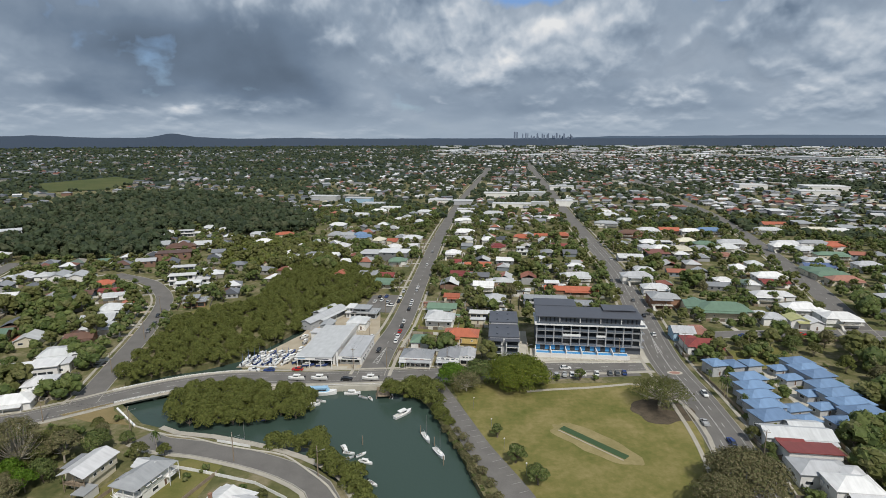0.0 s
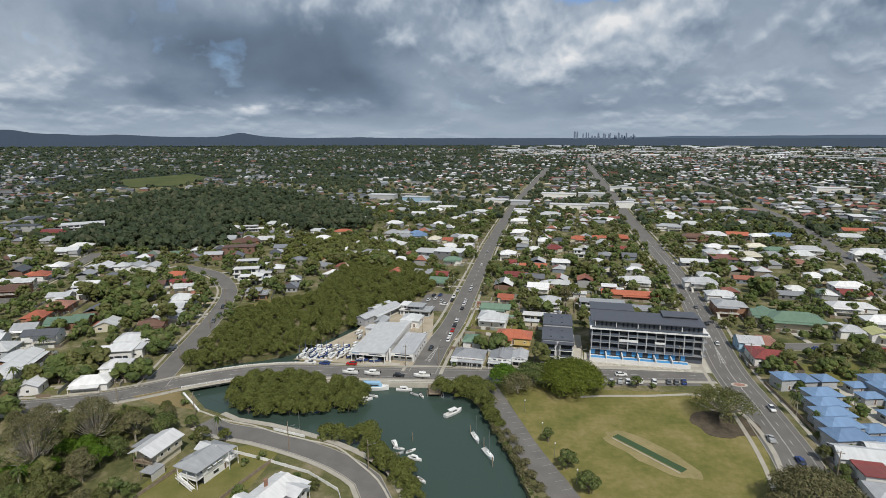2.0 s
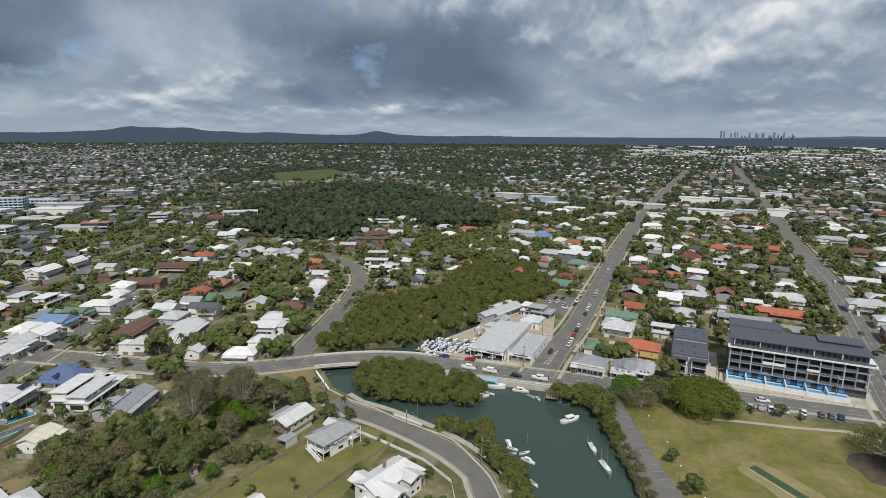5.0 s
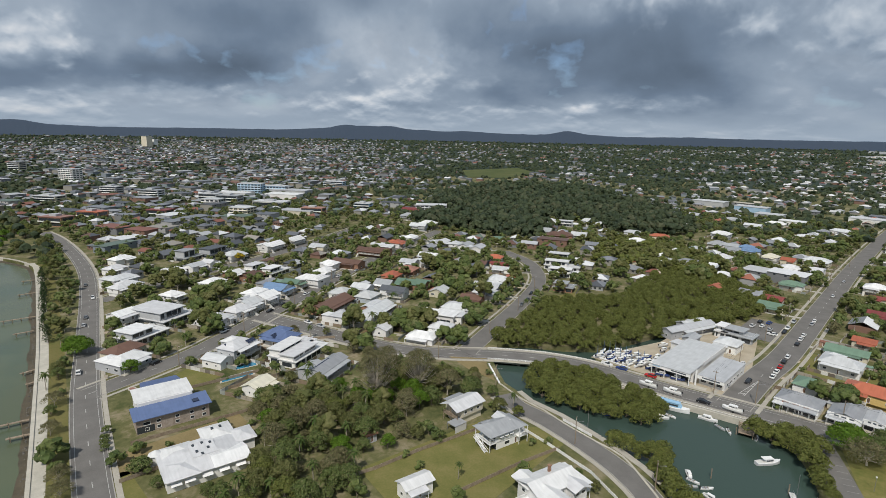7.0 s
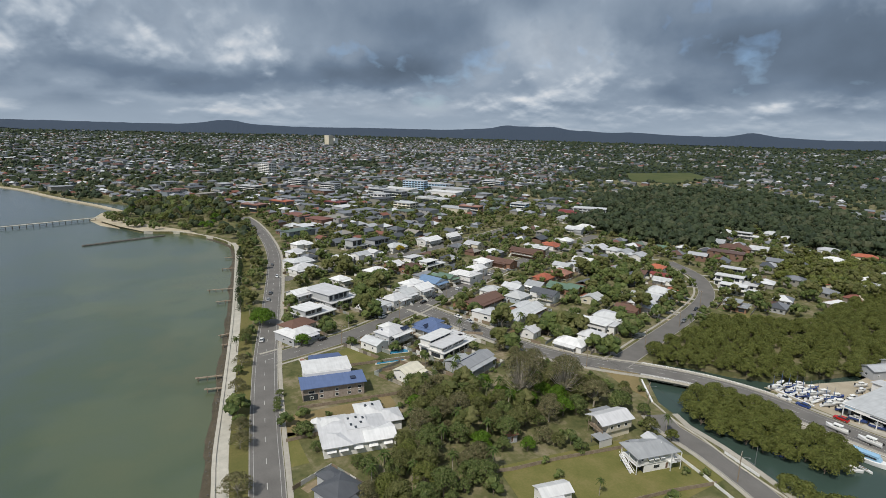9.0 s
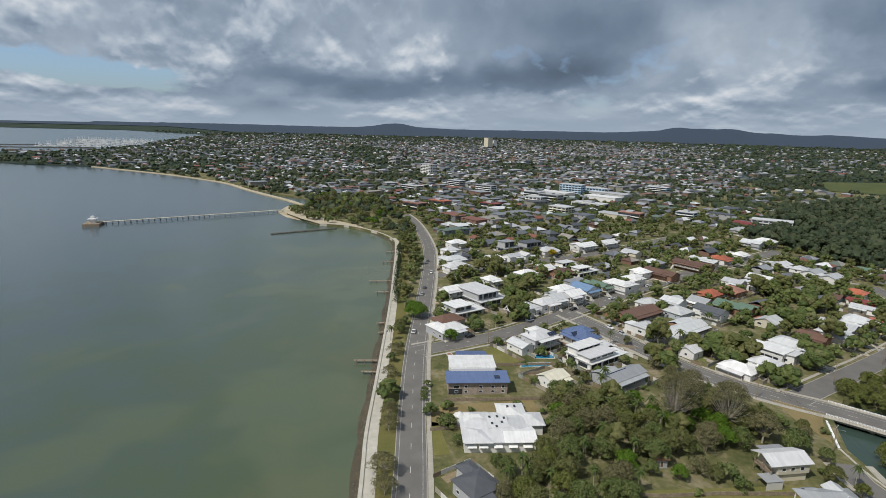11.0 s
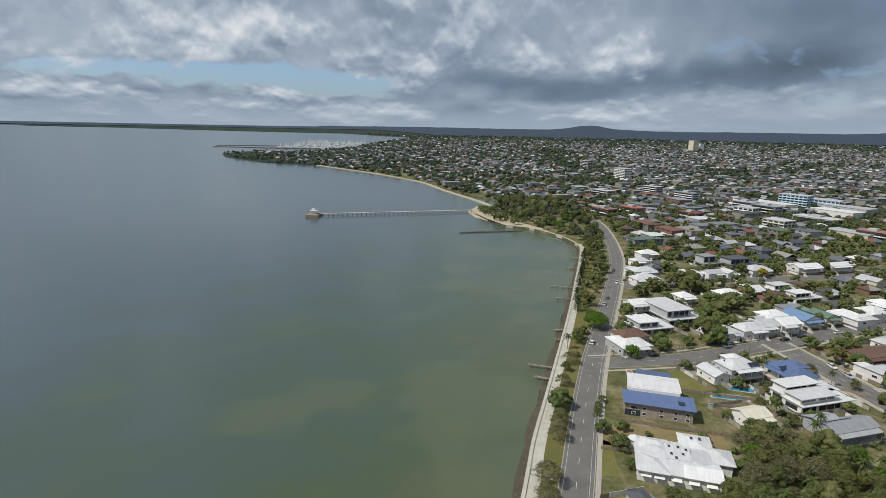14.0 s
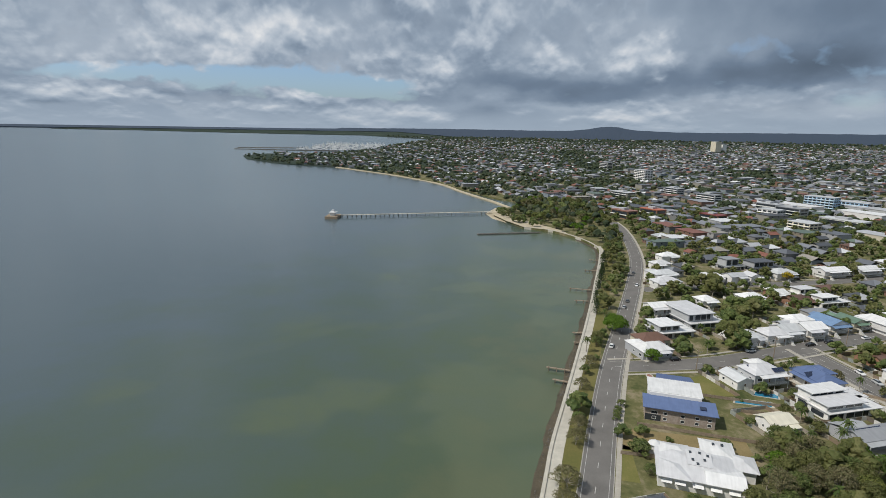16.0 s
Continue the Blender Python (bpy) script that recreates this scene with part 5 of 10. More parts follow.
def home(x, y, w, d, rot, eave, kind, roof, wall, street):
    NUMBER[0] += 1
    if d <= 8.0 and street != "blue townhouses" and math.hypot(x - 12, y - 9) > 215:
        d *= 1.22
    base = 2.4 if eave > 4.9 and kind in ("hip", "gable") else 0.35
    label = f"{wall} house with a {ROOF_WORDS[roof]} {'low flat' if kind == 'flat' else kind} roof"
    pitch = {"hip": 0.45, "gable": 0.38, "skillion": 0.10, "flat": 0.0}[kind]
    h = eave - base
    big_flat = kind in ("flat", "skillion") and w * d > 45 and street != "hill street"
    wing = 0 if w * d < 80 or street in ("blue townhouses", "inland rise") else (NUMBER[0] % 3) - 1
    ob = modern(label, w, d, eave, M["roof_" + roof], M["wall_" + wall], pose(x, y, rise(x, y), 0, 0, rot), street, NUMBER[0]) if big_flat else house(label, w, d, h, base, kind, pitch, M["roof_" + roof], M["wall_" + wall], porch=(kind in ("hip", "gable") and w > 8 and street != "blue townhouses"), at=pose(x, y, rise(x, y), 0, 0, rot), group=street, wing=wing, seed=NUMBER[0])
    PLOTS.append((x, y, w, d, rot, street))
    n = max(1, int(max(w, d) / 11))
    long = (math.cos(radians(rot)), math.sin(radians(rot))) if w >= d else (-math.sin(radians(rot)), math.cos(radians(rot)))
    for k in range(n):
        o = (k + 0.5 - n / 2) * max(w, d) / n
        stand(x + long[0] * o, y + long[1] * o, min(w, d) / 2 + 1.2)
    return ob



# shop street
shop_one = home(-0.0, 233.9, 13.3, 11.0, -7, 3.6, "hip", "grey", "white", "shop street")
shop_two = home(14.0, 233.9, 9.2, 10.0, -7, 3.2, "gable", "grey", "grey", "shop street")
shop_three = home(22.3, 235.5, 5.9, 10.0, -7, 3.4, "gable", "pale", "cream", "shop street")
home(20.1, 255.4, 15.7, 10.0, -7, 5.6, "hip", "orange", "yellow", "shop street")
home(0.6, 254.3, 8.0, 8.0, -7, 3.0, "hip", "green", "white", "shop street")
home(9.6, 284.3, 14.6, 8.0, -7, 4.4, "hip", "pale", "white", "shop street")
home(10.8, 306.2, 15.9, 7.0, -7, 3.0, "gable", "green", "cream", "shop street")
home(34.6, 294.6, 17.1, 5.0, -7, 3.0, "flat", "white", "cream", "shop street")
home(29.7, 284.1, 6.9, 3.0, -7, 3.0, "flat", "pale", "cream", "shop street")
home(41.6, 314.5, 11.6, 8.0, -7, 5.6, "hip", "pale", "white", "shop street")
home(37.0, 345.3, 12.6, 8.0, -7, 5.4, "gable", "white", "white", "shop street")
home(16.6, 327.4, 8.9, 6.0, -7, 3.0, "gable", "orange", "cream", "shop street")
home(22.9, 382.0, 12.8, 7.0, -7, 3.4, "gable", "maroon", "cream", "shop street")
home(37.2, 410.8, 19.4, 6.0, -7, 3.0, "gable", "orange", "cream", "shop street")
home(21.1, 423.8, 8.2, 5.0, -7, 3.0, "gable", "maroon", "cream", "shop street")
home(19.2, 446.6, 12.1, 8.0, -7, 5.0, "hip", "white", "white", "shop street")
home(41.3, 468.3, 11.1, 7.0, -7, 4.5, "hip", "white", "white", "shop street")
home(58.6, 471.1, 11.6, 9.0, -7, 5.6, "hip", "maroon", "cream", "shop street")
home(92.0, 342.0, 32.7, 7.0, -7, 3.0, "gable", "orange", "brick", "shop street")
home(82.2, 347.5, 11.5, 9.0, -7, 6.0, "skillion", "white", "white", "shop street")
home(78.1, 313.6, 39.1, 8.0, -7, 5.5, "flat", "grey", "white", "shop street")
home(61.8, 339.9, 7.8, 4.0, -7, 3.0, "gable", "pale", "white", "shop street")
home(29.7, 508.8, 17.3, 8.0, -7, 5.0, "hip", "pale", "white", "shop street")
home(52.4, 508.1, 10.5, 7.0, -7, 5.0, "hip", "white", "white", "shop street")
home(68.0, 520.2, 12.4, 7.0, -7, 3.0, "hip", "dark", "grey", "shop street")
home(84.4, 516.9, 14.9, 8.0, -7, 5.6, "hip", "orange", "cream", "shop street")
home(77.6, 460.7, 8.5, 7.0, -7, 6.0, "flat", "pale", "white", "shop street")
home(86.8, 425.1, 7.8, 6.0, -7, 5.0, "hip", "pale", "grey", "shop street")
home(125.9, 540.3, 17.3, 7.0, -7, 3.5, "hip", "orange", "brick", "shop street")
home(115.2, 480.4, 18.8, 7.0, -7, 3.5, "hip", "maroon", "brick", "shop street")
home(107.0, 539.5, 12.9, 6.0, -7, 3.0, "gable", "orange", "cream", "shop street")
home(101.2, 368.9, 19.5, 7.0, -7, 5.0, "hip", "pale", "white", "shop street")
home(-48.4, 506.4, 10.5, 8.0, -7, 5.0, "hip", "cream", "white", "shop street")
home(-31.2, 471.7, 12.6, 8.0, -7, 5.0, "hip", "white", "white", "shop street")
home(-18.1, 479.8, 13.4, 7.0, -7, 4.0, "gable", "white", "white", "shop street")
home(-18.2, 515.9, 17.7, 8.0, -7, 5.0, "hip", "pale", "cream", "shop street")
home(-24.4, 424.8, 13.1, 7.0, -7, 3.5, "hip", "green", "white", "shop street")
home(-40.9, 383.8, 13.3, 7.0, -7, 3.0, "gable", "grey", "brick", "shop street")
home(-28.0, 378.9, 9.2, 7.0, -7, 3.0, "gable", "maroon", "brick", "shop street")
home(-27.4, 360.2, 11.9, 8.0, -7, 3.5, "gable", "green", "cream", "shop street")
home(-78.7, 514.8, 11.8, 7.0, -7, 5.0, "hip", "grey", "white", "shop street")
home(-65.1, 523.5, 15.7, 7.0, -7, 5.0, "hip", "blue", "white", "shop street")

# marine yard
home(-32.8, 278.9, 9.6, 8.0, -7, 4.0, "hip", "pale", "white", "marine yard")
home(-31.6, 297.5, 13.5, 9.0, -7, 5.0, "flat", "grey", "grey", "marine yard")
home(-39.0, 298.3, 5.2, 9.0, -7, 5.4, "skillion", "white", "white", "marine yard")
home(-49.6, 262.0, 5.6, 6.0, -7, 4.0, "skillion", "white", "white", "marine yard")
home(-53.1, 288.8, 30.6, 5.0, 65, 4.0, "gable", "pale", "grey", "marine yard")
home(-47.9, 273.7, 5.2, 7.0, -7, 4.0, "gable", "grey", "grey", "marine yard")

# hill street
home(128.4, 262.8, 9.9, 8.0, -7, 4.5, "gable", "pale", "blue", "hill street")
home(134.9, 263.3, 12.2, 9.0, -7, 3.6, "hip", "rust", "white", "hill street")
home(130.8, 245.9, 15.2, 10.0, -7, 4.0, "hip", "maroon", "white", "hill street")
home(166.2, 298.3, 26.0, 14.0, -7, 4.6, "hip", "green", "cream", "hill street")
home(153.3, 305.4, 11.9, 11.0, -7, 4.6, "gable", "green", "cream", "hill street")
home(140.2, 315.0, 15.9, 8.0, -7, 6.0, "hip", "grey", "brick", "hill street")
home(144.4, 339.7, 15.7, 8.0, -7, 5.0, "hip", "pale", "white", "hill street")
home(142.1, 367.5, 19.4, 8.0, -7, 5.6, "hip", "pale", "white", "hill street")
home(155.7, 390.5, 12.7, 7.0, -7, 4.0, "hip", "pale", "white", "hill street")
home(160.8, 436.0, 19.2, 7.0, -7, 4.0, "gable", "pale", "grey", "hill street")
home(184.8, 467.9, 11.0, 8.0, -7, 5.5, "hip", "pale", "white", "hill street")
home(196.6, 463.0, 14.2, 8.0, -7, 5.5, "hip", "white", "white", "hill street")
home(210.6, 458.5, 16.7, 8.0, -7, 5.6, "hip", "cream", "cream", "hill street")
home(233.4, 472.2, 15.0, 7.0, -7, 3.5, "hip", "grey", "white", "hill street")
home(257.0, 473.5, 19.9, 8.0, -7, 4.0, "hip", "pale", "white", "hill street")
home(228.2, 398.9, 10.1, 7.0, -7, 4.0, "hip", "white", "white", "hill street")
home(245.4, 409.8, 10.4, 7.0, -7, 4.0, "hip", "pale", "white", "hill street")
home(241.1, 446.2, 11.9, 6.0, -7, 3.0, "hip", "rust", "cream", "hill street")
home(199.2, 364.2, 10.3, 6.0, -7, 3.3, "hip", "white", "white", "hill street")
home(233.2, 369.0, 19.9, 8.0, -7, 5.0, "hip", "white", "white", "hill street")
home(230.6, 357.5, 16.7, 5.0, -7, 3.0, "gable", "maroon", "white", "hill street")
home(208.0, 322.8, 22.2, 9.0, -7, 5.0, "hip", "white", "white", "hill street")
home(209.7, 298.3, 18.6, 9.0, -7, 5.0, "hip", "white", "white", "hill street")
home(185.4, 284.8, 10.8, 9.0, -7, 4.0, "hip", "pale", "white", "hill street")
home(195.2, 279.7, 8.7, 9.0, -7, 4.5, "gable", "olive", "white", "hill street")
home(202.2, 277.1, 6.6, 8.0, -7, 4.0, "gable", "white", "white", "hill street")
home(219.0, 281.7, 17.2, 10.0, -7, 5.0, "hip", "white", "white", "hill street")
home(306.2, 472.7, 20.7, 9.0, -7, 5.5, "hip", "white", "white", "hill street")
home(317.6, 460.0, 15.5, 8.0, -7, 5.0, "hip", "pale", "grey", "hill street")
home(299.6, 421.0, 17.1, 7.0, -7, 4.0, "hip", "pale", "white", "hill street")
home(354.7, 479.0, 15.2, 7.0, -7, 4.0, "hip", "orange", "white", "hill street")
home(279.7, 362.2, 19.5, 8.0, -7, 4.0, "hip", "rust", "cream", "hill street")
home(281.1, 387.2, 21.6, 8.0, -7, 4.0, "hip", "green", "cream", "hill street")
home(325.0, 402.0, 17.5, 8.0, -7, 5.0, "hip", "pale", "white", "hill street")
home(123.9, 167.4, 20.2, 8.0, -7, 4.5, "gable", "pale", "white", "hill street")
home(122.5, 158.0, 15.0, 7.0, -7, 4.5, "skillion", "maroon", "white", "hill street")
home(119.2, 148.6, 14.0, 8.0, -7, 4.5, "hip", "pale", "white", "hill street")
home(121.8, 139.9, 11.7, 8.0, -7, 5.5, "hip", "white", "white", "hill street")

# blue townhouses
home(131.4, 208.5, 10.8, 7.3, 10, 4.9, "hip", "blue", "grey", "blue townhouses")
home(128.9, 200.7, 10.7, 7.3, 10, 4.9, "hip", "blue", "grey", "blue townhouses")
home(126.7, 193.2, 11.4, 7.3, 10, 4.9, "hip", "blue", "grey", "blue townhouses")
home(124.9, 185.9, 11.4, 7.3, 10, 4.9, "hip", "blue", "grey", "blue townhouses")
home(122.8, 178.5, 11.8, 7.3, 10, 4.9, "hip", "blue", "grey", "blue townhouses")
home(124.8, 221.9, 6.6, 7.0, 10, 4.9, "hip", "blue", "grey", "blue townhouses")
home(131.9, 220.8, 5.2, 7.0, 10, 4.9, "hip", "blue", "grey", "blue townhouses")
home(139.4, 221.6, 6.3, 6.0, 10, 4.9, "hip", "blue", "grey", "blue townhouses")
home(160.0, 223.7, 10.6, 6.9, 10, 4.9, "hip", "blue", "grey", "blue townhouses")
home(159.7, 217.0, 11.3, 6.9, 10, 4.9, "hip", "blue", "grey", "blue townhouses")
home(160.2, 211.0, 10.5, 6.9, 10, 4.9, "hip", "blue", "grey", "blue townhouses")
home(157.1, 201.7, 12.1, 7.2, 10, 4.9, "hip", "blue", "grey", "blue townhouses")
home(156.7, 194.5, 12.6, 7.2, 10, 4.9, "hip", "blue", "grey", "blue townhouses")
home(156.3, 187.5, 12.9, 7.2, 10, 4.9, "hip", "blue", "grey", "blue townhouses")
home(155.5, 181.0, 12.7, 7.2, 10, 4.9, "hip", "blue", "grey", "blue townhouses")
home(151.0, 220.9, 6.4, 5.0, 10, 3.0, "hip", "blue", "grey", "blue townhouses")
home(150.4, 211.9, 7.9, 5.0, 10, 3.0, "hip", "blue", "grey", "blue townhouses")
home(149.6, 198.0, 8.0, 5.0, 10, 3.0, "hip", "blue", "grey", "blue townhouses")
home(147.4, 187.9, 8.0, 5.0, 10, 3.0, "hip", "blue", "grey", "blue townhouses")
home(146.9, 178.1, 9.3, 5.0, 10, 3.0, "hip", "blue", "grey", "blue townhouses")
home(136.0, 186.7, 7.9, 5.0, 10, 3.0, "hip", "blue", "grey", "blue townhouses")
home(135.3, 178.8, 6.9, 5.0, 10, 3.0, "hip", "blue", "grey", "blue townhouses")

# creek houses
home(-75.1, 107.4, 8.5, 4.7, 74, 4.0, "gable", "white", "white", "creek houses")
home(-103.4, 117.5, 3.5, 3.0, 77, 2.6, "skillion", "rust", "grey", "creek houses")
home(-196.0, 186.3, 10.2, 7.0, 107, 4.0, "hip", "pale", "white", "creek houses")
home(-183.7, 191.6, 10.0, 8.0, 17, 3.5, "gable", "pale", "cream", "creek houses")
home(-190.1, 204.4, 25.9, 7.0, 107, 3.5, "gable", "pale", "brick", "creek houses")
home(-217.0, 196.6, 28.1, 8.0, 107, 3.2, "gable", "brown", "brick", "creek houses")
home(-166.9, 186.9, 7.6, 6.0, 107, 3.5, "gable", "white", "white", "creek houses")
home(-173.9, 203.1, 3.5, 4.0, 17, 3.0, "flat", "white", "white", "creek houses")
home(-163.6, 218.1, 8.4, 8.0, 17, 4.5, "skillion", "white", "white", "creek houses")
home(-155.4, 222.2, 11.1, 8.0, 17, 4.5, "skillion", "white", "white", "creek houses")
home(-149.9, 225.0, 7.1, 5.0, 107, 4.0, "skillion", "white", "white", "creek houses")
home(-158.1, 235.6, 16.1, 6.0, 17, 4.0, "hip", "pale", "white", "creek houses")
home(-144.4, 204.5, 10.0, 9.0, 17, 5.0, "hip", "white", "white", "creek houses")
home(-146.5, 193.1, 13.1, 7.0, 17, 3.0, "hip", "white", "white", "creek houses")
home(-164.7, 258.1, 12.0, 7.0, 17, 3.0, "gable", "brown", "brick", "creek houses")
home(-163.8, 270.4, 13.8, 7.0, 17, 4.0, "hip", "pale", "white", "creek houses")
home(-169.3, 280.4, 15.3, 7.0, 17, 5.0, "gable", "pale", "grey", "creek houses")
home(-171.0, 297.2, 14.5, 8.0, 17, 5.0, "hip", "pale", "white", "creek houses")
home(-172.7, 312.2, 8.9, 5.0, 107, 3.0, "gable", "orange", "white", "creek houses")
home(-189.6, 328.6, 12.1, 5.0, 17, 3.5, "gable", "pale", "white", "creek houses")
home(-199.2, 341.6, 14.6, 4.0, 17, 3.0, "gable", "maroon", "white", "creek houses")
home(-212.4, 355.2, 10.9, 6.0, 17, 4.0, "hip", "orange", "white", "creek houses")
home(-172.4, 391.5, 23.0, 9.5, 17, 6.6, "skillion", "white", "white", "creek houses")
home(-162.3, 368.6, 25.0, 9.5, 17, 6.2, "skillion", "white", "white", "creek houses")
home(-151.2, 351.3, 22.0, 9.0, 17, 5.4, "flat", "white", "white", "creek houses")
home(-135.9, 318.1, 11.6, 8.0, 17, 5.0, "flat", "grey", "brick", "creek houses")

# hillside houses
home(-226.6, 229.3, 11.2, 7.0, 17, 4.0, "gable", "pale", "white", "hillside houses")
home(-204.2, 233.9, 15.1, 7.0, 17, 5.5, "gable", "dark", "white", "hillside houses")
home(-209.5, 256.0, 19.4, 8.0, 17, 4.0, "gable", "green", "brick", "hillside houses")
home(-234.2, 262.6, 10.6, 8.0, 17, 3.5, "hip", "orange", "brick", "hillside houses")
home(-237.5, 282.6, 12.5, 8.0, 17, 3.5, "hip", "rust", "brick", "hillside houses")
home(-247.5, 294.7, 11.8, 7.0, 17, 5.0, "gable", "pale", "white", "hillside houses")
home(-242.3, 305.4, 11.4, 7.0, 17, 4.5, "hip", "pale", "white", "hillside houses")
home(-254.9, 325.5, 14.6, 6.0, 17, 4.0, "gable", "white", "white", "hillside houses")
home(-260.9, 217.1, 16.3, 9.0, 17, 5.5, "hip", "white", "white", "hillside houses")
home(-269.5, 234.6, 11.0, 8.0, 17, 5.5, "hip", "white", "white", "hillside houses")
home(-285.2, 252.5, 11.5, 7.0, 17, 5.0, "hip", "white", "white", "hillside houses")
home(-280.8, 365.6, 13.0, 7.0, 107, 4.0, "gable", "pale", "white", "hillside houses")
home(-279.9, 373.1, 14.5, 8.0, 107, 4.0, "gable", "white", "white", "hillside houses")
home(-264.1, 371.4, 9.9, 7.0, 107, 5.0, "hip", "pale", "white", "hillside houses")
home(-256.2, 375.9, 15.0, 8.0, 107, 4.0, "gable", "grey", "white", "hillside houses")
home(-243.0, 375.7, 14.4, 8.0, 107, 4.0, "gable", "pale", "white", "hillside houses")
home(-250.9, 419.6, 9.3, 6.0, 17, 4.5, "gable", "green", "white", "hillside houses")
home(-294.7, 303.8, 24.9, 7.0, 17, 5.0, "gable", "brown", "brick", "hillside houses")
home(-302.9, 323.2, 20.6, 4.0, 17, 5.0, "gable", "pale", "cream", "hillside houses")
home(-280.3, 265.1, 22.1, 8.0, 17, 4.5, "gable", "brown", "brick", "hillside houses")
home(-306.2, 344.0, 12.3, 8.0, 107, 4.0, "hip", "orange", "white", "hillside houses")
home(-315.7, 371.0, 12.8, 7.0, 107, 4.0, "hip", "white", "white", "hillside houses")
home(-337.8, 285.1, 13.1, 7.0, 17, 5.0, "gable", "pale", "cream", "hillside houses")

# side street
home(-244.9, 136.8, 8.0, 7.0, 107, 4.0, "hip", "pale", "white", "side street")
home(-237.0, 141.5, 9.2, 8.0, 107, 4.5, "hip", "pale", "white", "side street")
home(-241.8, 154.8, 12.7, 8.0, 107, 4.5, "hip", "white", "white", "side street")
home(-246.2, 165.0, 13.0, 8.0, 107, 5.0, "gable", "pale", "white", "side street")
home(-248.4, 176.1, 12.2, 8.0, 107, 5.5, "gable", "white", "white", "side street")
home(-261.7, 177.3, 13.4, 7.0, 107, 5.0, "hip", "white", "white", "side street")
home(-259.0, 191.7, 11.8, 13.0, 107, 5.0, "gable", "blue", "white", "side street")
home(-262.6, 204.8, 8.3, 11.0, 107, 5.0, "gable", "green", "cream", "side street")
home(-192.3, 115.9, 6.9, 8.0, 107, 3.5, "gable", "pale", "white", "side street")
home(-194.1, 126.1, 13.7, 9.0, 107, 6.0, "hip", "white", "grey", "side street")
home(-193.4, 147.2, 15.8, 8.0, 17, 4.5, "hip", "slate", "white", "side street")
home(-179.6, 143.8, 24.0, 5.6, 107, 6.2, "skillion", "white", "white", "side street")
home(-172.3, 144.2, 23.0, 6.6, 107, 5.2, "flat", "white", "white", "side street")
home(-152.4, 141.0, 18.1, 7.0, 107, 4.0, "gable", "grey", "grey", "side street")
home(-159.4, 113.8, 9.6, 7.0, 107, 3.5, "gable", "cream", "white", "side street")
home(-105.9, 60.4, 9.2, 9.0, 107, 4.0, "hip", "dark", "grey", "side street")

# esplanade houses
home(-218.3, 91.4, 14.3, 8.0, 107, 4.0, "hip", "white", "grey", "esplanade houses")
home(-230.1, 94.5, 14.2, 8.0, 107, 4.0, "hip", "brown", "cream", "esplanade houses")
home(-246.0, 108.5, 18.5, 13.0, 107, 6.0, "skillion", "white", "grey", "esplanade houses")
home(-267.0, 127.0, 20.0, 25.0, 107, 7.0, "skillion", "white", "grey", "esplanade houses")
home(-272.7, 110.5, 10.3, 7.0, 107, 6.0, "gable", "white", "white", "esplanade houses")
home(-328.0, 134.0, 17.1, 9.0, 107, 5.0, "hip", "white", "white", "esplanade houses")
home(-344.2, 137.8, 16.2, 7.0, 107, 6.0, "hip", "pale", "white", "esplanade houses")
home(-372.4, 145.1, 12.5, 7.0, 107, 6.0, "hip", "white", "white", "esplanade houses")
home(-398.6, 159.0, 14.5, 7.0, 107, 6.0, "hip", "white", "white", "esplanade houses")
home(-343.3, 171.1, 9.8, 7.0, 107, 5.0, "hip", "white", "white", "esplanade houses")
home(-342.6, 183.3, 11.4, 7.0, 107, 6.0, "gable", "pale", "white", "esplanade houses")
home(-344.6, 195.3, 8.3, 7.0, 107, 6.0, "gable", "white", "white", "esplanade houses")
home(-291.0, 143.7, 9.3, 7.0, 107, 5.0, "hip", "white", "white", "esplanade houses")
home(-302.4, 174.2, 13.3, 8.0, 107, 4.0, "hip", "white", "white", "esplanade houses")
home(-312.6, 194.0, 10.2, 7.0, 107, 4.0, "gable", "white", "brick", "esplanade houses")
home(-317.2, 214.6, 17.1, 7.0, 107, 6.0, "flat", "white", "white", "esplanade houses")
home(-301.2, 218.3, 19.1, 7.0, 107, 6.0, "flat", "white", "white", "esplanade houses")
home(-299.9, 199.7, 14.7, 6.0, 107, 3.5, "gable", "brown", "brick", "esplanade houses")
home(-384.6, 200.0, 16.2, 11.0, 107, 8.0, "flat", "grey", "grey", "esplanade houses")
home(-384.1, 222.4, 25.3, 13.0, 107, 7.0, "flat", "dark", "grey", "esplanade houses")
home(-359.1, 222.4, 15.6, 7.0, 107, 5.0, "hip", "pale", "white", "esplanade houses")
home(-368.8, 261.1, 20.3, 7.0, 107, 5.5, "gable", "white", "white", "esplanade houses")
home(-375.9, 289.2, 21.3, 7.0, 107, 5.5, "gable", "white", "white", "esplanade houses")


# inland rise
home(-173.8, 544.1, 16.2, 8.5, 17, 4.0, "hip", "pale", "white", "inland rise")
home(-144.2, 532.1, 16.7, 8.5, 17, 5.6, "hip", "orange", "cream", "inland rise")
home(-152.4, 494.8, 13.6, 9.5, 17, 5.6, "hip", "white", "white", "inland rise")
home(-159.2, 637.6, 24.0, 10.5, 17, 4.0, "hip", "white", "white", "inland rise")
home(-115.2, 480.1, 7.5, 10.5, -7, 4.0, "hip", "white", "grey", "inland rise")
home(-114.8, 447.4, 8.4, 10.5, -7, 5.2, "hip", "white", "cream", "inland rise")
home(-103.4, 592.7, 17.0, 9.5, -7, 5.6, "hip", "white", "grey", "inland rise")
home(-93.9, 534.8, 13.7, 10.5, -7, 5.2, "hip", "grey", "cream", "inland rise")
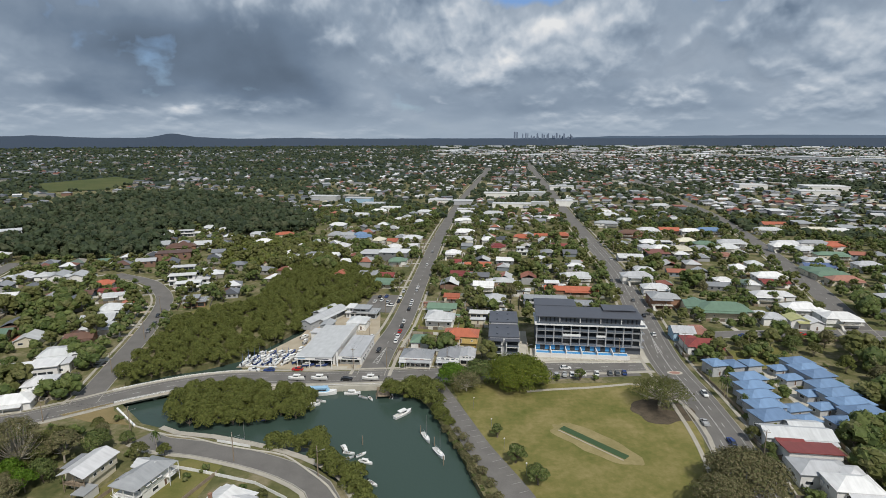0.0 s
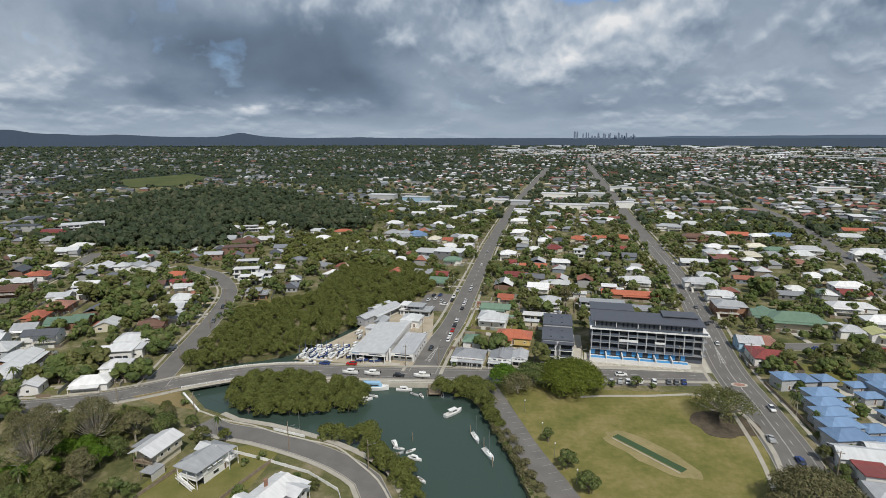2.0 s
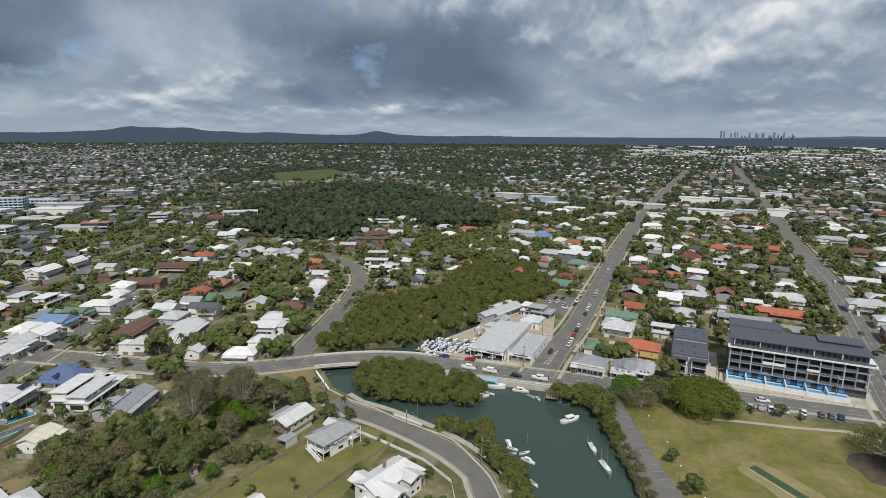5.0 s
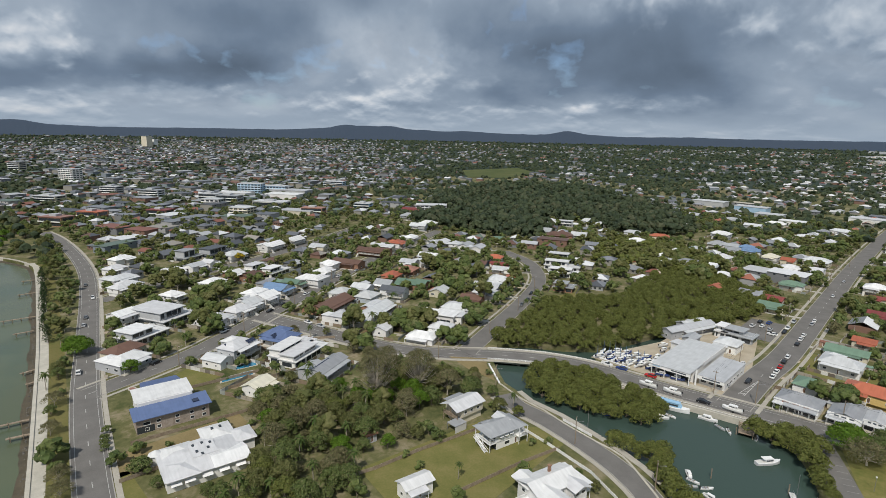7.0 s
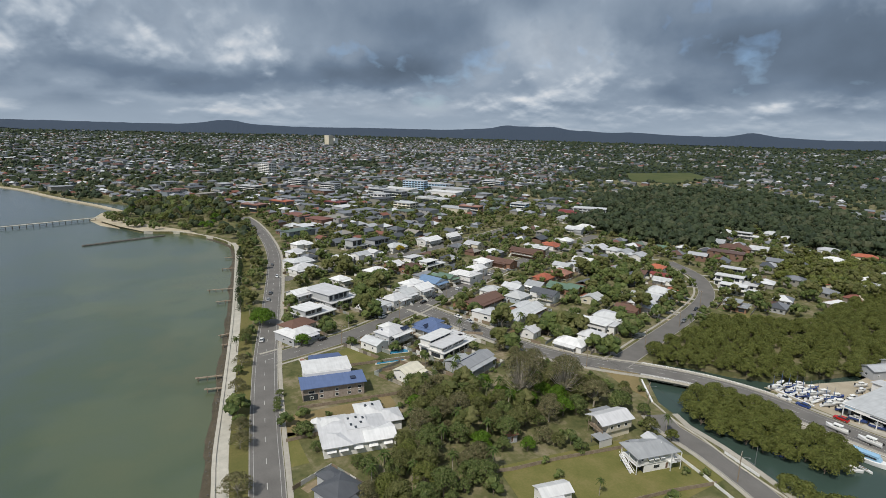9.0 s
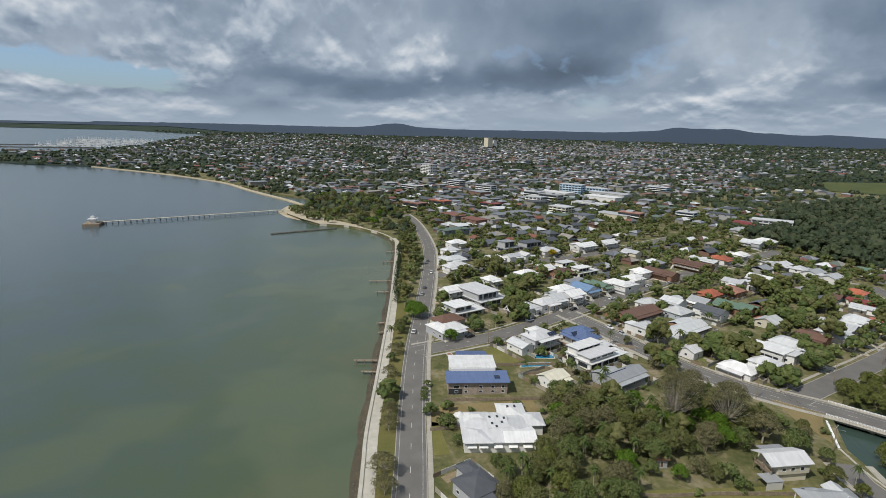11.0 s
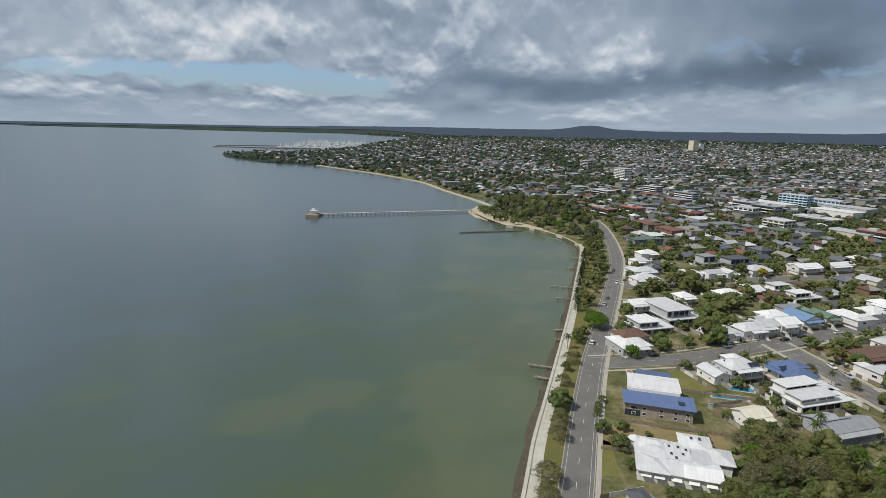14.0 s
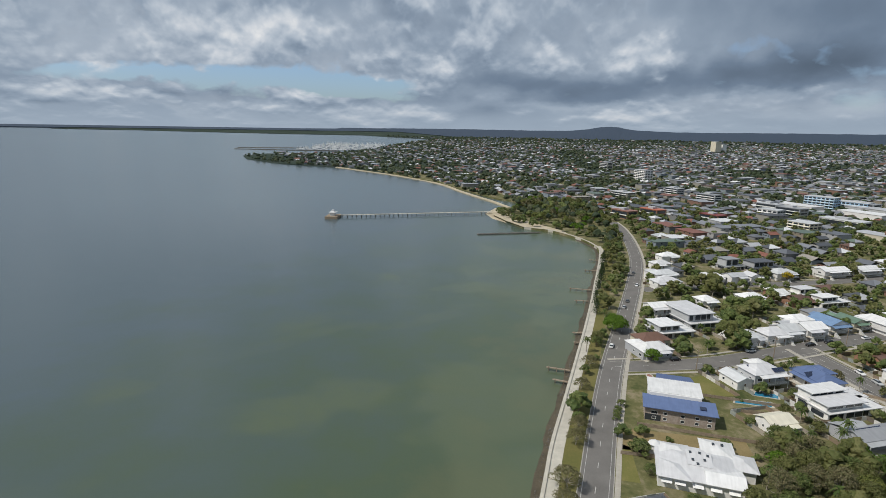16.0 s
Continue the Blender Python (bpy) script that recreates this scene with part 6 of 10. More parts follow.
home(-82.1, 532.1, 11.9, 8.5, -7, 5.2, "gable", "grey", "white", "inland rise")
home(-69.9, 532.8, 13.5, 9.5, -7, 5.2, "hip", "blue", "cream", "inland rise")
home(-78.4, 482.0, 12.3, 10.5, -7, 4.0, "hip", "white", "cream", "inland rise")
home(-36.1, 506.7, 9.2, 8.5, -7, 4.0, "gable", "orange", "cream", "inland rise")
home(-61.2, 380.5, 7.0, 8.5, -7, 4.0, "gable", "orange", "cream", "inland rise")
home(-121.2, 414.4, 7.8, 8.5, -7, 4.0, "gable", "orange", "cream", "inland rise")
home(-266.1, 542.7, 18.4, 10.5, 17, 5.2, "hip", "white", "grey", "inland rise")
home(-247.9, 554.4, 24.0, 10.5, 17, 5.6, "flat", "white", "grey", "inland rise")
home(-213.7, 563.5, 18.3, 9.5, 17, 5.2, "hip", "pale", "white", "inland rise")
home(-234.5, 573.9, 15.1, 9.5, 17, 5.6, "hip", "pale", "grey", "inland rise")
home(-218.2, 474.6, 23.3, 9.5, 17, 5.2, "hip", "brown", "brick", "inland rise")
home(-204.2, 486.3, 13.9, 9.5, 17, 5.6, "gable", "pale", "white", "inland rise")
home(-239.8, 484.4, 13.2, 10.5, 17, 5.6, "gable", "grey", "cream", "inland rise")
home(-244.6, 315.5, 18.8, 9.5, 17, 5.2, "skillion", "white", "white", "inland rise")
home(-348.2, 435.0, 17.1, 10.5, 17, 5.6, "hip", "white", "cream", "inland rise")
home(-397.9, 465.0, 24.0, 10.5, 17, 5.2, "hip", "grey", "white", "inland rise")
home(-430.1, 500.9, 24.0, 9.5, 17, 5.6, "gable", "maroon", "cream", "inland rise")
home(-347.3, 419.2, 16.7, 10.5, 17, 5.2, "gable", "pale", "grey", "inland rise")
home(222.6, 565.1, 20.6, 10.5, -7, 4.0, "hip", "white", "cream", "inland rise")
home(244.4, 566.3, 19.7, 10.5, -7, 4.0, "gable", "orange", "cream", "inland rise")
home(218.8, 626.4, 19.9, 9.5, -7, 5.2, "hip", "pale", "grey", "inland rise")
home(196.4, 540.5, 22.9, 9.5, -7, 5.6, "hip", "brown", "brick", "inland rise")
home(195.2, 488.6, 14.7, 10.5, -7, 5.6, "hip", "white", "grey", "inland rise")
home(211.1, 489.5, 18.0, 10.5, -7, 5.6, "skillion", "white", "grey", "inland rise")
home(233.0, 498.6, 15.3, 9.5, -7, 5.2, "hip", "cream", "grey", "inland rise")
home(241.0, 480.9, 17.1, 9.5, -7, 5.6, "hip", "green", "cream", "inland rise")
home(268.0, 487.3, 24.0, 10.5, -7, 5.6, "hip", "pale", "white", "inland rise")
home(280.8, 554.7, 24.0, 9.5, -7, 5.6, "hip", "blue", "white", "inland rise")
home(259.7, 550.3, 18.2, 8.5, -7, 5.6, "hip", "white", "white", "inland rise")
home(342.3, 558.0, 24.0, 8.5, -7, 5.6, "hip", "pale", "white", "inland rise")
home(369.3, 594.5, 24.0, 9.5, -7, 5.6, "gable", "orange", "cream", "inland rise")
home(319.6, 490.1, 23.3, 10.5, -7, 4.0, "hip", "white", "white", "inland rise")
home(392.6, 560.7, 24.0, 8.5, -7, 5.2, "hip", "cream", "grey", "inland rise")
home(415.0, 561.8, 24.0, 8.5, -7, 4.0, "hip", "white", "white", "inland rise")
home(360.1, 487.2, 21.7, 10.5, -7, 4.0, "gable", "orange", "cream", "inland rise")
home(340.7, 486.2, 24.0, 9.5, -7, 5.2, "hip", "grey", "white", "inland rise")
home(320.8, 433.9, 24.0, 8.5, -7, 5.6, "hip", "green", "cream", "inland rise")
home(289.3, 402.6, 21.6, 8.5, -7, 4.0, "gable", "slate", "white", "inland rise")
home(280.9, 376.3, 22.3, 8.5, -7, 4.0, "hip", "green", "cream", "inland rise")
home(37.4, 698.7, 21.1, 9.5, -7, 5.2, "hip", "white", "white", "inland rise")
home(33.5, 625.2, 18.9, 8.5, -7, 5.6, "hip", "white", "white", "inland rise")
home(73.3, 684.6, 24.0, 10.5, -7, 5.6, "hip", "pale", "white", "inland rise")
home(32.2, 548.2, 18.7, 9.5, -7, 5.6, "hip", "white", "white", "inland rise")
home(135.7, 653.3, 20.1, 8.5, -7, 4.0, "hip", "white", "white", "inland rise")
home(203.2, 836.4, 22.5, 8.5, -7, 5.2, "flat", "white", "white", "inland rise")
home(211.9, 666.9, 24.0, 10.5, -7, 5.6, "hip", "pale", "grey", "inland rise")
home(190.5, 604.3, 24.0, 9.5, -7, 5.2, "hip", "grey", "white", "inland rise")
home(313.7, 842.3, 24.0, 8.5, -7, 5.2, "hip", "maroon", "cream", "inland rise")
home(428.7, 1064.6, 24.0, 10.5, -7, 5.6, "flat", "white", "cream", "inland rise")
home(313.3, 766.1, 24.0, 9.5, -7, 5.2, "hip", "pale", "white", "inland rise")
home(133.6, 720.6, 19.1, 10.5, -7, 4.0, "hip", "rust", "brick", "inland rise")
home(-37.8, 644.1, 16.9, 8.5, -7, 4.0, "hip", "white", "cream", "inland rise")
home(-13.6, 712.7, 18.7, 8.5, -7, 4.0, "hip", "pale", "white", "inland rise")
home(-72.4, 709.6, 18.7, 8.5, -7, 5.6, "hip", "white", "cream", "inland rise")
home(-89.6, 676.0, 16.5, 9.5, -7, 5.2, "gable", "pale", "grey", "inland rise")
home(-118.6, 718.8, 17.7, 9.5, -7, 4.0, "hip", "grey", "grey", "inland rise")


def apartments():
    """The new apartment block: podium with pools, three balcony floors, a white band, a set-back top floor under dark roofs."""
    L, D = 47.0, 15.0
    root = thing("apartment_building", "new slate-grey apartment block with balconies over blue-wrapped pools", "apartment building", at=pose(54, 246, 0, 0, 0, -6.6))
    part("core", Shape().box(0.4, 2.2, 0, L - 0.4, D, 13.4).box(0.4, D, 0, 20, 25, 16.8), M["slate"], root)
    for z in (3.6, 6.9, 10.2):
        part("floor_slab", Shape().box(-0.2, -0.3, z, L + 1.2, 2.4, z + 0.35), M["slab"], root)
    part("white_band", Shape().box(-0.8, -1.2, 13.3, L + 1.8, D, 13.9), M["white"], root, "broad white band above the balconies")
    n = 12
    for k in range(n + 1):
        x = 0.3 + k * (L - 0.6) / n
        part("column", Shape().box(x - 0.2, -0.34, 3.6, x + 0.2, 0.35, 13.3), M["wall_grey" if k % 2 == 0 else "slab"], root)
    for f, z in enumerate((3.95, 7.25, 10.55)):
        for k in range(n):
            x0, x1 = 0.6 + k * (L - 0.6) / n, 0.2 + (k + 1) * (L - 0.6) / n
            part("window", Shape().box(x0 + 0.2, 2.1, z + 0.1, x1 - 0.2, 2.25, z + 2.5), M["glass"], root)
            if k % 4 != 3:
                part("balustrade", Shape().box(x0, -0.25, z, x1, -0.18, z + 1.0), M["balglass"], root)
    part("screen", Shape().box(12, -0.5, 8.1, 20, -0.3, 9.2), M["white"], root)
    part("screen", Shape().box(27, -0.5, 8.1, 31, -0.3, 9.0), M["white"], root)
    part("top_floor", Shape().box(1.2, 1.8, 13.9, L - 0.6, D - 1, 16.9), M["slate"], root)
    for k in range(5):
        x0 = 1.6 + k * 9.1
        part("fin_wall", Shape().box(x0 - 0.25, 0.4, 13.9, x0, 2.0, 16.9), M["white"], root)
        for j in range(7):
            x = x0 + 1.6 + j * 0.95
            part("glazing", Shape().box(x, 1.66, 14.2, x + 0.6, 1.8, 16.5), M["glass" if j % 2 else "balglass"], root)
    part("top_rail", Shape().box(0, -0.9, 13.9, L + 1, -0.84, 14.8), M["balglass"], root)
    part("roof", Shape().slab([(-0.4, 0.0, 17.2), (L + 0.4, 0.0, 17.2), (L + 0.4, D, 17.6), (-0.4, D, 17.6)], 0.4), M["charcoal"], root)
    part("roof_wing", Shape().slab([(-0.4, D + 0.02, 17.9), (19.5, D + 0.02, 17.9), (19.5, 26.5, 17.9), (-0.4, 26.5, 17.9)], 0.4), M["charcoal"], root)
    part("roof_wing", Shape().slab([(31, D - 6, 18.3), (46, D - 6, 18.3), (46, D + 2, 18.5), (31, D + 2, 18.5)], 0.35), M["charcoal"], root)
    part("podium", Shape().box(-0.6, -6.2, 0, 41, -5.7, 1.9).box(-0.6, -5.7, 0, 41, 0.2, 0.9), M["wall_white"], root)
    for k in range(6):
        x0 = -0.4 + k * 6.8
        part("divider", Shape().box(x0, -6.4, 0, x0 + 0.4, 0, 3.0), M["wall_white"], root)
        part("pool", Shape().box(x0 + 0.5, -5.6, 0.9, x0 + 6.6, -3.0, 1.75), M["bluefilm"], root, "blue-wrapped plunge pool")
        for j in range(3):
            part("glass_door", Shape().box(x0 + 0.6 + j * 2.05, 0.9, 1.0, x0 + 2.4 + j * 2.05, 1.05, 3.4), M["bluefilm" if j != 1 else "glass"], root)
    part("ground_wall", Shape().box(0, 1.05, 0, L, 2.2, 3.6), M["slate"], root)
    for k in range(14):
        a = k * 3.2
        part("planter", Shape().box(a, -8.4, 0, a + 1.6, -7.6, 0.5), M["concrete"], root)
    stand(75, 250, 26)
    # the narrow block beside it
    two = thing("apartment_building", "narrow grey townhouse block with white-framed balconies", "apartment building", at=pose(31.6, 235.5, 0, 0, 0, -5.5))
    part("core", Shape().box(0.3, 1.8, 0, 13.2, 40, 9.2), M["wall_grey"], two)
    for k, z in enumerate((0.2, 3.2, 6.2)):
        for x0 in (0, 7.4):
            part("balcony", Shape().box(x0, 0, z, x0 + 5.8, 1.9, z + 0.3), M["white"], two)
            part("balustrade", Shape().box(x0 + 0.1, 0.02, z + 0.3, x0 + 5.7, 0.1, z + 1.2), M["balglass"], two)
            part("window", Shape().box(x0 + 0.6, 1.66, z + 0.4, x0 + 5.2, 1.8, z + 2.6), M["glass"], two)
            for x in (x0 + 0.05, x0 + 5.5):
                part("column", Shape().box(x, 0, z + 0.3, x + 0.25, 0.25, z + 3.0), M["white"], two)
    for x0 in (-0.3, 7.0):
        part("porch_roof", Shape().box(x0, -0.5, 9.2, x0 + 6.4, 3.2, 9.5), M["charcoal"], two)
    for k in range(4):
        z = 9.8 + 0.55 * ((k + 1) % 2) + 0.2 * k
        part("roof", Shape().slab([(-0.4, 2.6 + k * 9.4, z), (13.4, 2.6 + k * 9.4, z), (13.4, 11.8 + k * 9.4, z - 0.25), (-0.4, 11.8 + k * 9.4, z - 0.25)], 0.45), M["charcoal"], two)
        part("clerestory", Shape().box(0.4, 2.7 + k * 9.4, 9.0, 13.1, 11.6 + k * 9.4, z - 0.5), M["wall_grey"], two)
        for j in range(2):
            part("skylight", Shape().box(3 + 5 * j, 6 + k * 9.4, z - 0.25, 4 + 5 * j, 7.2 + k * 9.4, z + 0.02), M["glass"], two)
        for z in (1, 4, 7):
            part("window", WINDOW[2.2], None, two, at=pose(13.2, 6 + k * 9, z, 0, 0, 90))
            part("window", WINDOW[1.3], None, two, at=pose(0.3, 6 + k * 9, z, 0, 0, 270))
    part("side_court", Shape().box(13.6, 4, 0, 18, 38, 0.4), M["concrete"], two)
    stand(40, 252, 16)


M["slab"] = plain("grey_floor_slab", (0.26, 0.27, 0.285), rough=0.6)
M["balglass"] = plain("tinted_balustrade_glass", (0.11, 0.13, 0.16), rough=0.1, spec=0.6)
apartments()


def workshop():
    root = thing("boat_workshop", "large pale sheet-metal boat workshop with open front bays", "workshop", at=pose(-44, 227.2, 0, 0, 0, -6))
    w, d = 15.5, 40.0
    part("wall", Shape().box(-w / 2, 4.5, 0, w / 2, d, 4.6), M["wall_white"], root)
    for x in (-w / 2, -2.4, 2.6, w / 2 - 0.3):
        part("post", Shape().box(x, 0.2, 0, x + 0.3, 0.5, 3.6), M["white"], root)
    part("fascia", Shape().box(-w / 2 - 0.3, 0, 3.6, w / 2 + 0.3, 0.35, 5.0), M["white"], root, "long white fascia board with faded sign marks")
    for x0, x1, key in ((-7.2, -4.0, "wall_blue"), (0.5, 6.4, "slate")):
        part("sign_bar", Shape().box(x0, -0.05, 4.1, x1, 0.0, 4.55), M[key], root)
    # a dark sheet on the wall stands for the shade inside the bays
    part("bay_opening", Shape().box(-6.8, 4.4, 0.1, 6.8, 4.48, 3.4), M["glass"], root)
    part("roof", Shape().slab([(-w / 2 - 0.4, -0.2, 4.9), (w / 2 + 0.2, -0.2, 5.3), (w / 2 + 0.2, d, 5.5), (-w / 2 - 0.4, d, 5.1)], 0.18), M["roof_pale"], root)
    part("parapet", Shape().box(w / 2 + 0.25, 14, 4.2, w / 2 + 0.45, d, 6.2), M["wall_white"], root)
    two = thing("shop", "low pale-roofed chandlery shop beside the workshop", "shop", at=pose(-29.2, 229.2, 0, 0, 0, -6))
    part("wall", Shape().box(-4.8, 2, 0, 4.8, 26, 4.0), M["wall_white"], two)
    part("fascia", Shape().box(-5, 0, 3.0, 5, 0.3, 4.4), M["white"], two)
    part("sign_bar", Shape().box(-3.2, -0.05, 3.5, 3.4, 0.0, 4.0), M["slate"], two)
    part("roof", Shape().slab([(-5, 0, 4.5), (5, 0, 4.4), (5, 26.4, 4.4), (-5, 26.4, 4.5)], 0.16), M["roof_pale"], two)
    part("sign_post", Shape().box(-5.6, -0.6, 0, -5.0, -0.3, 6.5), M["white"], two)
    for k in range(5):
        part("window", WINDOW[2.2], None, two, at=pose(4.8, 5 + k * 4.2, 1.2, 0, 0, 90))
    for k in range(3):
        part("window", WINDOW[2.2], None, two, at=pose(-3.2 + 3.0 * k, 2.0, 1.0))
    for x, y in ((-44, 232), (-44, 245), (-45, 260), (-29, 236), (-29, 250)):
        stand(x, y, 8)


workshop()


def big_white_house():
    root = thing("house", "large white single-storey house with skylights in its hip roofs", "house", "esplanade houses", at=pose(-129.5, 77.0, 0, 0, 0, 75))
    part("wall", Shape().box(-11.2, -7.2, 0, 10.6, 9.6, 3.7).box(10.6, 2.2, 0, 15, 9.4, 3.7).box(2.0, 9.6, 0, 10.2, 15.5, 3.7), M["wall_white"], root)
    white = M["roof_white"]
    for x, y, w, d, z, kind, pitch in ((-0.3, 1.2, 21.8, 16.8, 3.72, "hip", 0.17), (12.2, 5.8, 6.0, 7.4, 3.76, "hip", 0.30), (6.1, 11.0, 8.4, 9.4, 3.80, "hip", 0.26), (-7.0, -3.6, 7.6, 8.2, 3.84, "hip", 0.30), (6.0, -3.4, 9.0, 8.0, 3.78, "gable", 0.26), (-6.5, 7.0, 8.0, 6.0, 3.74, "hip", 0.36)):
        r, _ = roof_shape(w, d, z, kind, pitch, 0.6)
        r.v = [(px + x, py + y, pz) for px, py, pz in r.v]
        part("roof", r, white, root)
    part("roof_deck", Shape().slab([(-3.4, -1.6, 5.0), (3.4, -1.6, 5.0), (3.4, 5.2, 5.55), (-3.4, 5.2, 5.55)], 0.25), white, root)
    for x, y, z in ((-2.2, 4.2, 5.46), (0.3, 4.4, 5.48), (2.4, 3.6, 5.42), (-1.8, 0.8, 5.2), (1.4, 1.4, 5.24), (-0.6, -0.8, 5.07), (5.0, 12.0, 4.95), (7.4, 12.2, 4.95)):
        part("skylight", Shape().box(x - 0.35, y - 0.55, z - 0.3, x + 0.35, y + 0.55, z + 0.14), M["glass"], root)
    for x in (-9, -5.5, -1, 3.5, 8):
        part("window", WINDOW[2.2], None, root, at=pose(x, -7.2, 1.2))
        part("awning", Shape().slab([(x - 1.4, -8.3, 2.2), (x + 1.4, -8.3, 2.2), (x + 1.4, -7.2, 2.8), (x - 1.4, -7.2, 2.8)], 0.08), M["white"], root)
    for y in (-5, 0, 5):
        part("window", WINDOW[1.3], None, root, at=pose(-11.2, y, 1.2, 0, 0, 270))
    part("turret", Shape().tube((-11.4, 8.6, 0), (-11.4, 8.6, 3.8), 1.6, 1.6, 8), M["wall_white"], root)
    part("turret_roof", Shape().tube((-11.4, 8.6, 3.8), (-11.4, 8.6, 5.0), 2.1, 0.1, 8), white, root)
    for x, y in ((-131, 70), (-128, 84), (-135, 88), (-124, 70), (-141, 84), (-138, 74)):
        stand(x, y, 7)
    blue = thing("house", "two-storey stone house with blue and white skillion roofs", "house", "esplanade houses", at=pose(-166, 84, 0, 0, 0, 75.5))
    part("lower_wall", Shape().box(-11, -7.2, 0, 11, 1.0, 4.9), M["stonewall"], blue)
    part("roof", Shape().slab([(-11.8, -8.2, 5.2), (11.8, -8.2, 5.2), (11.8, 0.6, 6.0), (-11.8, 0.6, 6.0)], 0.2), M["roof_slate"], blue, "slate-blue sheet-metal roof")
    part("upper_wall", Shape().box(-9.5, 0.2, 0, 7.5, 11, 7.0), M["wall_white"], blue)
    part("upper_roof", Shape().slab([(-10, 0.7, 7.2), (8, 0.7, 7.2), (8, 11.4, 7.7), (-10, 11.4, 7.7)], 0.2), M["roof_white"], blue, "white sheet-metal roof")
    part("back_roof", Shape().slab([(-7, 11.6, 5.2), (8.5, 11.6, 5.2), (6, 20, 5.8), (-6, 20, 5.8)], 0.2), M["roof_slate"], blue)
    part("back_wall", Shape().box(-6, 11.6, 0, 6, 19, 5.0), M["wall_white"], blue)
    for x in (-8, -4.5, 1, 5.5, 9.3):
        part("window", WINDOW[1.3 if x > -5 else 2.2], None, blue, at=pose(x, -7.2, 2.6))
        part("window", WINDOW[1.3], None, blue, at=pose(x, -7.2, 0.7))
    part("skylight", Shape().box(6.4, -5.4, 5.4, 8.4, -3.2, 5.85), M["solar"], blue)
    # flush dark sheet in place of the carport's shaded mouth; no opening is cut
    part("carport", Shape().box(-10.9, -7.25, 0.2, -5.8, -7.18, 2.4), M["glass"], blue)
    for x, y in ((-164, 74), (-160, 90), (-172, 84), (-180, 88)):
        stand(x, y, 7)


M["stonewall"] = material("rough_stone_wall", (0.22, 0.17, 0.14), (0.42, 0.36, 0.31), scale=1.2, fine=5.0, rough=0.9, bump=0.5)
big_white_house()


def moved(shape, x, y):
    shape.v = [(a + x, b + y, c) for a, b, c in shape.v]
    return shape


def rails(root, x0, y0, x1, y1, z, mat):
    """A balustrade with its own balusters between two points of a house's plan."""
    s = strip_box(Shape(), (x0, y0), (x1, y1), 0.04, z + 0.92, z + 1.0)
    strip_box(s, (x0, y0), (x1, y1), 0.03, z + 0.1, z + 0.16)
    n = max(2, int(math.dist((x0, y0), (x1, y1)) / 0.3))
    for k in range(n + 1):
        p, q = x0 + (x1 - x0) * k / n, y0 + (y1 - y0) * k / n
        s.box(p - 0.03, q - 0.03, z + 0.1, p + 0.03, q + 0.03, z + 0.95)
    part("balustrade", s, mat, root)


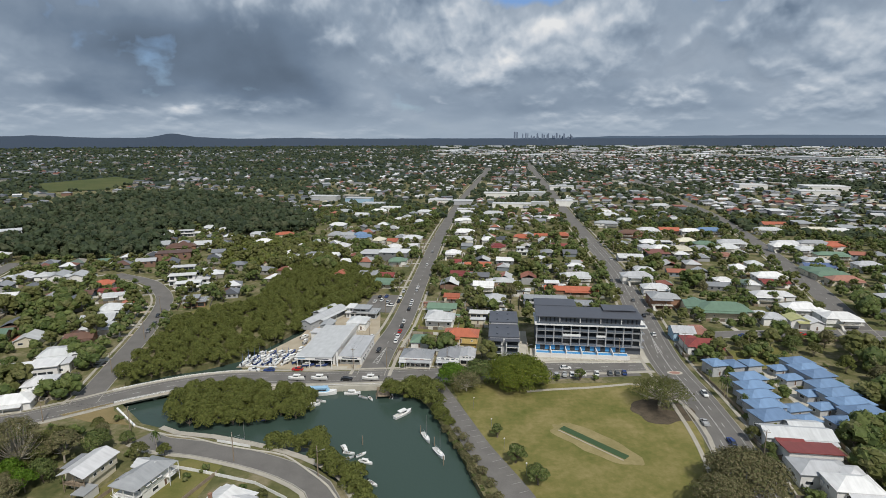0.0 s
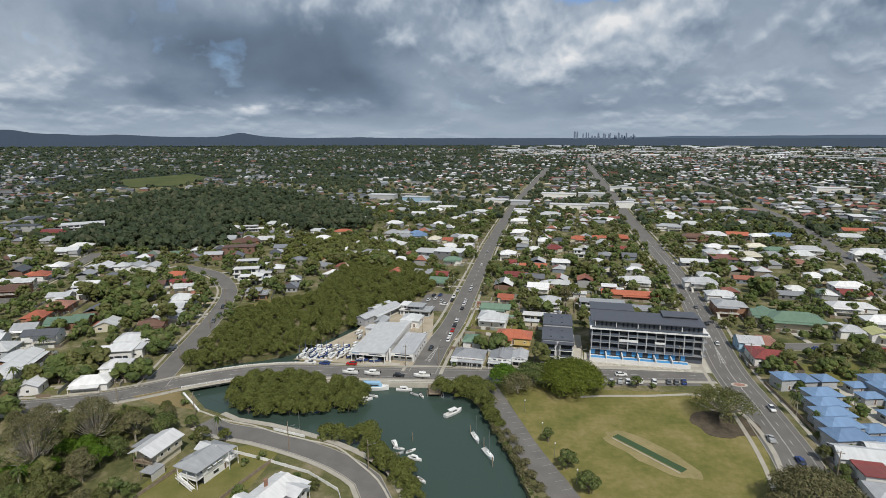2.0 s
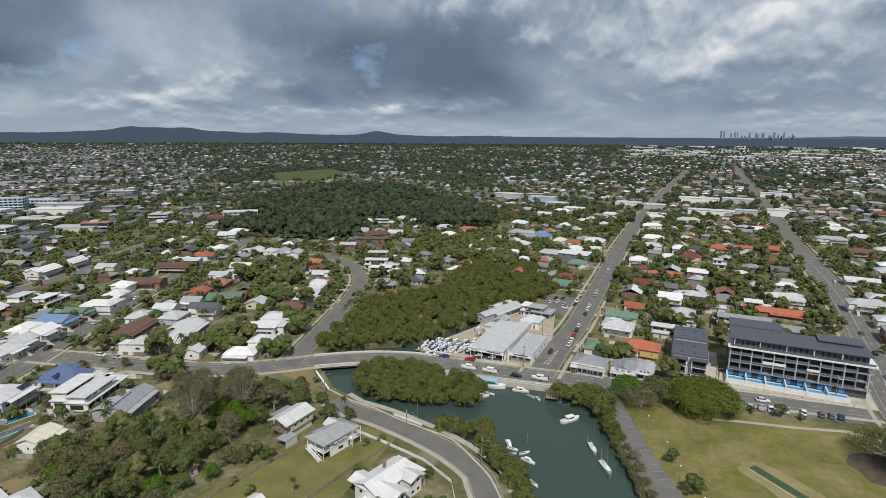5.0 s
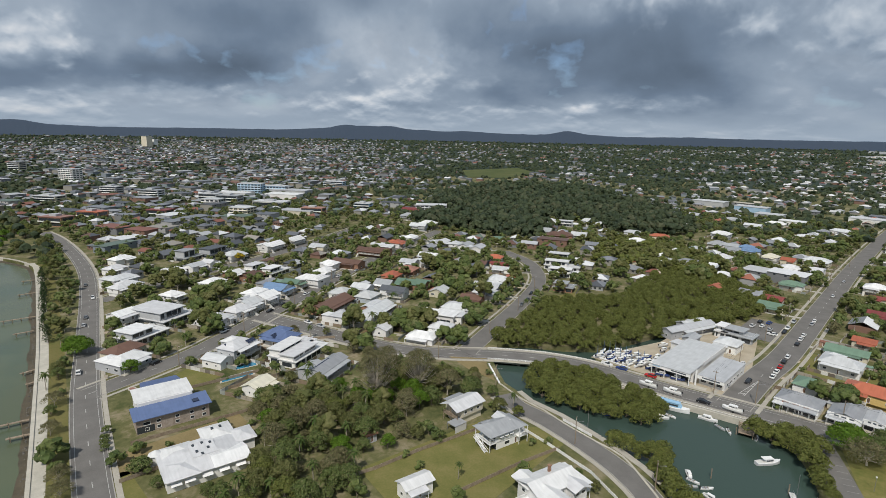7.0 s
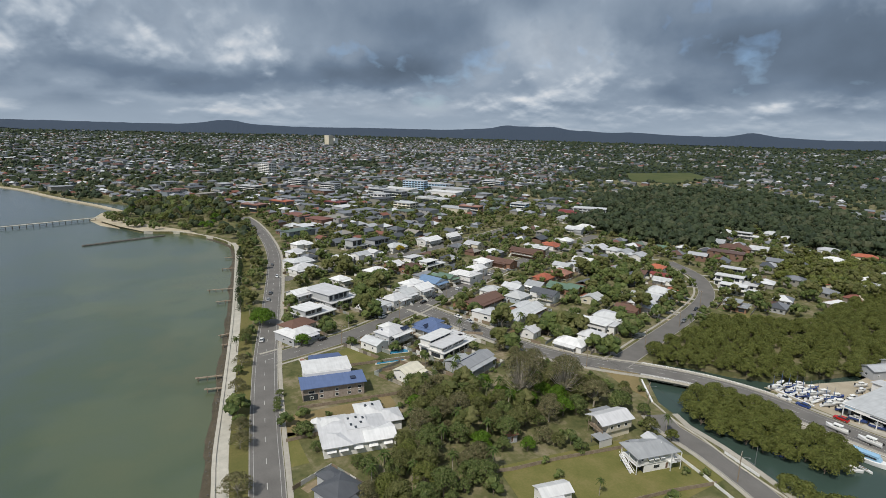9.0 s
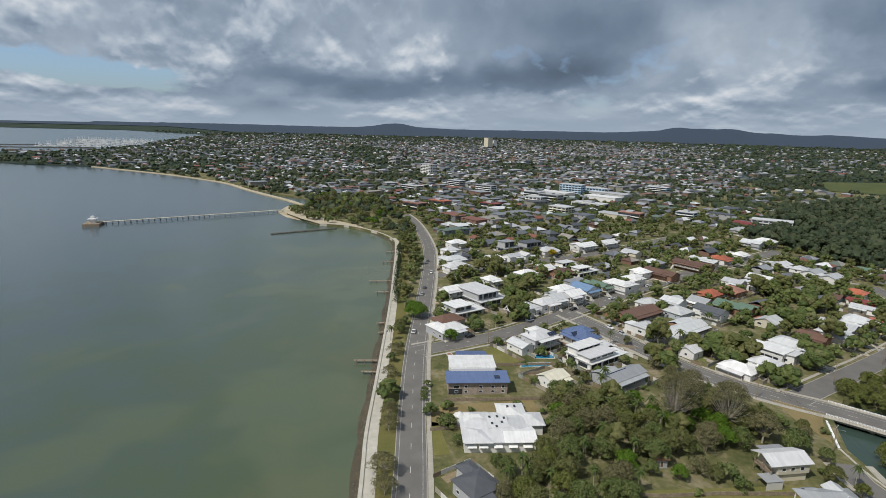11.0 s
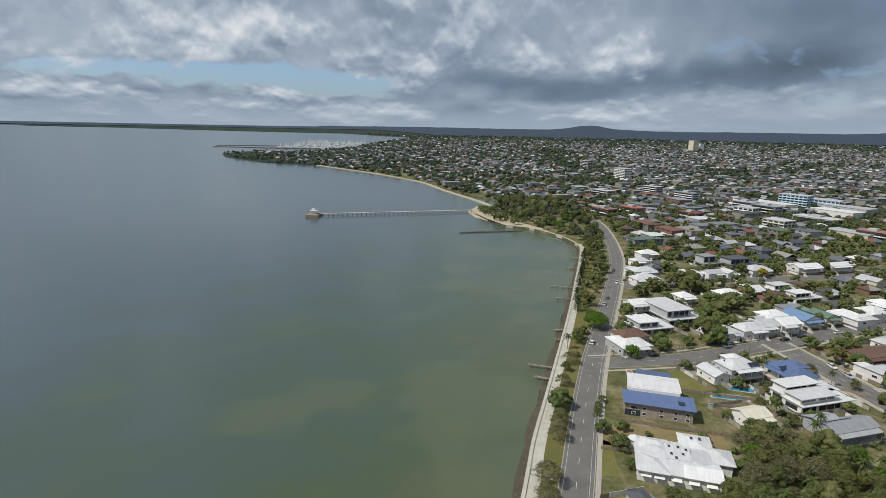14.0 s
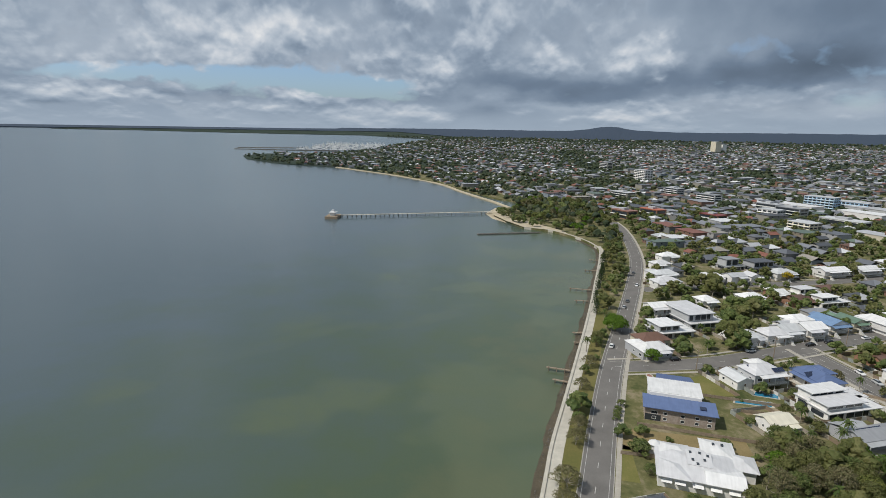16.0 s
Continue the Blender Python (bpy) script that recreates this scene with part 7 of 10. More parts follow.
def creek_houses():
    white = M["white"]
    # the grey house on stilts, its two-storey veranda at one end and a stair along it
    root = thing("house", "grey two-storey house with a hip roof and white verandas", "house", "creek houses", at=pose(-71.9, 143.8, 0, 0, 0, 73))
    part("lower_wall", Shape().box(-3.8, -3.4, 0, 6.2, 3.4, 2.7), M["wall_white"], root)
    part("upper_wall", Shape().box(-4.0, -3.6, 2.7, 6.4, 3.6, 5.6), M["wall_white"], root)
    part("veranda_floor", Shape().box(-6.6, -3.7, 2.55, -4.0, 3.7, 2.8).box(4.2, -4.9, 2.55, 8.0, -3.6, 2.8).box(6.4, -4.9, 2.55, 8.0, 3.7, 2.8), white, root)
    r, _ = roof_shape(14.2, 8.2, 5.65, "hip", 0.46, 0.5)
    part("roof", moved(r, 0.5, 0.0), M["roof_grey"], root)
    r, _ = roof_shape(4.6, 6.0, 6.1, "gable", 0.5, 0.3)
    part("gable_roof", moved(r, 3.6, 2.0), M["roof_pale"], root)
    r, _ = roof_shape(3.0, 2.4, 6.2, "gable", 0.5, 0.2)
    part("dormer_roof", moved(r, -3.4, 2.8), M["roof_grey"], root)
    for x, y in ((-6.5, -3.6), (-6.5, 0), (-6.5, 3.6), (7.9, -4.8), (7.9, -0.6), (7.9, 3.6), (4.4, -4.8)):
        part("post", Shape().box(x - 0.08, y - 0.08, 0, x + 0.08, y + 0.08, 5.65), white, root)
    rails(root, -6.5, -3.6, -6.5, 2.4, 2.8, white)
    rails(root, -6.5, -3.6, -4.0, -3.6, 2.8, white)
    rails(root, 4.4, -4.8, 7.9, -4.8, 2.8, white)
    rails(root, 7.9, -4.8, 7.9, 3.6, 2.8, white)
    stair = Shape()
    for k in range(14):
        stair.box(-7.8, 2.6 - 0.42 * k, 2.7 - 0.2 * (k + 1), -6.7, 3.04 - 0.42 * k, 2.78 - 0.2 * (k + 1))
    part("stair", stair, white, root)
    for x in (-7.85, -6.7):
        v = [(x, 3.0, 2.6), (x, -3.0, -0.1), (x, -3.0, 0.2), (x, 3.0, 2.9)]
        part("stringer", Shape().add(v + [(a + 0.07, b, c) for a, b, c in v], [(0, 1, 2, 3), (7, 6, 5, 4), (0, 4, 5, 1), (2, 6, 7, 3), (1, 5, 6, 2), (3, 7, 4, 0)]), white, root)
        v = [(x, 3.0, 3.65), (x, -3.0, 0.95), (x, -3.0, 1.07), (x, 3.0, 3.77)]
        part("handrail", Shape().add(v + [(a + 0.07, b, c) for a, b, c in v], [(0, 1, 2, 3), (7, 6, 5, 4), (0, 4, 5, 1), (2, 6, 7, 3), (1, 5, 6, 2), (3, 7, 4, 0)]), white, root)
    for y in (-2.2, 0.6):
        part("window", WINDOW[2.2], None, root, at=pose(-4.0, y, 3.4, 0, 0, 270))
        part("garage_door", Shape().box(-3.87, y - 1.1, 0.1, -3.78, y + 1.1, 2.3), M["glass"], root)
    for x in (-2.2, -0.2, 1.8):
        part("window", WINDOW[1.3], None, root, at=pose(x, -3.6, 3.5))
        part("awning", Shape().slab([(x - 0.8, -4.3, 4.4), (x + 0.8, -4.3, 4.4), (x + 0.8, -3.6, 4.8), (x - 0.8, -3.6, 4.8)], 0.06), white, root)
    part("window", WINDOW[2.2], None, root, at=pose(0.6, -3.4, 0.8))
    part("door", DOOR, None, root, at=pose(4.2, -3.4, 0.1))

    # the white house with several gables, a deck with white lattice rails and a chimney
    root = thing("house", "white two-storey house with crossed gable roofs and a deck", "house", "creek houses", at=pose(-46.3, 129.2, 0, 0, 0, 70))
    part("wall", Shape().box(-7.2, -3.8, 0, 7.6, 4.4, 5.4).box(-6.4, -8.2, 0, -0.6, -3.8, 5.2).box(2.6, -6.4, 0, 7.6, -3.8, 5.2), M["wall_white"], root)
    for x, y, w, d, z in ((0.2, 0.3, 14.8, 8.2, 5.45), (-3.5, -4.6, 5.8, 8.6, 5.35), (5.1, -3.4, 5.0, 7.4, 5.38), (-4.6, 3.4, 5.0, 6.0, 5.3)):
        r, _ = roof_shape(w, d, z, "gable", 0.36, 0.55)
        part("roof", moved(r, x, y), M["roof_white"], root)
    part("chimney", Shape().box(1.2, 1.6, 5.5, 1.9, 2.3, 8.3).box(1.1, 1.5, 8.3, 2.0, 2.4, 8.5), M["wall_brick"], root, "brick chimney")
    part("deck", Shape().box(-11.4, -4.6, 2.7, -7.2, 0.6, 2.95), white, root)
    for x, y in ((-11.2, -4.4), (-11.2, 0.4), (-8.0, -4.4)):
        part("post", Shape().box(x - 0.1, y - 0.1, 0, x + 0.1, y + 0.1, 3.95), white, root)
    for a in ((-11.3, -4.5, -11.3, 0.5), (-11.3, -4.5, -7.2, -4.5), (-11.3, 0.5, -7.2, 0.5)):
        rails(root, *a, 2.95, white)
    part("veranda_floor", Shape().box(7.6, -5.8, 2.6, 9.6, 4.2, 2.85), white, root)
    part("veranda_roof", Shape().slab([(7.4, -6.2, 5.5), (10.0, -6.2, 5.1), (10.0, 4.6, 5.1), (7.4, 4.6, 5.5)], 0.14), M["roof_white"], root)
    rails(root, 9.5, -5.7, 9.5, 4.1, 2.85, white)
    for y in (-5.7, -0.8, 4.1):
        part("post", Shape().box(9.42, y - 0.08, 0, 9.58, y + 0.08, 5.15), white, root)
    for x in (-5.2, -2.0, 4.0, 6.2):
        off = 8.2 if x < 0 else 6.4
        part("window", WINDOW[1.3], None, root, at=pose(x, -off, 3.4))
        part("window", WINDOW[1.3], None, root, at=pose(x, -off, 0.8))
    for y in (-6.0, 2.0):
        part("window", WINDOW[1.3], None, root, at=pose(-6.4 if y < -3.8 else -7.2, y, 3.4, 0, 0, 270))
    for x in (0.4, 1.5):
        part("window", WINDOW[0.8], None, root, at=pose(x, -3.8, 3.4))

    # the tall cream house under a long gable, a carport before it
    root = thing("house", "tall cream house with a white gable roof and carport", "house", "creek houses", at=pose(-89.6, 148.7, 0, 0, 0, 80))
    part("lower_wall", Shape().box(-3.8, -3.0, 0, 5.6, 3.4, 2.6), M["wall_cream"], root)
    s = Shape()
    ring = [(-3.6, 2.6), (3.8, 2.6), (3.8, 5.7), (0.1, 7.15), (-3.6, 5.7)]
    v = [(x, y, z) for x in (-4.2, 5.8) for y, z in ring]
    part("upper_wall", s.add(v, [(4, 3, 2, 1, 0), (5, 6, 7, 8, 9)] + [(q, (q + 1) % 5, 5 + (q + 1) % 5, 5 + q) for q in range(5)]), M["wall_cream"], root)
    r, _ = roof_shape(12.6, 7.6, 5.75, "gable", 0.38, 0.5)
    part("roof", moved(r, -0.2, 0.1), M["roof_white"], root)
    r, _ = roof_shape(7.0, 3.4, 5.4, "skillion", 0.12, 0.3)
    part("back_roof", moved(r, 0.5, 4.8), M["roof_grey"], root)
    part("back_wall", Shape().box(-2.6, 3.8, 0, 3.6, 6.2, 5.2), M["wall_cream"], root)
    part("veranda_floor", Shape().box(-6.0, -3.4, 2.4, -4.2, 3.6, 2.65), M["timber"], root)
    for y in (-3.3, 0.1, 3.5):
        part("post", Shape().box(-5.98, y - 0.08, 0, -5.82, y + 0.08, 5.75), M["timber"], root)
    rails(root, -5.9, -3.3, -5.9, 3.5, 2.65, M["timber"])
    part("carport_roof", Shape().box(-9.6, -6.4, 2.5, -4.4, -2.2, 2.66), M["roof_grey"], root, "flat grey carport roof")
    for x, y in ((-9.4, -6.2), (-4.6, -6.2), (-9.4, -2.4)):
        part("carport_post", Shape().box(x - 0.06, y - 0.06, 0, x + 0.06, y + 0.06, 2.5), M["rail"], root)
    part("carport_wall", Shape().box(-9.5, -6.3, 0, -4.5, -6.2, 2.3), M["timber_paint"], root)
    for x in (-2.4, 0.4, 3.4):
        part("window", WINDOW[1.3], None, root, at=pose(x, -3.6, 3.6))
    part("window", WINDOW[2.2], None, root, at=pose(-4.2, 0.0, 3.5, 0, 0, 270))
    for x, y, r in ((-71.9, 143.8, 7), (-70, 150, 5), (-46.3, 129.2, 8), (-44, 136, 6), (-48, 120, 6), (-89.6, 148.7, 7), (-91, 140, 5)):
        stand(x, y, r)


creek_houses()


# ---- solar panels, pools, sheds ----
def solar(x, y, z, rot, tilt, cols, rows):
    a = thing("solar_panels", "dark glass solar panels on a house roof", "solar panel", "solar panels", at=pose(x, y, z, tilt, 0, rot))
    cell = Shape().box(-0.78, -0.48, 0, 0.78, 0.48, 0.06).mesh("panel", M["solar"])
    for i in range(cols):
        for j in range(rows):
            part("panel", cell, None, a, at=pose((i - (cols - 1) / 2) * 1.65, (j - (rows - 1) / 2) * 1.04, 0.05))


solar(-152.2, 138.9, 4.9, 107, 20, 6, 2)
solar(-194.5, 123.6, 6.9, 107, 24, 4, 2)
solar(-191.5, 131.0, 7.0, 107, 24, 3, 2)
solar(-192.6, 145.4, 5.6, 107, 24, 5, 2)
for pts in ([(-176.3, 108.6), (-174, 120.6), (-177.3, 122), (-179.5, 110.5)], [(-182.8, 118.5), (-180.7, 126.4), (-184, 128), (-185.7, 120.5)], [(-284, 152), (-281, 159), (-285, 160), (-288, 153)]):
    pl = thing("swimming_pool", "turquoise garden swimming pool with pale paving", "swimming pool", "garden pools")
    cx, cy = sum(p[0] for p in pts) / 4, sum(p[1] for p in pts) / 4
    part("coping", Shape().slab([(cx + (x - cx) * 1.25, cy + (y - cy) * 1.12, 0.14) for x, y in pts], 0.12), M["concrete"], pl)
    part("basin", Shape().slab([(x, y, 0.17) for x, y in pts], 0.05), M["pool"], pl)


def shopfront(root, w, d, panes, sign, awning=2.0):
    """A glazed front, an awning on posts and a sign board for a small shop."""
    part("fascia", Shape().box(-w / 2 - 0.3, -d / 2 - 0.45, 2.9, w / 2 + 0.3, -d / 2 - 0.25, 4.2), M["white"], root, "white sign board")
    part("awning", Shape().slab([(-w / 2 - 0.4, -d / 2 - 0.3 - awning, 2.75), (w / 2 + 0.4, -d / 2 - 0.3 - awning, 2.75), (w / 2 + 0.4, -d / 2 - 0.2, 2.9), (-w / 2 - 0.4, -d / 2 - 0.2, 2.9)], 0.14), M["roof_pale"], root)
    step = w / panes
    for k in range(panes):
        x = -w / 2 + k * step
        pane = part("shop_window", Shape().box(x + 0.15, -d / 2 - 0.1, 0.4, x + step - 0.15, -d / 2 + 0.02, 2.6), M["white"], root)
        part("pane", Shape().box(x + 0.27, -d / 2 - 0.14, 0.52, x + step - 0.27, -d / 2 - 0.09, 2.48), M["glass"], pane)
        part("post", Shape().box(x + 0.1, -d / 2 - awning - 0.2, 0, x + 0.2, -d / 2 - awning - 0.1, 2.62), M["white"], root)
    for k in range(3):
        part("sign_bar", Shape().box(-w * 0.32 + k * w * 0.24, -d / 2 - 0.5, 3.3, -w * 0.32 + k * w * 0.24 + w * 0.15, -d / 2 - 0.44, 3.8), M[sign], root)


shopfront(shop_one, 13.3, 11.0, 6, "rust")
shopfront(shop_two, 9.2, 10.0, 4, "slate", 2.6)
shopfront(shop_three, 5.9, 10.0, 2, "slate", 1.2)


# ---- vehicles and boats ----
PAINTS = {"white": (0.72, 0.72, 0.71), "silver": (0.42, 0.43, 0.44), "black": (0.02, 0.02, 0.022), "red": (0.42, 0.02, 0.018), "blue": (0.03, 0.06, 0.20), "grey": (0.14, 0.145, 0.15)}
for key, c in PAINTS.items():
    M["car_" + key] = plain(key + "_car_paint", c, rough=0.25, spec=0.6, grain=0.04)
M["tyre"] = plain("tyre_rubber", (0.02, 0.02, 0.02), rough=0.9)
M["lamp"] = plain("headlamp_glass", (0.7, 0.7, 0.68), rough=0.1)
M["rim"] = plain("silver_wheel_rim", (0.45, 0.46, 0.47), rough=0.35, metal=0.7)
RIM = Shape().tube((0, -0.115, 0), (0, 0.115, 0), 0.2, 0.2, 10).mesh("rim", M["rim"])
WHEEL = Shape().tube((0, -0.1, 0), (0, 0.1, 0), 0.33, 0.33, 12).mesh("wheel", M["tyre"])
LAMP = Shape().box(-0.04, -0.2, -0.07, 0.05, 0.2, 0.07).mesh("headlight", M["lamp"])


def loft(sections):
    """A closed body through rings of the same number of points."""
    s, n = Shape(), len(sections[0])
    v = [p for r in sections for p in r]
    f = [(k * n + j, k * n + (j + 1) % n, (k + 1) * n + (j + 1) % n, (k + 1) * n + j) for k in range(len(sections) - 1) for j in range(n)]
    f += [tuple(range(n))[::-1], tuple(range((len(sections) - 1) * n, len(sections) * n))]
    return s.add(v, f)


def car_ring(x, w, z0, z1, tuck=0.08):
    return [(x, -w + tuck, z0), (x, w - tuck, z0), (x, w, (z0 + z1) / 2), (x, w - tuck, z1), (x, -w + tuck, z1), (x, -w, (z0 + z1) / 2)]


BODY = loft([car_ring(-2.25, 0.78, 0.35, 0.80), car_ring(-2.1, 0.88, 0.25, 0.92), car_ring(-0.9, 0.90, 0.22, 0.95), car_ring(1.0, 0.90, 0.22, 0.93), car_ring(2.0, 0.86, 0.25, 0.82), car_ring(2.25, 0.74, 0.35, 0.70)])
CABIN = loft([car_ring(-2.0, 0.72, 0.90, 0.95), car_ring(-1.45, 0.72, 0.90, 1.42, 0.14), car_ring(0.15, 0.74, 0.90, 1.46, 0.14), car_ring(1.05, 0.74, 0.88, 0.95)])
ROOF = loft([car_ring(-1.4, 0.60, 1.40, 1.46), car_ring(-0.6, 0.62, 1.44, 1.51), car_ring(0.12, 0.60, 1.43, 1.49)])
TRAY = Shape().box(-2.2, -0.84, 0.95, -0.5, -0.76, 1.2).box(-2.2, 0.76, 0.95, -0.5, 0.84, 1.2).box(-2.25, -0.84, 0.95, -2.17, 0.84, 1.2).box(-0.58, -0.84, 0.95, -0.5, 0.84, 1.2)
UTECAB = loft([car_ring(-0.5, 0.74, 0.90, 1.52, 0.12), car_ring(0.35, 0.76, 0.90, 1.56, 0.12), car_ring(1.15, 0.76, 0.88, 0.96)])


def car(x, y, rot, paint="white", ute=False, group="parked cars", size=1.05):
    root = thing("ute" if ute else "car", f"{paint} {'utility truck' if ute else 'car'} parked at the kerb", "car", group, at=pose(x, y, rise(x, y) + 0.11, 0, 0, rot) @ Matrix.Scale(size, 4))
    part("body", BODY, M["car_" + paint], root)
    part("cabin", UTECAB if ute else CABIN, M["glass"], root)
    if ute:
        part("tray", TRAY, M["car_" + paint], root)
        part("roof", Shape().box(-0.45, -0.6, 1.5, 0.4, 0.6, 1.6), M["car_" + paint], root)
    else:
        part("roof", ROOF, M["car_" + paint], root)
    for wx in (-1.4, 1.4):
        for wy in (-0.82, 0.82):
            part("rim", RIM, None, part("wheel", WHEEL, None, root, at=pose(wx, wy, 0.31)))
    for wy in (-0.6, 0.6):
        part("headlight", LAMP, None, root, at=pose(2.2, wy, 0.62))
    return root


def cars():
    for x, y, rot, paint, ute in ((-68.9, 224.2, 0, "white", True), (-62.4, 224.0, 180, "blue", False), (-50.6, 224.8, 178, "red", False), (-28, 215.2, 2, "black", False), (63.5, 226, 3, "white", False),
                                  (58.3, 219.2, 78, "silver", False), (61.8, 219.4, 78, "silver", True), (64.9, 219.6, 78, "white", False), (70, 220.2, 78, "white", True), (75.4, 220.6, 78, "white", False), (81.1, 220.9, 78, "grey", False), (84.1, 221.0, 78, "grey", False), (87.1, 221.3, 78, "blue", False)):
        car(x, y, rot, paint, ute, "cars by the oval" if x > 50 else "parked cars")
    rng = random.Random(8)
    for y, paint in zip((258, 264.6, 271.5, 279, 286.5, 308, 316.5, 324, 347.5, 354.5, 420, 470), ("white", "white", "red", "black", "white", "black", "white", "white", "silver", "white", "white", "silver")):
        x = -11.6 + (y - 258) * 0.062
        car(x, y, 86, paint, False, "cars along the shop street")
    for x, y, paint in ((-15.8, 323, "black"), (-15.2, 331, "white"), (-14.2, 345, "silver"), (-24, 263, "white"), (-18.6, 246, "black")):
        car(x, y, 265, paint, False, "cars along the shop street")
    for x, y, rot, paint, ute in ((111.5, 202, 265, "white", False), (101.5, 180.5, 83, "silver", True), (104.5, 168.4, 85, "blue", False), (116.5, 267, 80, "white", False), (122, 296, 80, "black", False), (126, 325, 80, "grey", False), (123.5, 351, 80, "white", False), (127, 372, 80, "grey", False), (147, 440, 82, "white", False), (156, 500, 82, "silver", False)):
        car(x, y, rot, paint, ute, "cars on the hill street")
    for x, y, rot, paint in ((-206, 172.5, 4, "white"), (-197, 173.2, 4, "silver"), (-226, 138, 287, "white"), (-236, 170, 287, "black"), (-240.5, 181, 287, "black"), (-247.5, 203, 107, "white"), (-268, 262, 107, "silver"), (-265, 243, 107, "white"),
                             (-284, 97, 160, "silver"), (-296, 102, 160, "grey"), (-226, 76, 160, "white"), (-362, 124, 160, "grey"), (-330, 117, 340, "white"), (-318, 130, 107, "silver"), (-139.5, 272, 286, "grey"), (-147, 296, 286, "black"), (-142, 283, 286, "grey"), (-213, 100, 107, "black"), (-180, 373, 30, "silver"), (205, 264.5, 0, "grey"), (160, 264.3, 0, "blue"), (172, 264.5, 0, "black"), (190, 266, 0, "red")):
        car(x, y, rot, paint, False, "cars on the side streets")
    # a caravan on a lawn
    van = thing("caravan", "small white caravan parked on a lawn", "caravan", at=pose(-203, 201, 0, 0, 0, 20))
    part("body", loft([car_ring(-2.1, 1.0, 0.6, 2.1, 0.2), car_ring(-1.6, 1.05, 0.5, 2.5, 0.25), car_ring(1.5, 1.05, 0.5, 2.5, 0.25), car_ring(2.1, 1.0, 0.6, 2.0, 0.2)]), M["white"], van)
    for wy in (-0.9, 0.9):
        part("wheel", WHEEL, None, van, at=pose(0, wy, 0.33))
    part("window", WINDOW[1.3], None, van, at=pose(0, -1.02, 1.2))


cars()


def hull(length, beam, depth):
    rings = []
    for t, w, k, lift in ((-0.5, 0.80, 0.9, 0.0), (-0.25, 0.98, 1.0, 0.0), (0.1, 1.0, 1.0, 0.02), (0.32, 0.72, 0.85, 0.10), (0.46, 0.28, 0.5, 0.22), (0.5, 0.05, 0.2, 0.28)):
        x, b = t * length, beam / 2 * w
        rings.append([(x, -b * 0.15, -depth * 0.45 * k), (x, b * 0.15, -depth * 0.45 * k), (x, b * 0.8, 0), (x, b, depth * 0.55 + lift * depth), (x, b * 0.86, depth * 0.58 + lift * depth), (x, -b * 0.86, depth * 0.58 + lift * depth), (x, -b, depth * 0.55 + lift * depth), (x, -b * 0.8, 0)])
    return loft(rings)


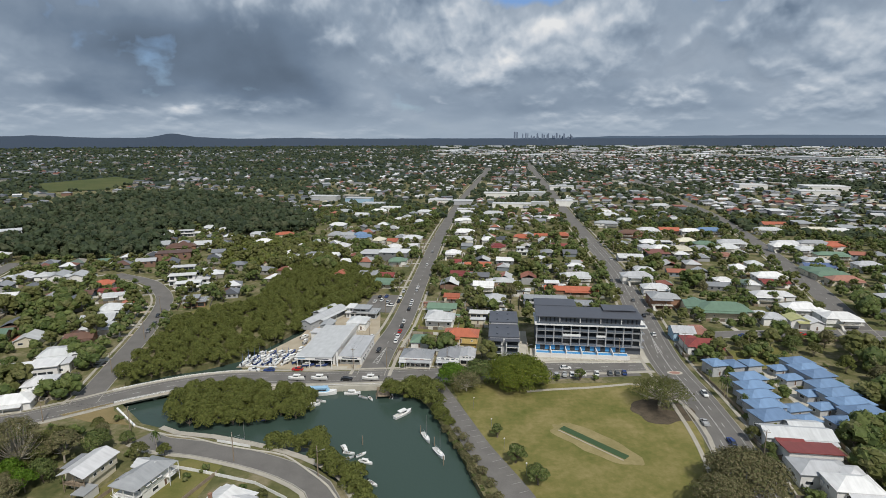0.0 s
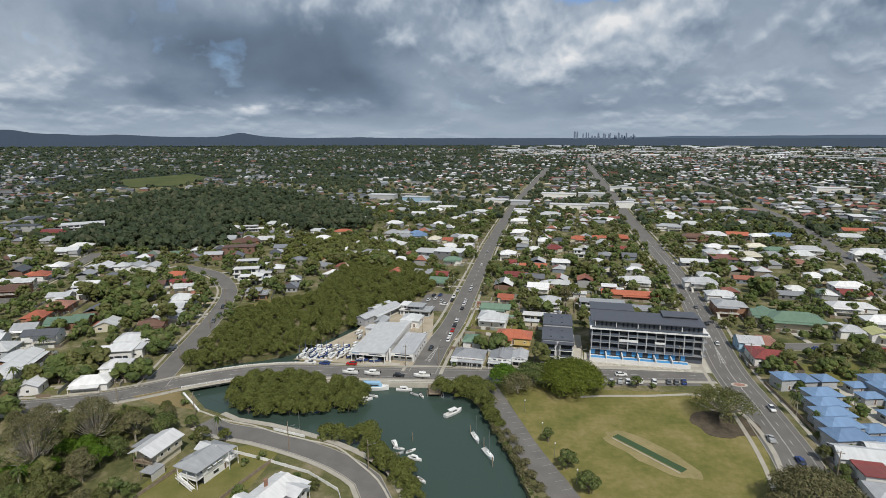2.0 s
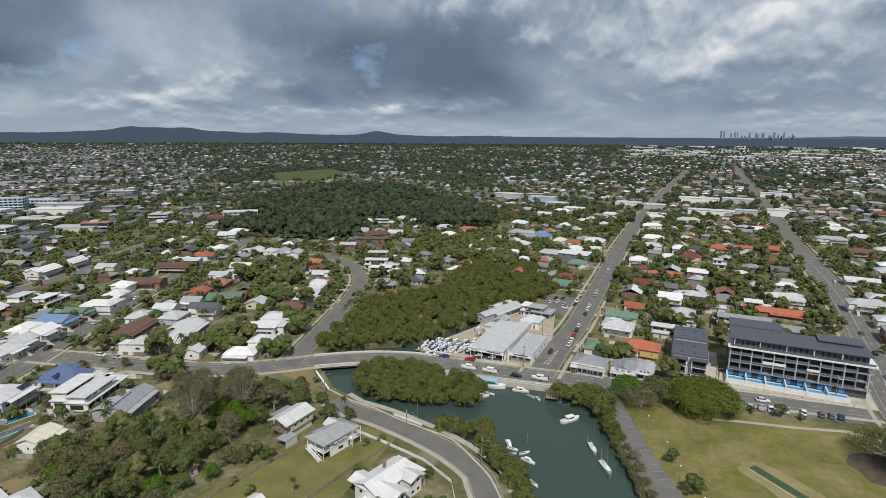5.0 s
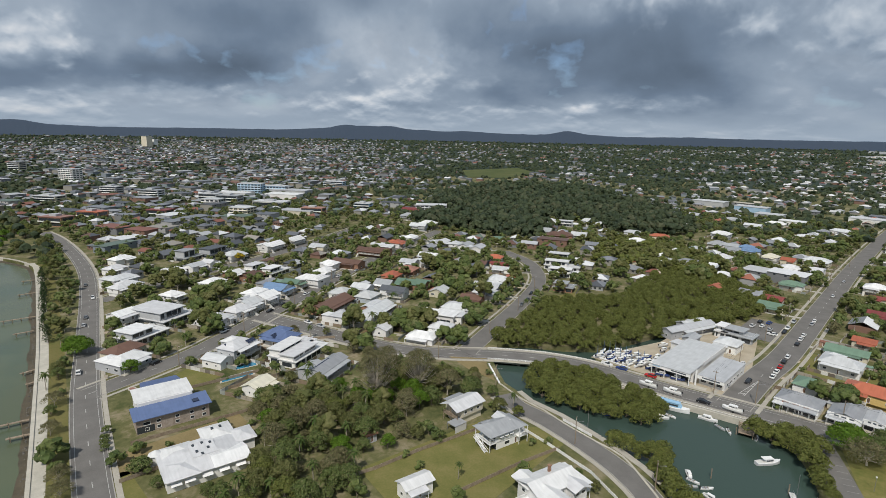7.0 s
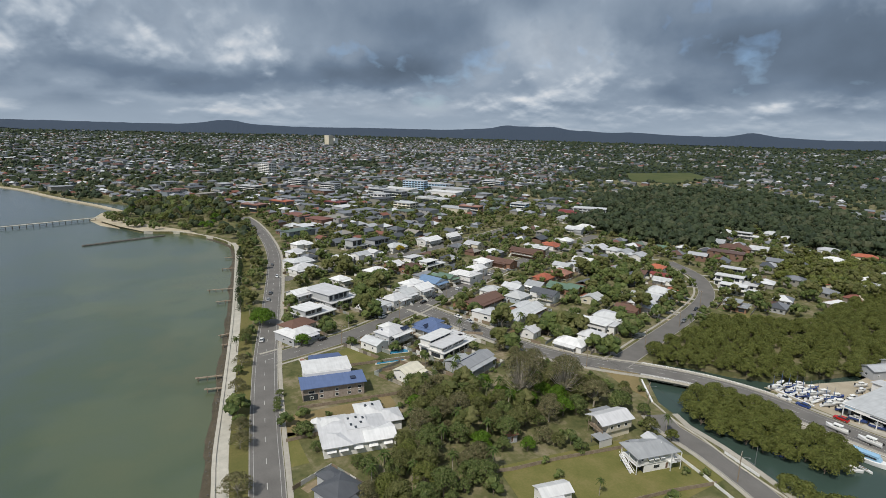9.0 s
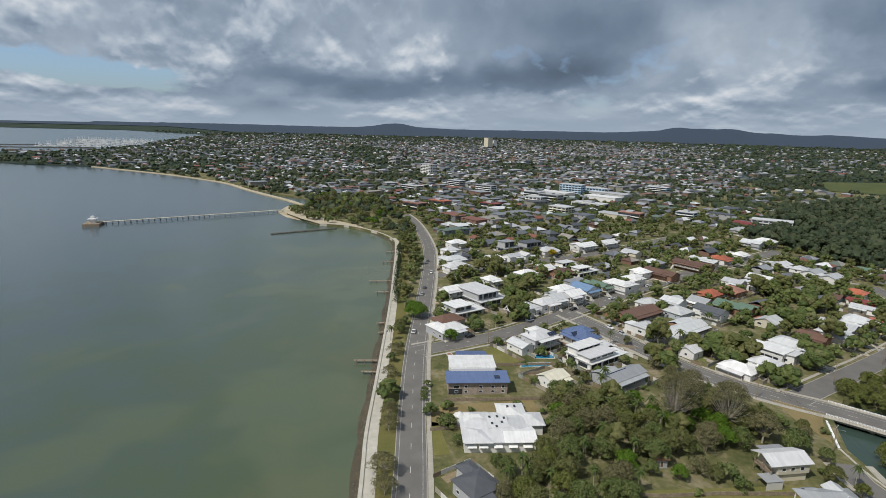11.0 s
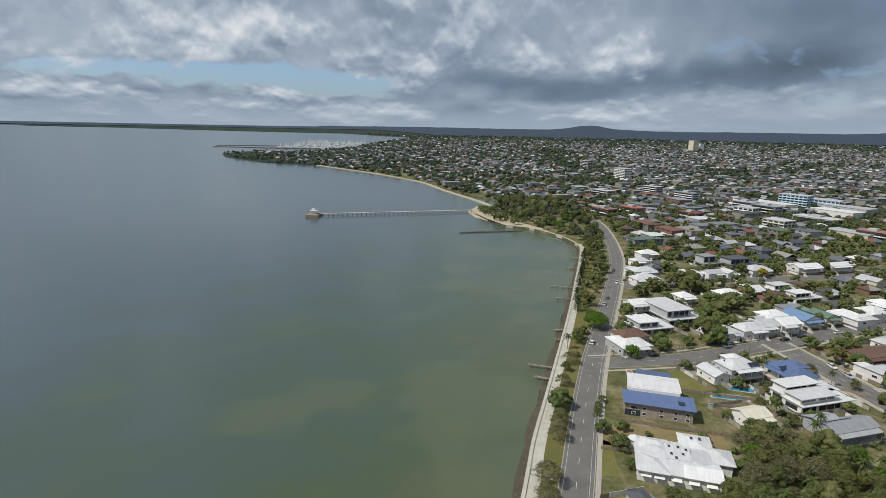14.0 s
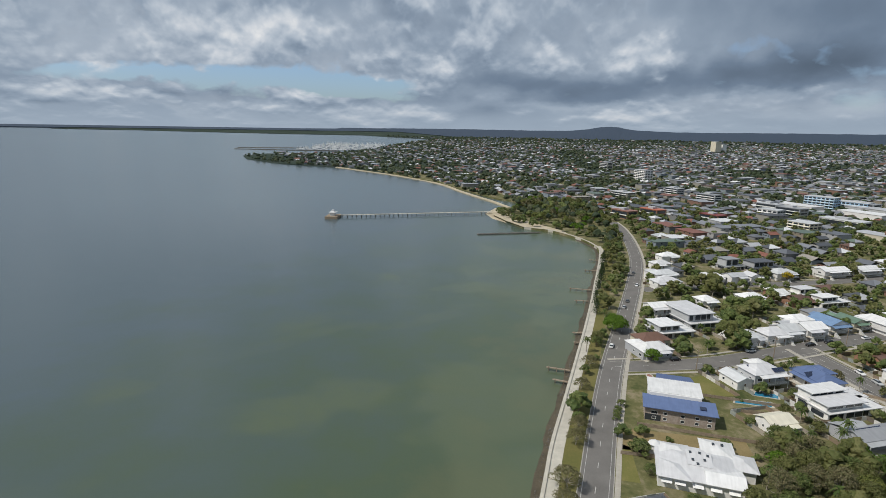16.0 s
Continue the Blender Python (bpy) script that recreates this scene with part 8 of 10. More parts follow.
def boat(kind, x, y, rot, length, z=-1.9, paint="white", group="moored boats"):
    words = {"cruiser": f"{paint} cabin cruiser moored in the creek", "yacht": f"{paint} sailing yacht with a bare mast", "dinghy": f"small {paint} open dinghy", "ferry": "white wooden launch with a pale-blue canopy", "trailer": f"{paint} motor boat on a road trailer"}[kind]
    on = kind == "trailer"
    length *= 1.0 if on or kind == "ferry" else 0.8
    root = thing("boat", words, "boat", group, at=pose(x, y, 0.75 if on else z, 0, 0, rot))
    depth, beam = length * 0.20, length * (0.30 if kind != "yacht" else 0.27)
    m = M["white"] if paint == "pale_blue" else M["car_" + paint]
    part("hull", hull(length, beam, depth), m, root)
    deck = depth * 0.58
    if kind != "dinghy":
        part("deck", Shape().box(-length * 0.46, -beam * 0.36, deck, length * 0.2, beam * 0.36, deck + 0.05), M["deck"], root)
    if kind in ("cruiser", "ferry", "trailer"):
        a, b = (-0.15, 0.22) if kind != "ferry" else (-0.32, 0.26)
        part("cabin", loft([car_ring(a * length, beam * 0.33, deck, deck + length * 0.13), car_ring(b * length * 0.7, beam * 0.33, deck, deck + length * 0.13), car_ring(b * length, beam * 0.26, deck, deck + length * 0.05)]), M["boatblue"] if kind == "ferry" else M["white"], root)
        for sg in (-1, 1):
            part("window", Shape().box((a + 0.03) * length, sg * beam * 0.335 - 0.03, deck + length * 0.05, (b * 0.6) * length, sg * beam * 0.335 + 0.03, deck + length * 0.10), M["glass"], root)
        part("canopy", Shape().box((a - 0.1) * length, -beam * 0.36, deck + length * 0.135, b * 0.75 * length, beam * 0.36, deck + length * 0.15), M["boatblue"] if kind == "ferry" else M["white"], root)
    if kind == "yacht":
        part("cabin", loft([car_ring(-0.1 * length, beam * 0.26, deck, deck + 0.5), car_ring(0.12 * length, beam * 0.26, deck, deck + 0.45), car_ring(0.22 * length, beam * 0.12, deck, deck + 0.15)]), M["white"], root)
        part("mast", Shape().tube((0.08 * length, 0, deck), (0.08 * length, 0, deck + length * 1.25), 0.09, 0.05), M["rail"], root)
        part("boom", Shape().tube((0.08 * length, 0, deck + 1.2), (-0.38 * length, 0, deck + 1.25), 0.06, 0.05), M["rail"], root)
    if kind == "dinghy":
        part("well", Shape().box(-length * 0.4, -beam * 0.3, deck - 0.02, length * 0.2, beam * 0.3, deck + 0.02), M["rail"], root)
        for t in (-0.2, 0.05):
            part("seat", Shape().box(t * length, -beam * 0.36, deck, t * length + 0.25, beam * 0.36, deck + 0.1), M["timber"], root)
    if kind in ("trailer", "dinghy"):
        part("outboard", Shape().box(-length * 0.56, -0.18, deck - 0.2, -length * 0.49, 0.18, deck + 0.55), M["tyre"], root)
    if on:
        tr = thing("boat_trailer", "low metal boat trailer on two wheels", "trailer", "boat trailers", at=pose(x, y, 0.06, 0, 0, rot))
        part("frame", Shape().box(-length * 0.4, -0.5, 0.3, length * 0.3, -0.4, 0.4).box(-length * 0.4, 0.4, 0.3, length * 0.3, 0.5, 0.4).box(length * 0.3, -0.5, 0.3, length * 0.32, 0.5, 0.4).box(length * 0.32, -0.05, 0.3, length * 0.62, 0.05, 0.4), M["rail"], tr)
        for sg in (-1, 1):
            part("wheel", WHEEL, None, tr, at=pose(-0.6, sg * (beam / 2), 0.33))
    return root


M["boatblue"] = plain("pale_blue_boat_paint", (0.30, 0.50, 0.68), rough=0.35)
M["deck"] = plain("pale_boat_deck", (0.55, 0.54, 0.50), rough=0.7)


def boats():
    boat("ferry", -36.3, 206.8, 4, 11.5, paint="pale_blue")
    boat("cruiser", -24.3, 206.8, 3, 8.0)
    boat("dinghy", -19.6, 203.6, 330, 5.2, paint="silver")
    boat("dinghy", -16.6, 202.6, 300, 4.6)
    boat("cruiser", -3.2, 190.3, 46, 10.0)
    boat("yacht", 5.7, 174.5, 292, 8.0)
    boat("yacht", 10.2, 165.2, 300, 8.5)
    boat("cruiser", -37.5, 197, 28, 7.0)
    boat("dinghy", -35.2, 200.6, 345, 5.0)
    boat("dinghy", -8.6, 204.5, 95, 4.5)
    for k, (x, y, r, paint) in enumerate(((-20.3, 167.8, 300, "white"), (-18.6, 165.6, 350, "white"), (-14.6, 164.6, 40, "white"), (-12.6, 160.6, 340, "white"), (-18.4, 162.6, 30, "silver"), (-9.0, 150, 320, "white"), (-13.6, 156, 310, "white"))):
        boat("dinghy" if k % 3 else "cruiser", x, y, r, 4.8 if k % 3 else 6.0, paint=paint)
    boat("dinghy", -62.5, 173.8, 345, 5.6)
    boat("yacht", -54.3, 171.3, 345, 7.5)
    boat("dinghy", -53.3, 186.3, 200, 5.0, paint="blue")
    for x, r in ((-48.5, 178), (-39.2, 178), (-18.4, 178)):
        boat("trailer", x, 215.2, r, 6.8, group="trailer boats on the road")
    rng = random.Random(21)
    for i in range(6):
        for j in range(3):
            x, y = -74 + i * 4.2 + j * 1.6, 230.5 + j * 5.0 + i * 0.5
            boat("trailer", x, y, 62 + rng.uniform(-4, 4), rng.uniform(5.0, 6.2), paint=rng.choice(("white", "white", "silver", "blue")), group="boats in the yard")
    for x, y, r in ((-53.5, 236, 70), (-54.5, 246, 75), (-55, 256, 80), (-24.2, 236, 80), (-23.8, 243, 80), (-23.5, 250, 80), (-57, 262, 60), (-47, 228.6, 10), (-41, 228.6, 10)):
        boat("trailer", x, y, r, 5.4, paint=rng.choice(("white", "silver", "blue")), group="boats in the yard")


boats()


# ---- poles, lamps, fences ----
def pole(x, y, rot, height=9.5, lamp=True):
    root = thing("power_pole", "grey timber power pole with a cross-arm", "power pole", "power poles", at=pose(x, y, rise(x, y), 0, 0, rot))
    part("pole", Shape().tube((0, 0, -0.3), (0, 0, height), 0.17, 0.12, 8), M["timber"], root)
    part("crossarm", Shape().box(-1.1, -0.06, height - 0.7, 1.1, 0.06, height - 0.55), M["timber"], root)
    for q in (-1.0, -0.4, 0.4, 1.0):
        part("insulator", Shape().tube((q, 0, height - 0.55), (q, 0, height - 0.35), 0.05, 0.05), M["white"], root)
    if lamp:
        part("lamp_arm", Shape().tube((0, 0, height - 1.6), (0, -1.8, height - 1.2), 0.04, 0.04), M["rail"], root)
        part("lamp_head", Shape().box(-0.14, -2.3, height - 1.28, 0.14, -1.75, height - 1.14), M["rail"], root)


def wires(pts, height=9.1):
    s = Shape()
    for (x0, y0), (x1, y1) in zip(pts, pts[1:]):
        d = Vector((x1 - x0, y1 - y0, 0)).normalized()
        n = Vector((-d.y, d.x, 0))
        for off in (-1.0, 0.4, 1.0):
            last = None
            for k in range(9):
                t = k / 8
                p = Vector((x0 + (x1 - x0) * t, y0 + (y1 - y0) * t, height - 1.0 * 4 * t * (1 - t))) + n * off
                if last:
                    s.tube(last, p, 0.02, 0.02, 3)
                last = p
    tagged(solid("power_line", s, M["tyre"], "thin dark power lines between poles", "power line", kind="stuff"))


CREEK_POLES = [(-128, 182), (-93.5, 175), (-52.5, 158.5), (-25, 151), (-6, 117)]
SHOP_POLES = [(-27, 226), (-25, 262), (-21, 300), (-17, 345), (-12, 400), (-6, 460), (2, 530)]
ROAD_POLES = [(-13, 227.4), (13, 229), (48, 233), (90, 238)]
HILL_POLES = [(110, 160), (118, 200), (122, 245), (130, 290), (141, 350), (150, 410), (158, 470)]
SIDE_POLES = [(-203, 105), (-220, 145), (-236, 186), (-254, 228), (-270, 268)]
CUL_POLES = [(-128, 222), (-136, 262), (-150, 305)]
for row, turn in ((CREEK_POLES, 20), (SHOP_POLES, 85), (ROAD_POLES, 5), (HILL_POLES, 80), (SIDE_POLES, 107), (CUL_POLES, 105)):
    for x, y in row:
        pole(x, y, turn + 90)
    wires(row)


def street_lamp(x, y):
    root = thing("street_lamp", "slim grey park lamp with a round white globe", "street lamp", "park lamps", at=pose(x, y, 0))
    part("post", Shape().tube((0, 0, 0), (0, 0, 4.4), 0.07, 0.05, 8), M["rail"], root)
    bm = bmesh.new()
    bmesh.ops.create_uvsphere(bm, u_segments=10, v_segments=6, radius=0.26)
    me = bpy.data.meshes.new("globe")
    bm.to_mesh(me)
    bm.free()
    me.materials.append(M["white"])
    part("globe", me, None, root, at=pose(0, 0, 4.6))


for x, y in ((27.6, 175.6), (30.6, 163.6), (35.6, 150.4), (22.5, 191)):
    street_lamp(x, y)


def fence(pts, height=1.25, mat="timber", label="weathered timber paling fence"):
    root = thing("fence", label, "fence", "garden fences")
    for (x0, y0), (x1, y1) in zip(pts, pts[1:]):
        n = max(1, int(math.dist((x0, y0), (x1, y1)) / 4))
        for k in range(n):
            a = Vector((x0, y0)).lerp(Vector((x1, y1)), k / n)
            b = Vector((x0, y0)).lerp(Vector((x1, y1)), (k + 1) / n)
            part("panel", strip_box(Shape(), a, b, 0.04, 0.1, height).box(a.x - 0.07, a.y - 0.07, 0, a.x + 0.07, a.y + 0.07, height + 0.1), M[mat], root)


for pts in ([(-94, 100), (-91, 108), (-87.6, 122.8), (-80.6, 146)], [(-66, 116), (-60, 138), (-55, 152)], [(-140, 58), (-137, 80), (-134, 100)], [(-157.5, 68), (-150, 98), (-148, 108)],
            [(-182, 92), (-177, 112), (-172, 132)], [(-170, 105), (-165, 128), (-162, 150)], [(-205, 114), (-195, 150), (-180, 168)], [(0, 268), (28, 266)], [(2, 296), (28, 293), (46, 292)], [(26, 242), (29, 270), (31, 300)],
            [(155, 258), (190, 258), (214, 258)], [(3, 318), (50, 316)], [(118, 170), (119, 225)]):
    fence(pts)
fence([(-12.5, 142), (-22, 151), (-35, 159.5), (-50, 165.8), (-62, 169.2)][::-1][:2], 1.0, "white", "white picket fence along the creek road")
fence([(-73, 156), (-58, 152), (-42, 147), (-31, 140), (-26, 130)], 1.1, "white", "white picket fence before the houses")


# ---- lane markings ----
def markings():
    for name, gap, dash, offset in (("bridge_road", 12, 3, 0.0), ("shop_street", 12, 3, 0.0), ("hill_street", 12, 3, -2.2), ("hill_street", 12, 3, 2.2), ("esplanade", 12, 3, 0.0), ("side_street", 12, 3, 0.0), ("east_street", 12, 3, 0.0)):
        line, half = LINES[name]
        k = list(LINES).index(name)
        up = 0.05 + 0.006 * k + 0.012
        root = thing("lane_marking", "white dashed paint line on the asphalt", "lane marking", kind="structure")
        pos, done = 0.0, 0
        for a, b in zip(line, line[1:]):
            seg = (b - a).length
            d = (b - a).normalized()
            n = Vector((d.y, -d.x, 0)) * offset
            while pos < seg and done < 60:
                p = a + d * pos + n
                if math.hypot(p.x - 12, p.y - 9) < 640:
                    q = p + d * dash
                    part("dash", strip_box(Shape(), p[:2], q[:2], 0.09, up - 0.008, up), M["paint"], root)
                    done += 1
                pos += gap
            pos -= seg
    for name, offs in (("esplanade", (-3.6, 3.6)), ("hill_street", (-5.0, 5.0, -0.12, 0.12)), ("bridge_road", (-3.6, 3.4))):
        line, half = LINES[name]
        k = list(LINES).index(name)
        near = [p for p in line if math.hypot(p.x - 12, p.y - 9) < 560]
        for o in offs:
            solid("edge_line", ribbon(near, o - 0.06, o + 0.06, 0.05 + 0.006 * k + 0.012), M["paint"], "thin white edge line along the street", "lane marking", kind="structure")
    # traffic islands and hatching
    for a, b in (((-18.5, 232), (-15.5, 250)), ((110.5, 243), (114, 262))):
        isl = thing("traffic_island", "pale kerbed traffic island in the street mouth", "traffic island", "traffic islands")
        for sg in (-1, 1):
            p, q = Vector(a), Vector(b)
            d = (q - p).normalized()
            n = Vector((-d.y, d.x)) * sg
            part("edge", strip_box(Shape(), p + n * 1.1, q + n * 0.1, 0.1, 0.08, 0.13), M["paint"], isl)
        for k in range(5):
            t = (k + 0.5) / 6
            c = Vector(a).lerp(Vector(b), t)
            part("stripe", strip_box(Shape(), c + Vector((-0.9 * (1 - t), -0.5)), c + Vector((0.9 * (1 - t), 0.5)), 0.12, 0.08, 0.12), M["paint"], isl)
    for c, r in (((108.5, 222), 1.8), ((-196, 84), 1.4)):
        isl = thing("traffic_island", "small red-paved kerbed traffic island", "traffic island", "traffic islands")
        ring = [(c[0] + r * 1.8 * math.cos(q * math.tau / 12), c[1] + r * math.sin(q * math.tau / 12)) for q in range(12)]
        part("kerb", Shape().slab([(x, y, 0.24) for x, y in ring], 0.2), M["concrete"], isl)
        part("paving", Shape().slab([(c[0] + (x - c[0]) * 0.7, c[1] + (y - c[1]) * 0.7, 0.26) for x, y in ring], 0.03), M["roof_rust"], isl)
    line, _ = LINES["park_lane"]
    root = thing("bay_lines", "white parking bay lines on the lane", "lane marking", kind="structure")
    for p, q in list(zip(line, line[1:]))[3:-2]:
        d = (q - p).normalized()
        n = Vector((d.y, -d.x, 0))
        for t in (0.0, 0.5):
            c = p.lerp(q, t)
            part("dash", strip_box(Shape(), (c - n * 0.6)[:2], (c - n * 3.6)[:2], 0.07, 0.108, 0.122), M["worn_paint"], root)


markings()


# ---- trees that stand out ----
def crowned(kind, x, y, height, spread, clumps, count, leaf, mat, label, bark="bark", frm=0.3, flat=0.75, seed=1, clump=0.36, z=None, trunk=0.35, limbs=9):
    t, c = tree_model(seed, height, spread, clumps, count, leaf, M[mat], M[bark], frm, flat, limbs, trunk, clump)
    root = tagged(new("tree", t), label, "tree")
    root.matrix_basis = pose(x, y, rise(x, y) if z is None else z)
    part("crown", c, None, root)
    PLANTED.append((x, y, spread))


crowned("fig", 41.0, 211.5, 10.0, 15.2, 90, 31200, 0.29, "fig", "huge domed dark-green fig tree by the oval", frm=0.22, flat=0.8, seed=301, clump=0.26, trunk=0.8)
crowned("fig", 26, 214.5, 7.5, 8.5, 26, 6000, 0.31, "leaf", "dense green tree beside the fig", seed=302)
crowned("fig", 15.5, 213.5, 6.5, 7.6, 22, 5600, 0.29, "bright", "bright-green spreading tree at the lane corner", seed=303, frm=0.3)
crowned("bare", 20.5, 205.5, 7.0, 7.6, 22, 3000, 0.26, "gum", "thin brownish tree by the lane", "palebark", seed=304)
crowned("rain", 91, 194, 10, 14.0, 70, 5600, 0.25, "olive", "wide open-crowned tree with pale bare branches", "palebark", seed=305, clump=0.20, frm=0.25, flat=0.65, trunk=0.6, limbs=35)
crowned("gum", 95.5, 143, 11, 13.0, 70, 18000, 0.29, "gum", "broad olive-brown gum tree by the oval", "palebark", seed=306, clump=0.25, trunk=0.5)
crowned("gum", 85, 135, 9, 9.5, 40, 10500, 0.26, "gum", "olive-brown gum tree by the oval", "palebark", seed=307, clump=0.28)
crowned("small", 33.4, 157.5, 5.6, 3.6, 14, 1950, 0.27, "leaf", "small round tree beside the parking lane", seed=308)
crowned("small", 38.6, 147, 5.6, 3.8, 14, 1950, 0.27, "leaf", "small round tree beside the parking lane", seed=309)
crowned("small", 29.3, 172, 4.8, 2.4, 10, 1050, 0.26, "leaf", "small sparse tree beside the parking lane", seed=310)
crowned("small", 67, 215, 5.0, 2.8, 10, 1200, 0.26, "leaf", "small street tree beside the car park", seed=311)
crowned("gum", -121, 138, 21, 10, 60, 7600, 0.20, "gum", "tall brown half-bare gum tree in the bush block", "palebark", seed=312, clump=0.19, frm=0.25, trunk=0.5, limbs=40)
crowned("gum", -113, 152, 18.5, 9.5, 54, 6400, 0.20, "gum", "tall brown half-bare gum tree in the bush block", "palebark", seed=313, clump=0.19, frm=0.25, trunk=0.5, limbs=40)
crowned("gum", -128, 150, 16, 9.0, 46, 5400, 0.20, "gum", "tall brown half-bare gum tree in the bush block", "palebark", seed=314, clump=0.2, frm=0.25, trunk=0.45, limbs=40)
crowned("gum", -104, 158, 10, 6.0, 26, 5200, 0.27, "gum", "grey-brown tree above the creek bank", "palebark", seed=315, clump=0.25)
crowned("broad", -96, 163, 7, 5.0, 18, 4000, 0.26, "leaf", "green tree beside the creek road", seed=316)
crowned("broad", -140.5, 64, 4.6, 3.8, 14, 2250, 0.27, "leaf", "round dark-green tree beside the white house", seed=317, frm=0.15)
crowned("broad", -211.5, 89.5, 5.0, 4.2, 14, 2800, 0.24, "bright", "yellow-green street tree at the corner", seed=318)
crowned("fig", -247, 83, 7.5, 6.8, 26, 7200, 0.29, "bright", "bright-green shade tree on the foreshore", seed=319, frm=0.25)
crowned("broad", -193, 192, 6.5, 5.0, 18, 4400, 0.27, "bright", "dense bright-green tree on the street corner", seed=320, frm=0.15)
crowned("broad", -134, 204, 5.5, 4.0, 14, 3200, 0.26, "bright", "green tree at the street edge", seed=321)
crowned("cypress", -121, 322, 8.5, 2.2, 12, 2200, 0.24, "leaf", "dark narrow conifer beside the field", seed=322, frm=0.08, flat=1.5)
crowned("yellow", -352, 222, 6.5, 4.0, 12, 2000, 0.27, "yellow", "tree in full yellow blossom", seed=323)


def foreshore():
    rng = random.Random(31)
    for x, y, kind, k in ((-182, 53.8, "sparse", 0.85), (-172, 51.5, "sparse", 0.7), (-152, 47, "sparse", 0.95), (-144, 45, "sparse", 0.95), (-122, 39, "sparse", 1.0), (-113, 37, "sparse", 1.0), (-203, 61, "sparse", 0.8),
                          (-196, 58, "small", 0.9), (-231, 70.5, "broad", 0.85), (-226, 69, "small", 1.1), (-288, 82, "pine", 0.8), (-272, 79, "pine", 0.75), (-305, 87, "pine", 0.85), (-323, 92, "pine", 0.8), (-340, 97, "pine", 0.8),
                          (-357, 101, "pine", 0.75), (-366, 105, "broad", 0.8), (-380, 107, "pine", 0.8), (-398, 112, "broad", 0.9), (-412, 118, "broad", 0.9), (-430, 122, "broad", 1.0), (-318, 101, "broad", 0.8), (-345, 108, "broad", 0.8), (-370, 117, "small", 1.1), (-390, 123, "small", 1.2)):
        plant(kind, x, y, k, rng, "foreshore trees")
    for k in range(190):
        x = rng.uniform(-764, -440)
        y = rng.uniform(60, 175)
        if inside(GROVE, x, y) and not near_road(x, y, 2):
            plant(rng.choice(("broad", "broad", "broad", "near_broad", "bright")), x, y, 1.25, rng, "headland grove")
    # creek edges
    for x, y in ((-9, 204.5), (-4, 203.5), (1, 203), (5, 200), (8, 195), (9.5, 190), (11, 185.5), (-1, 207), (4, 207), (8, 203), (13, 181)):
        plant("mangrove", x, y, 1.05 if y > 194 else 0.75, rng, "creek mangroves", -1.4)
    for x, y in ((14.5, 175), (16.5, 170), (18, 164), (20, 158), (21.5, 152), (23.5, 146), (25, 140)):
        plant("dryshrub", x + 1.5, y, 0.9, rng, "creek bank shrubs", -0.4)
    for k in range(26):
        t = k / 25
        x, y = 12.5 + 12.5 * t + rng.uniform(-0.9, 0.5), 180 - 40 * t
        plant(rng.choice(("dryshrub", "shrub", "dryshrub")), x, y, rng.uniform(0.55, 0.95), rng, "creek bank shrubs", -1.2)
    for x, y in ((-43, 168.2), (-39, 167.6), (-34.5, 167), (-31, 166.5), (-27.5, 163), (-25, 160), (-23, 156.5), (-20, 153), (-17, 150), (-15, 147), (-12, 144), (-10, 140), (-14, 151.5), (-29, 168.6)):
        plant("mangrove", x, y, 1.0, rng, "creek mangroves", -1.6)
    for x, y, kind, k in ((-101, 172, "broad", 0.7), (-105, 176, "small", 1.0), (-90, 168, "small", 1.0), (-82, 160, "broad", 0.7), (-79, 164, "palm", 0.7), (-75, 161, "small", 0.9), (-87, 132, "shrub", 1.4), (-93, 128, "broad", 0.7), (-97, 126, "dryshrub", 1.6), (-96, 118, "bright", 0.7),
                          (-70, 120, "palm", 0.5), (-130, 64, "broad", 0.55), (-112, 72, "broad", 0.7), (-117, 71, "broad", 0.6), (-107, 78, "broad", 0.8), (-112, 88, "broad", 0.7), (-101, 66, "broad", 0.8), (-97, 72, "broad", 0.8), (-38, 140, "small", 0.8), (-36, 118, "bright", 1.0), (-30, 122, "bright", 1.1), (-33, 128, "shrub", 1.2),
                          (-170, 66, "shrub", 1.0), (-166, 64, "shrub", 1.0), (-163, 63, "shrub", 1.0), (-160, 62, "shrub", 1.0), (-150, 120, "palm", 0.8), (-147, 127, "palm", 0.9), (-152, 132, "palm", 1.0), (-156, 126, "small", 1.0), (-163, 124, "palm", 0.8), (-168, 122, "small", 0.9), (-160, 106, "shrub", 1.5), (-152, 112, "dryshrub", 1.5), (-146, 118, "dryshrub", 1.6),
                          (-178, 137, "small", 0.9), (-182, 132, "shrub", 1.4), (-200, 140, "palm", 0.8), (-204, 150, "broad", 0.6), (-198, 158, "broad", 0.7), (-188, 160, "palm", 0.8), (-210, 128, "small", 0.9), (-186, 168, "small", 0.8), (-156, 168, "dryshrub", 1.6), (-148, 160, "gum", 0.6), (-160, 162, "dryshrub", 1.4)):
        plant(kind, x, y, k, rng, "garden trees")
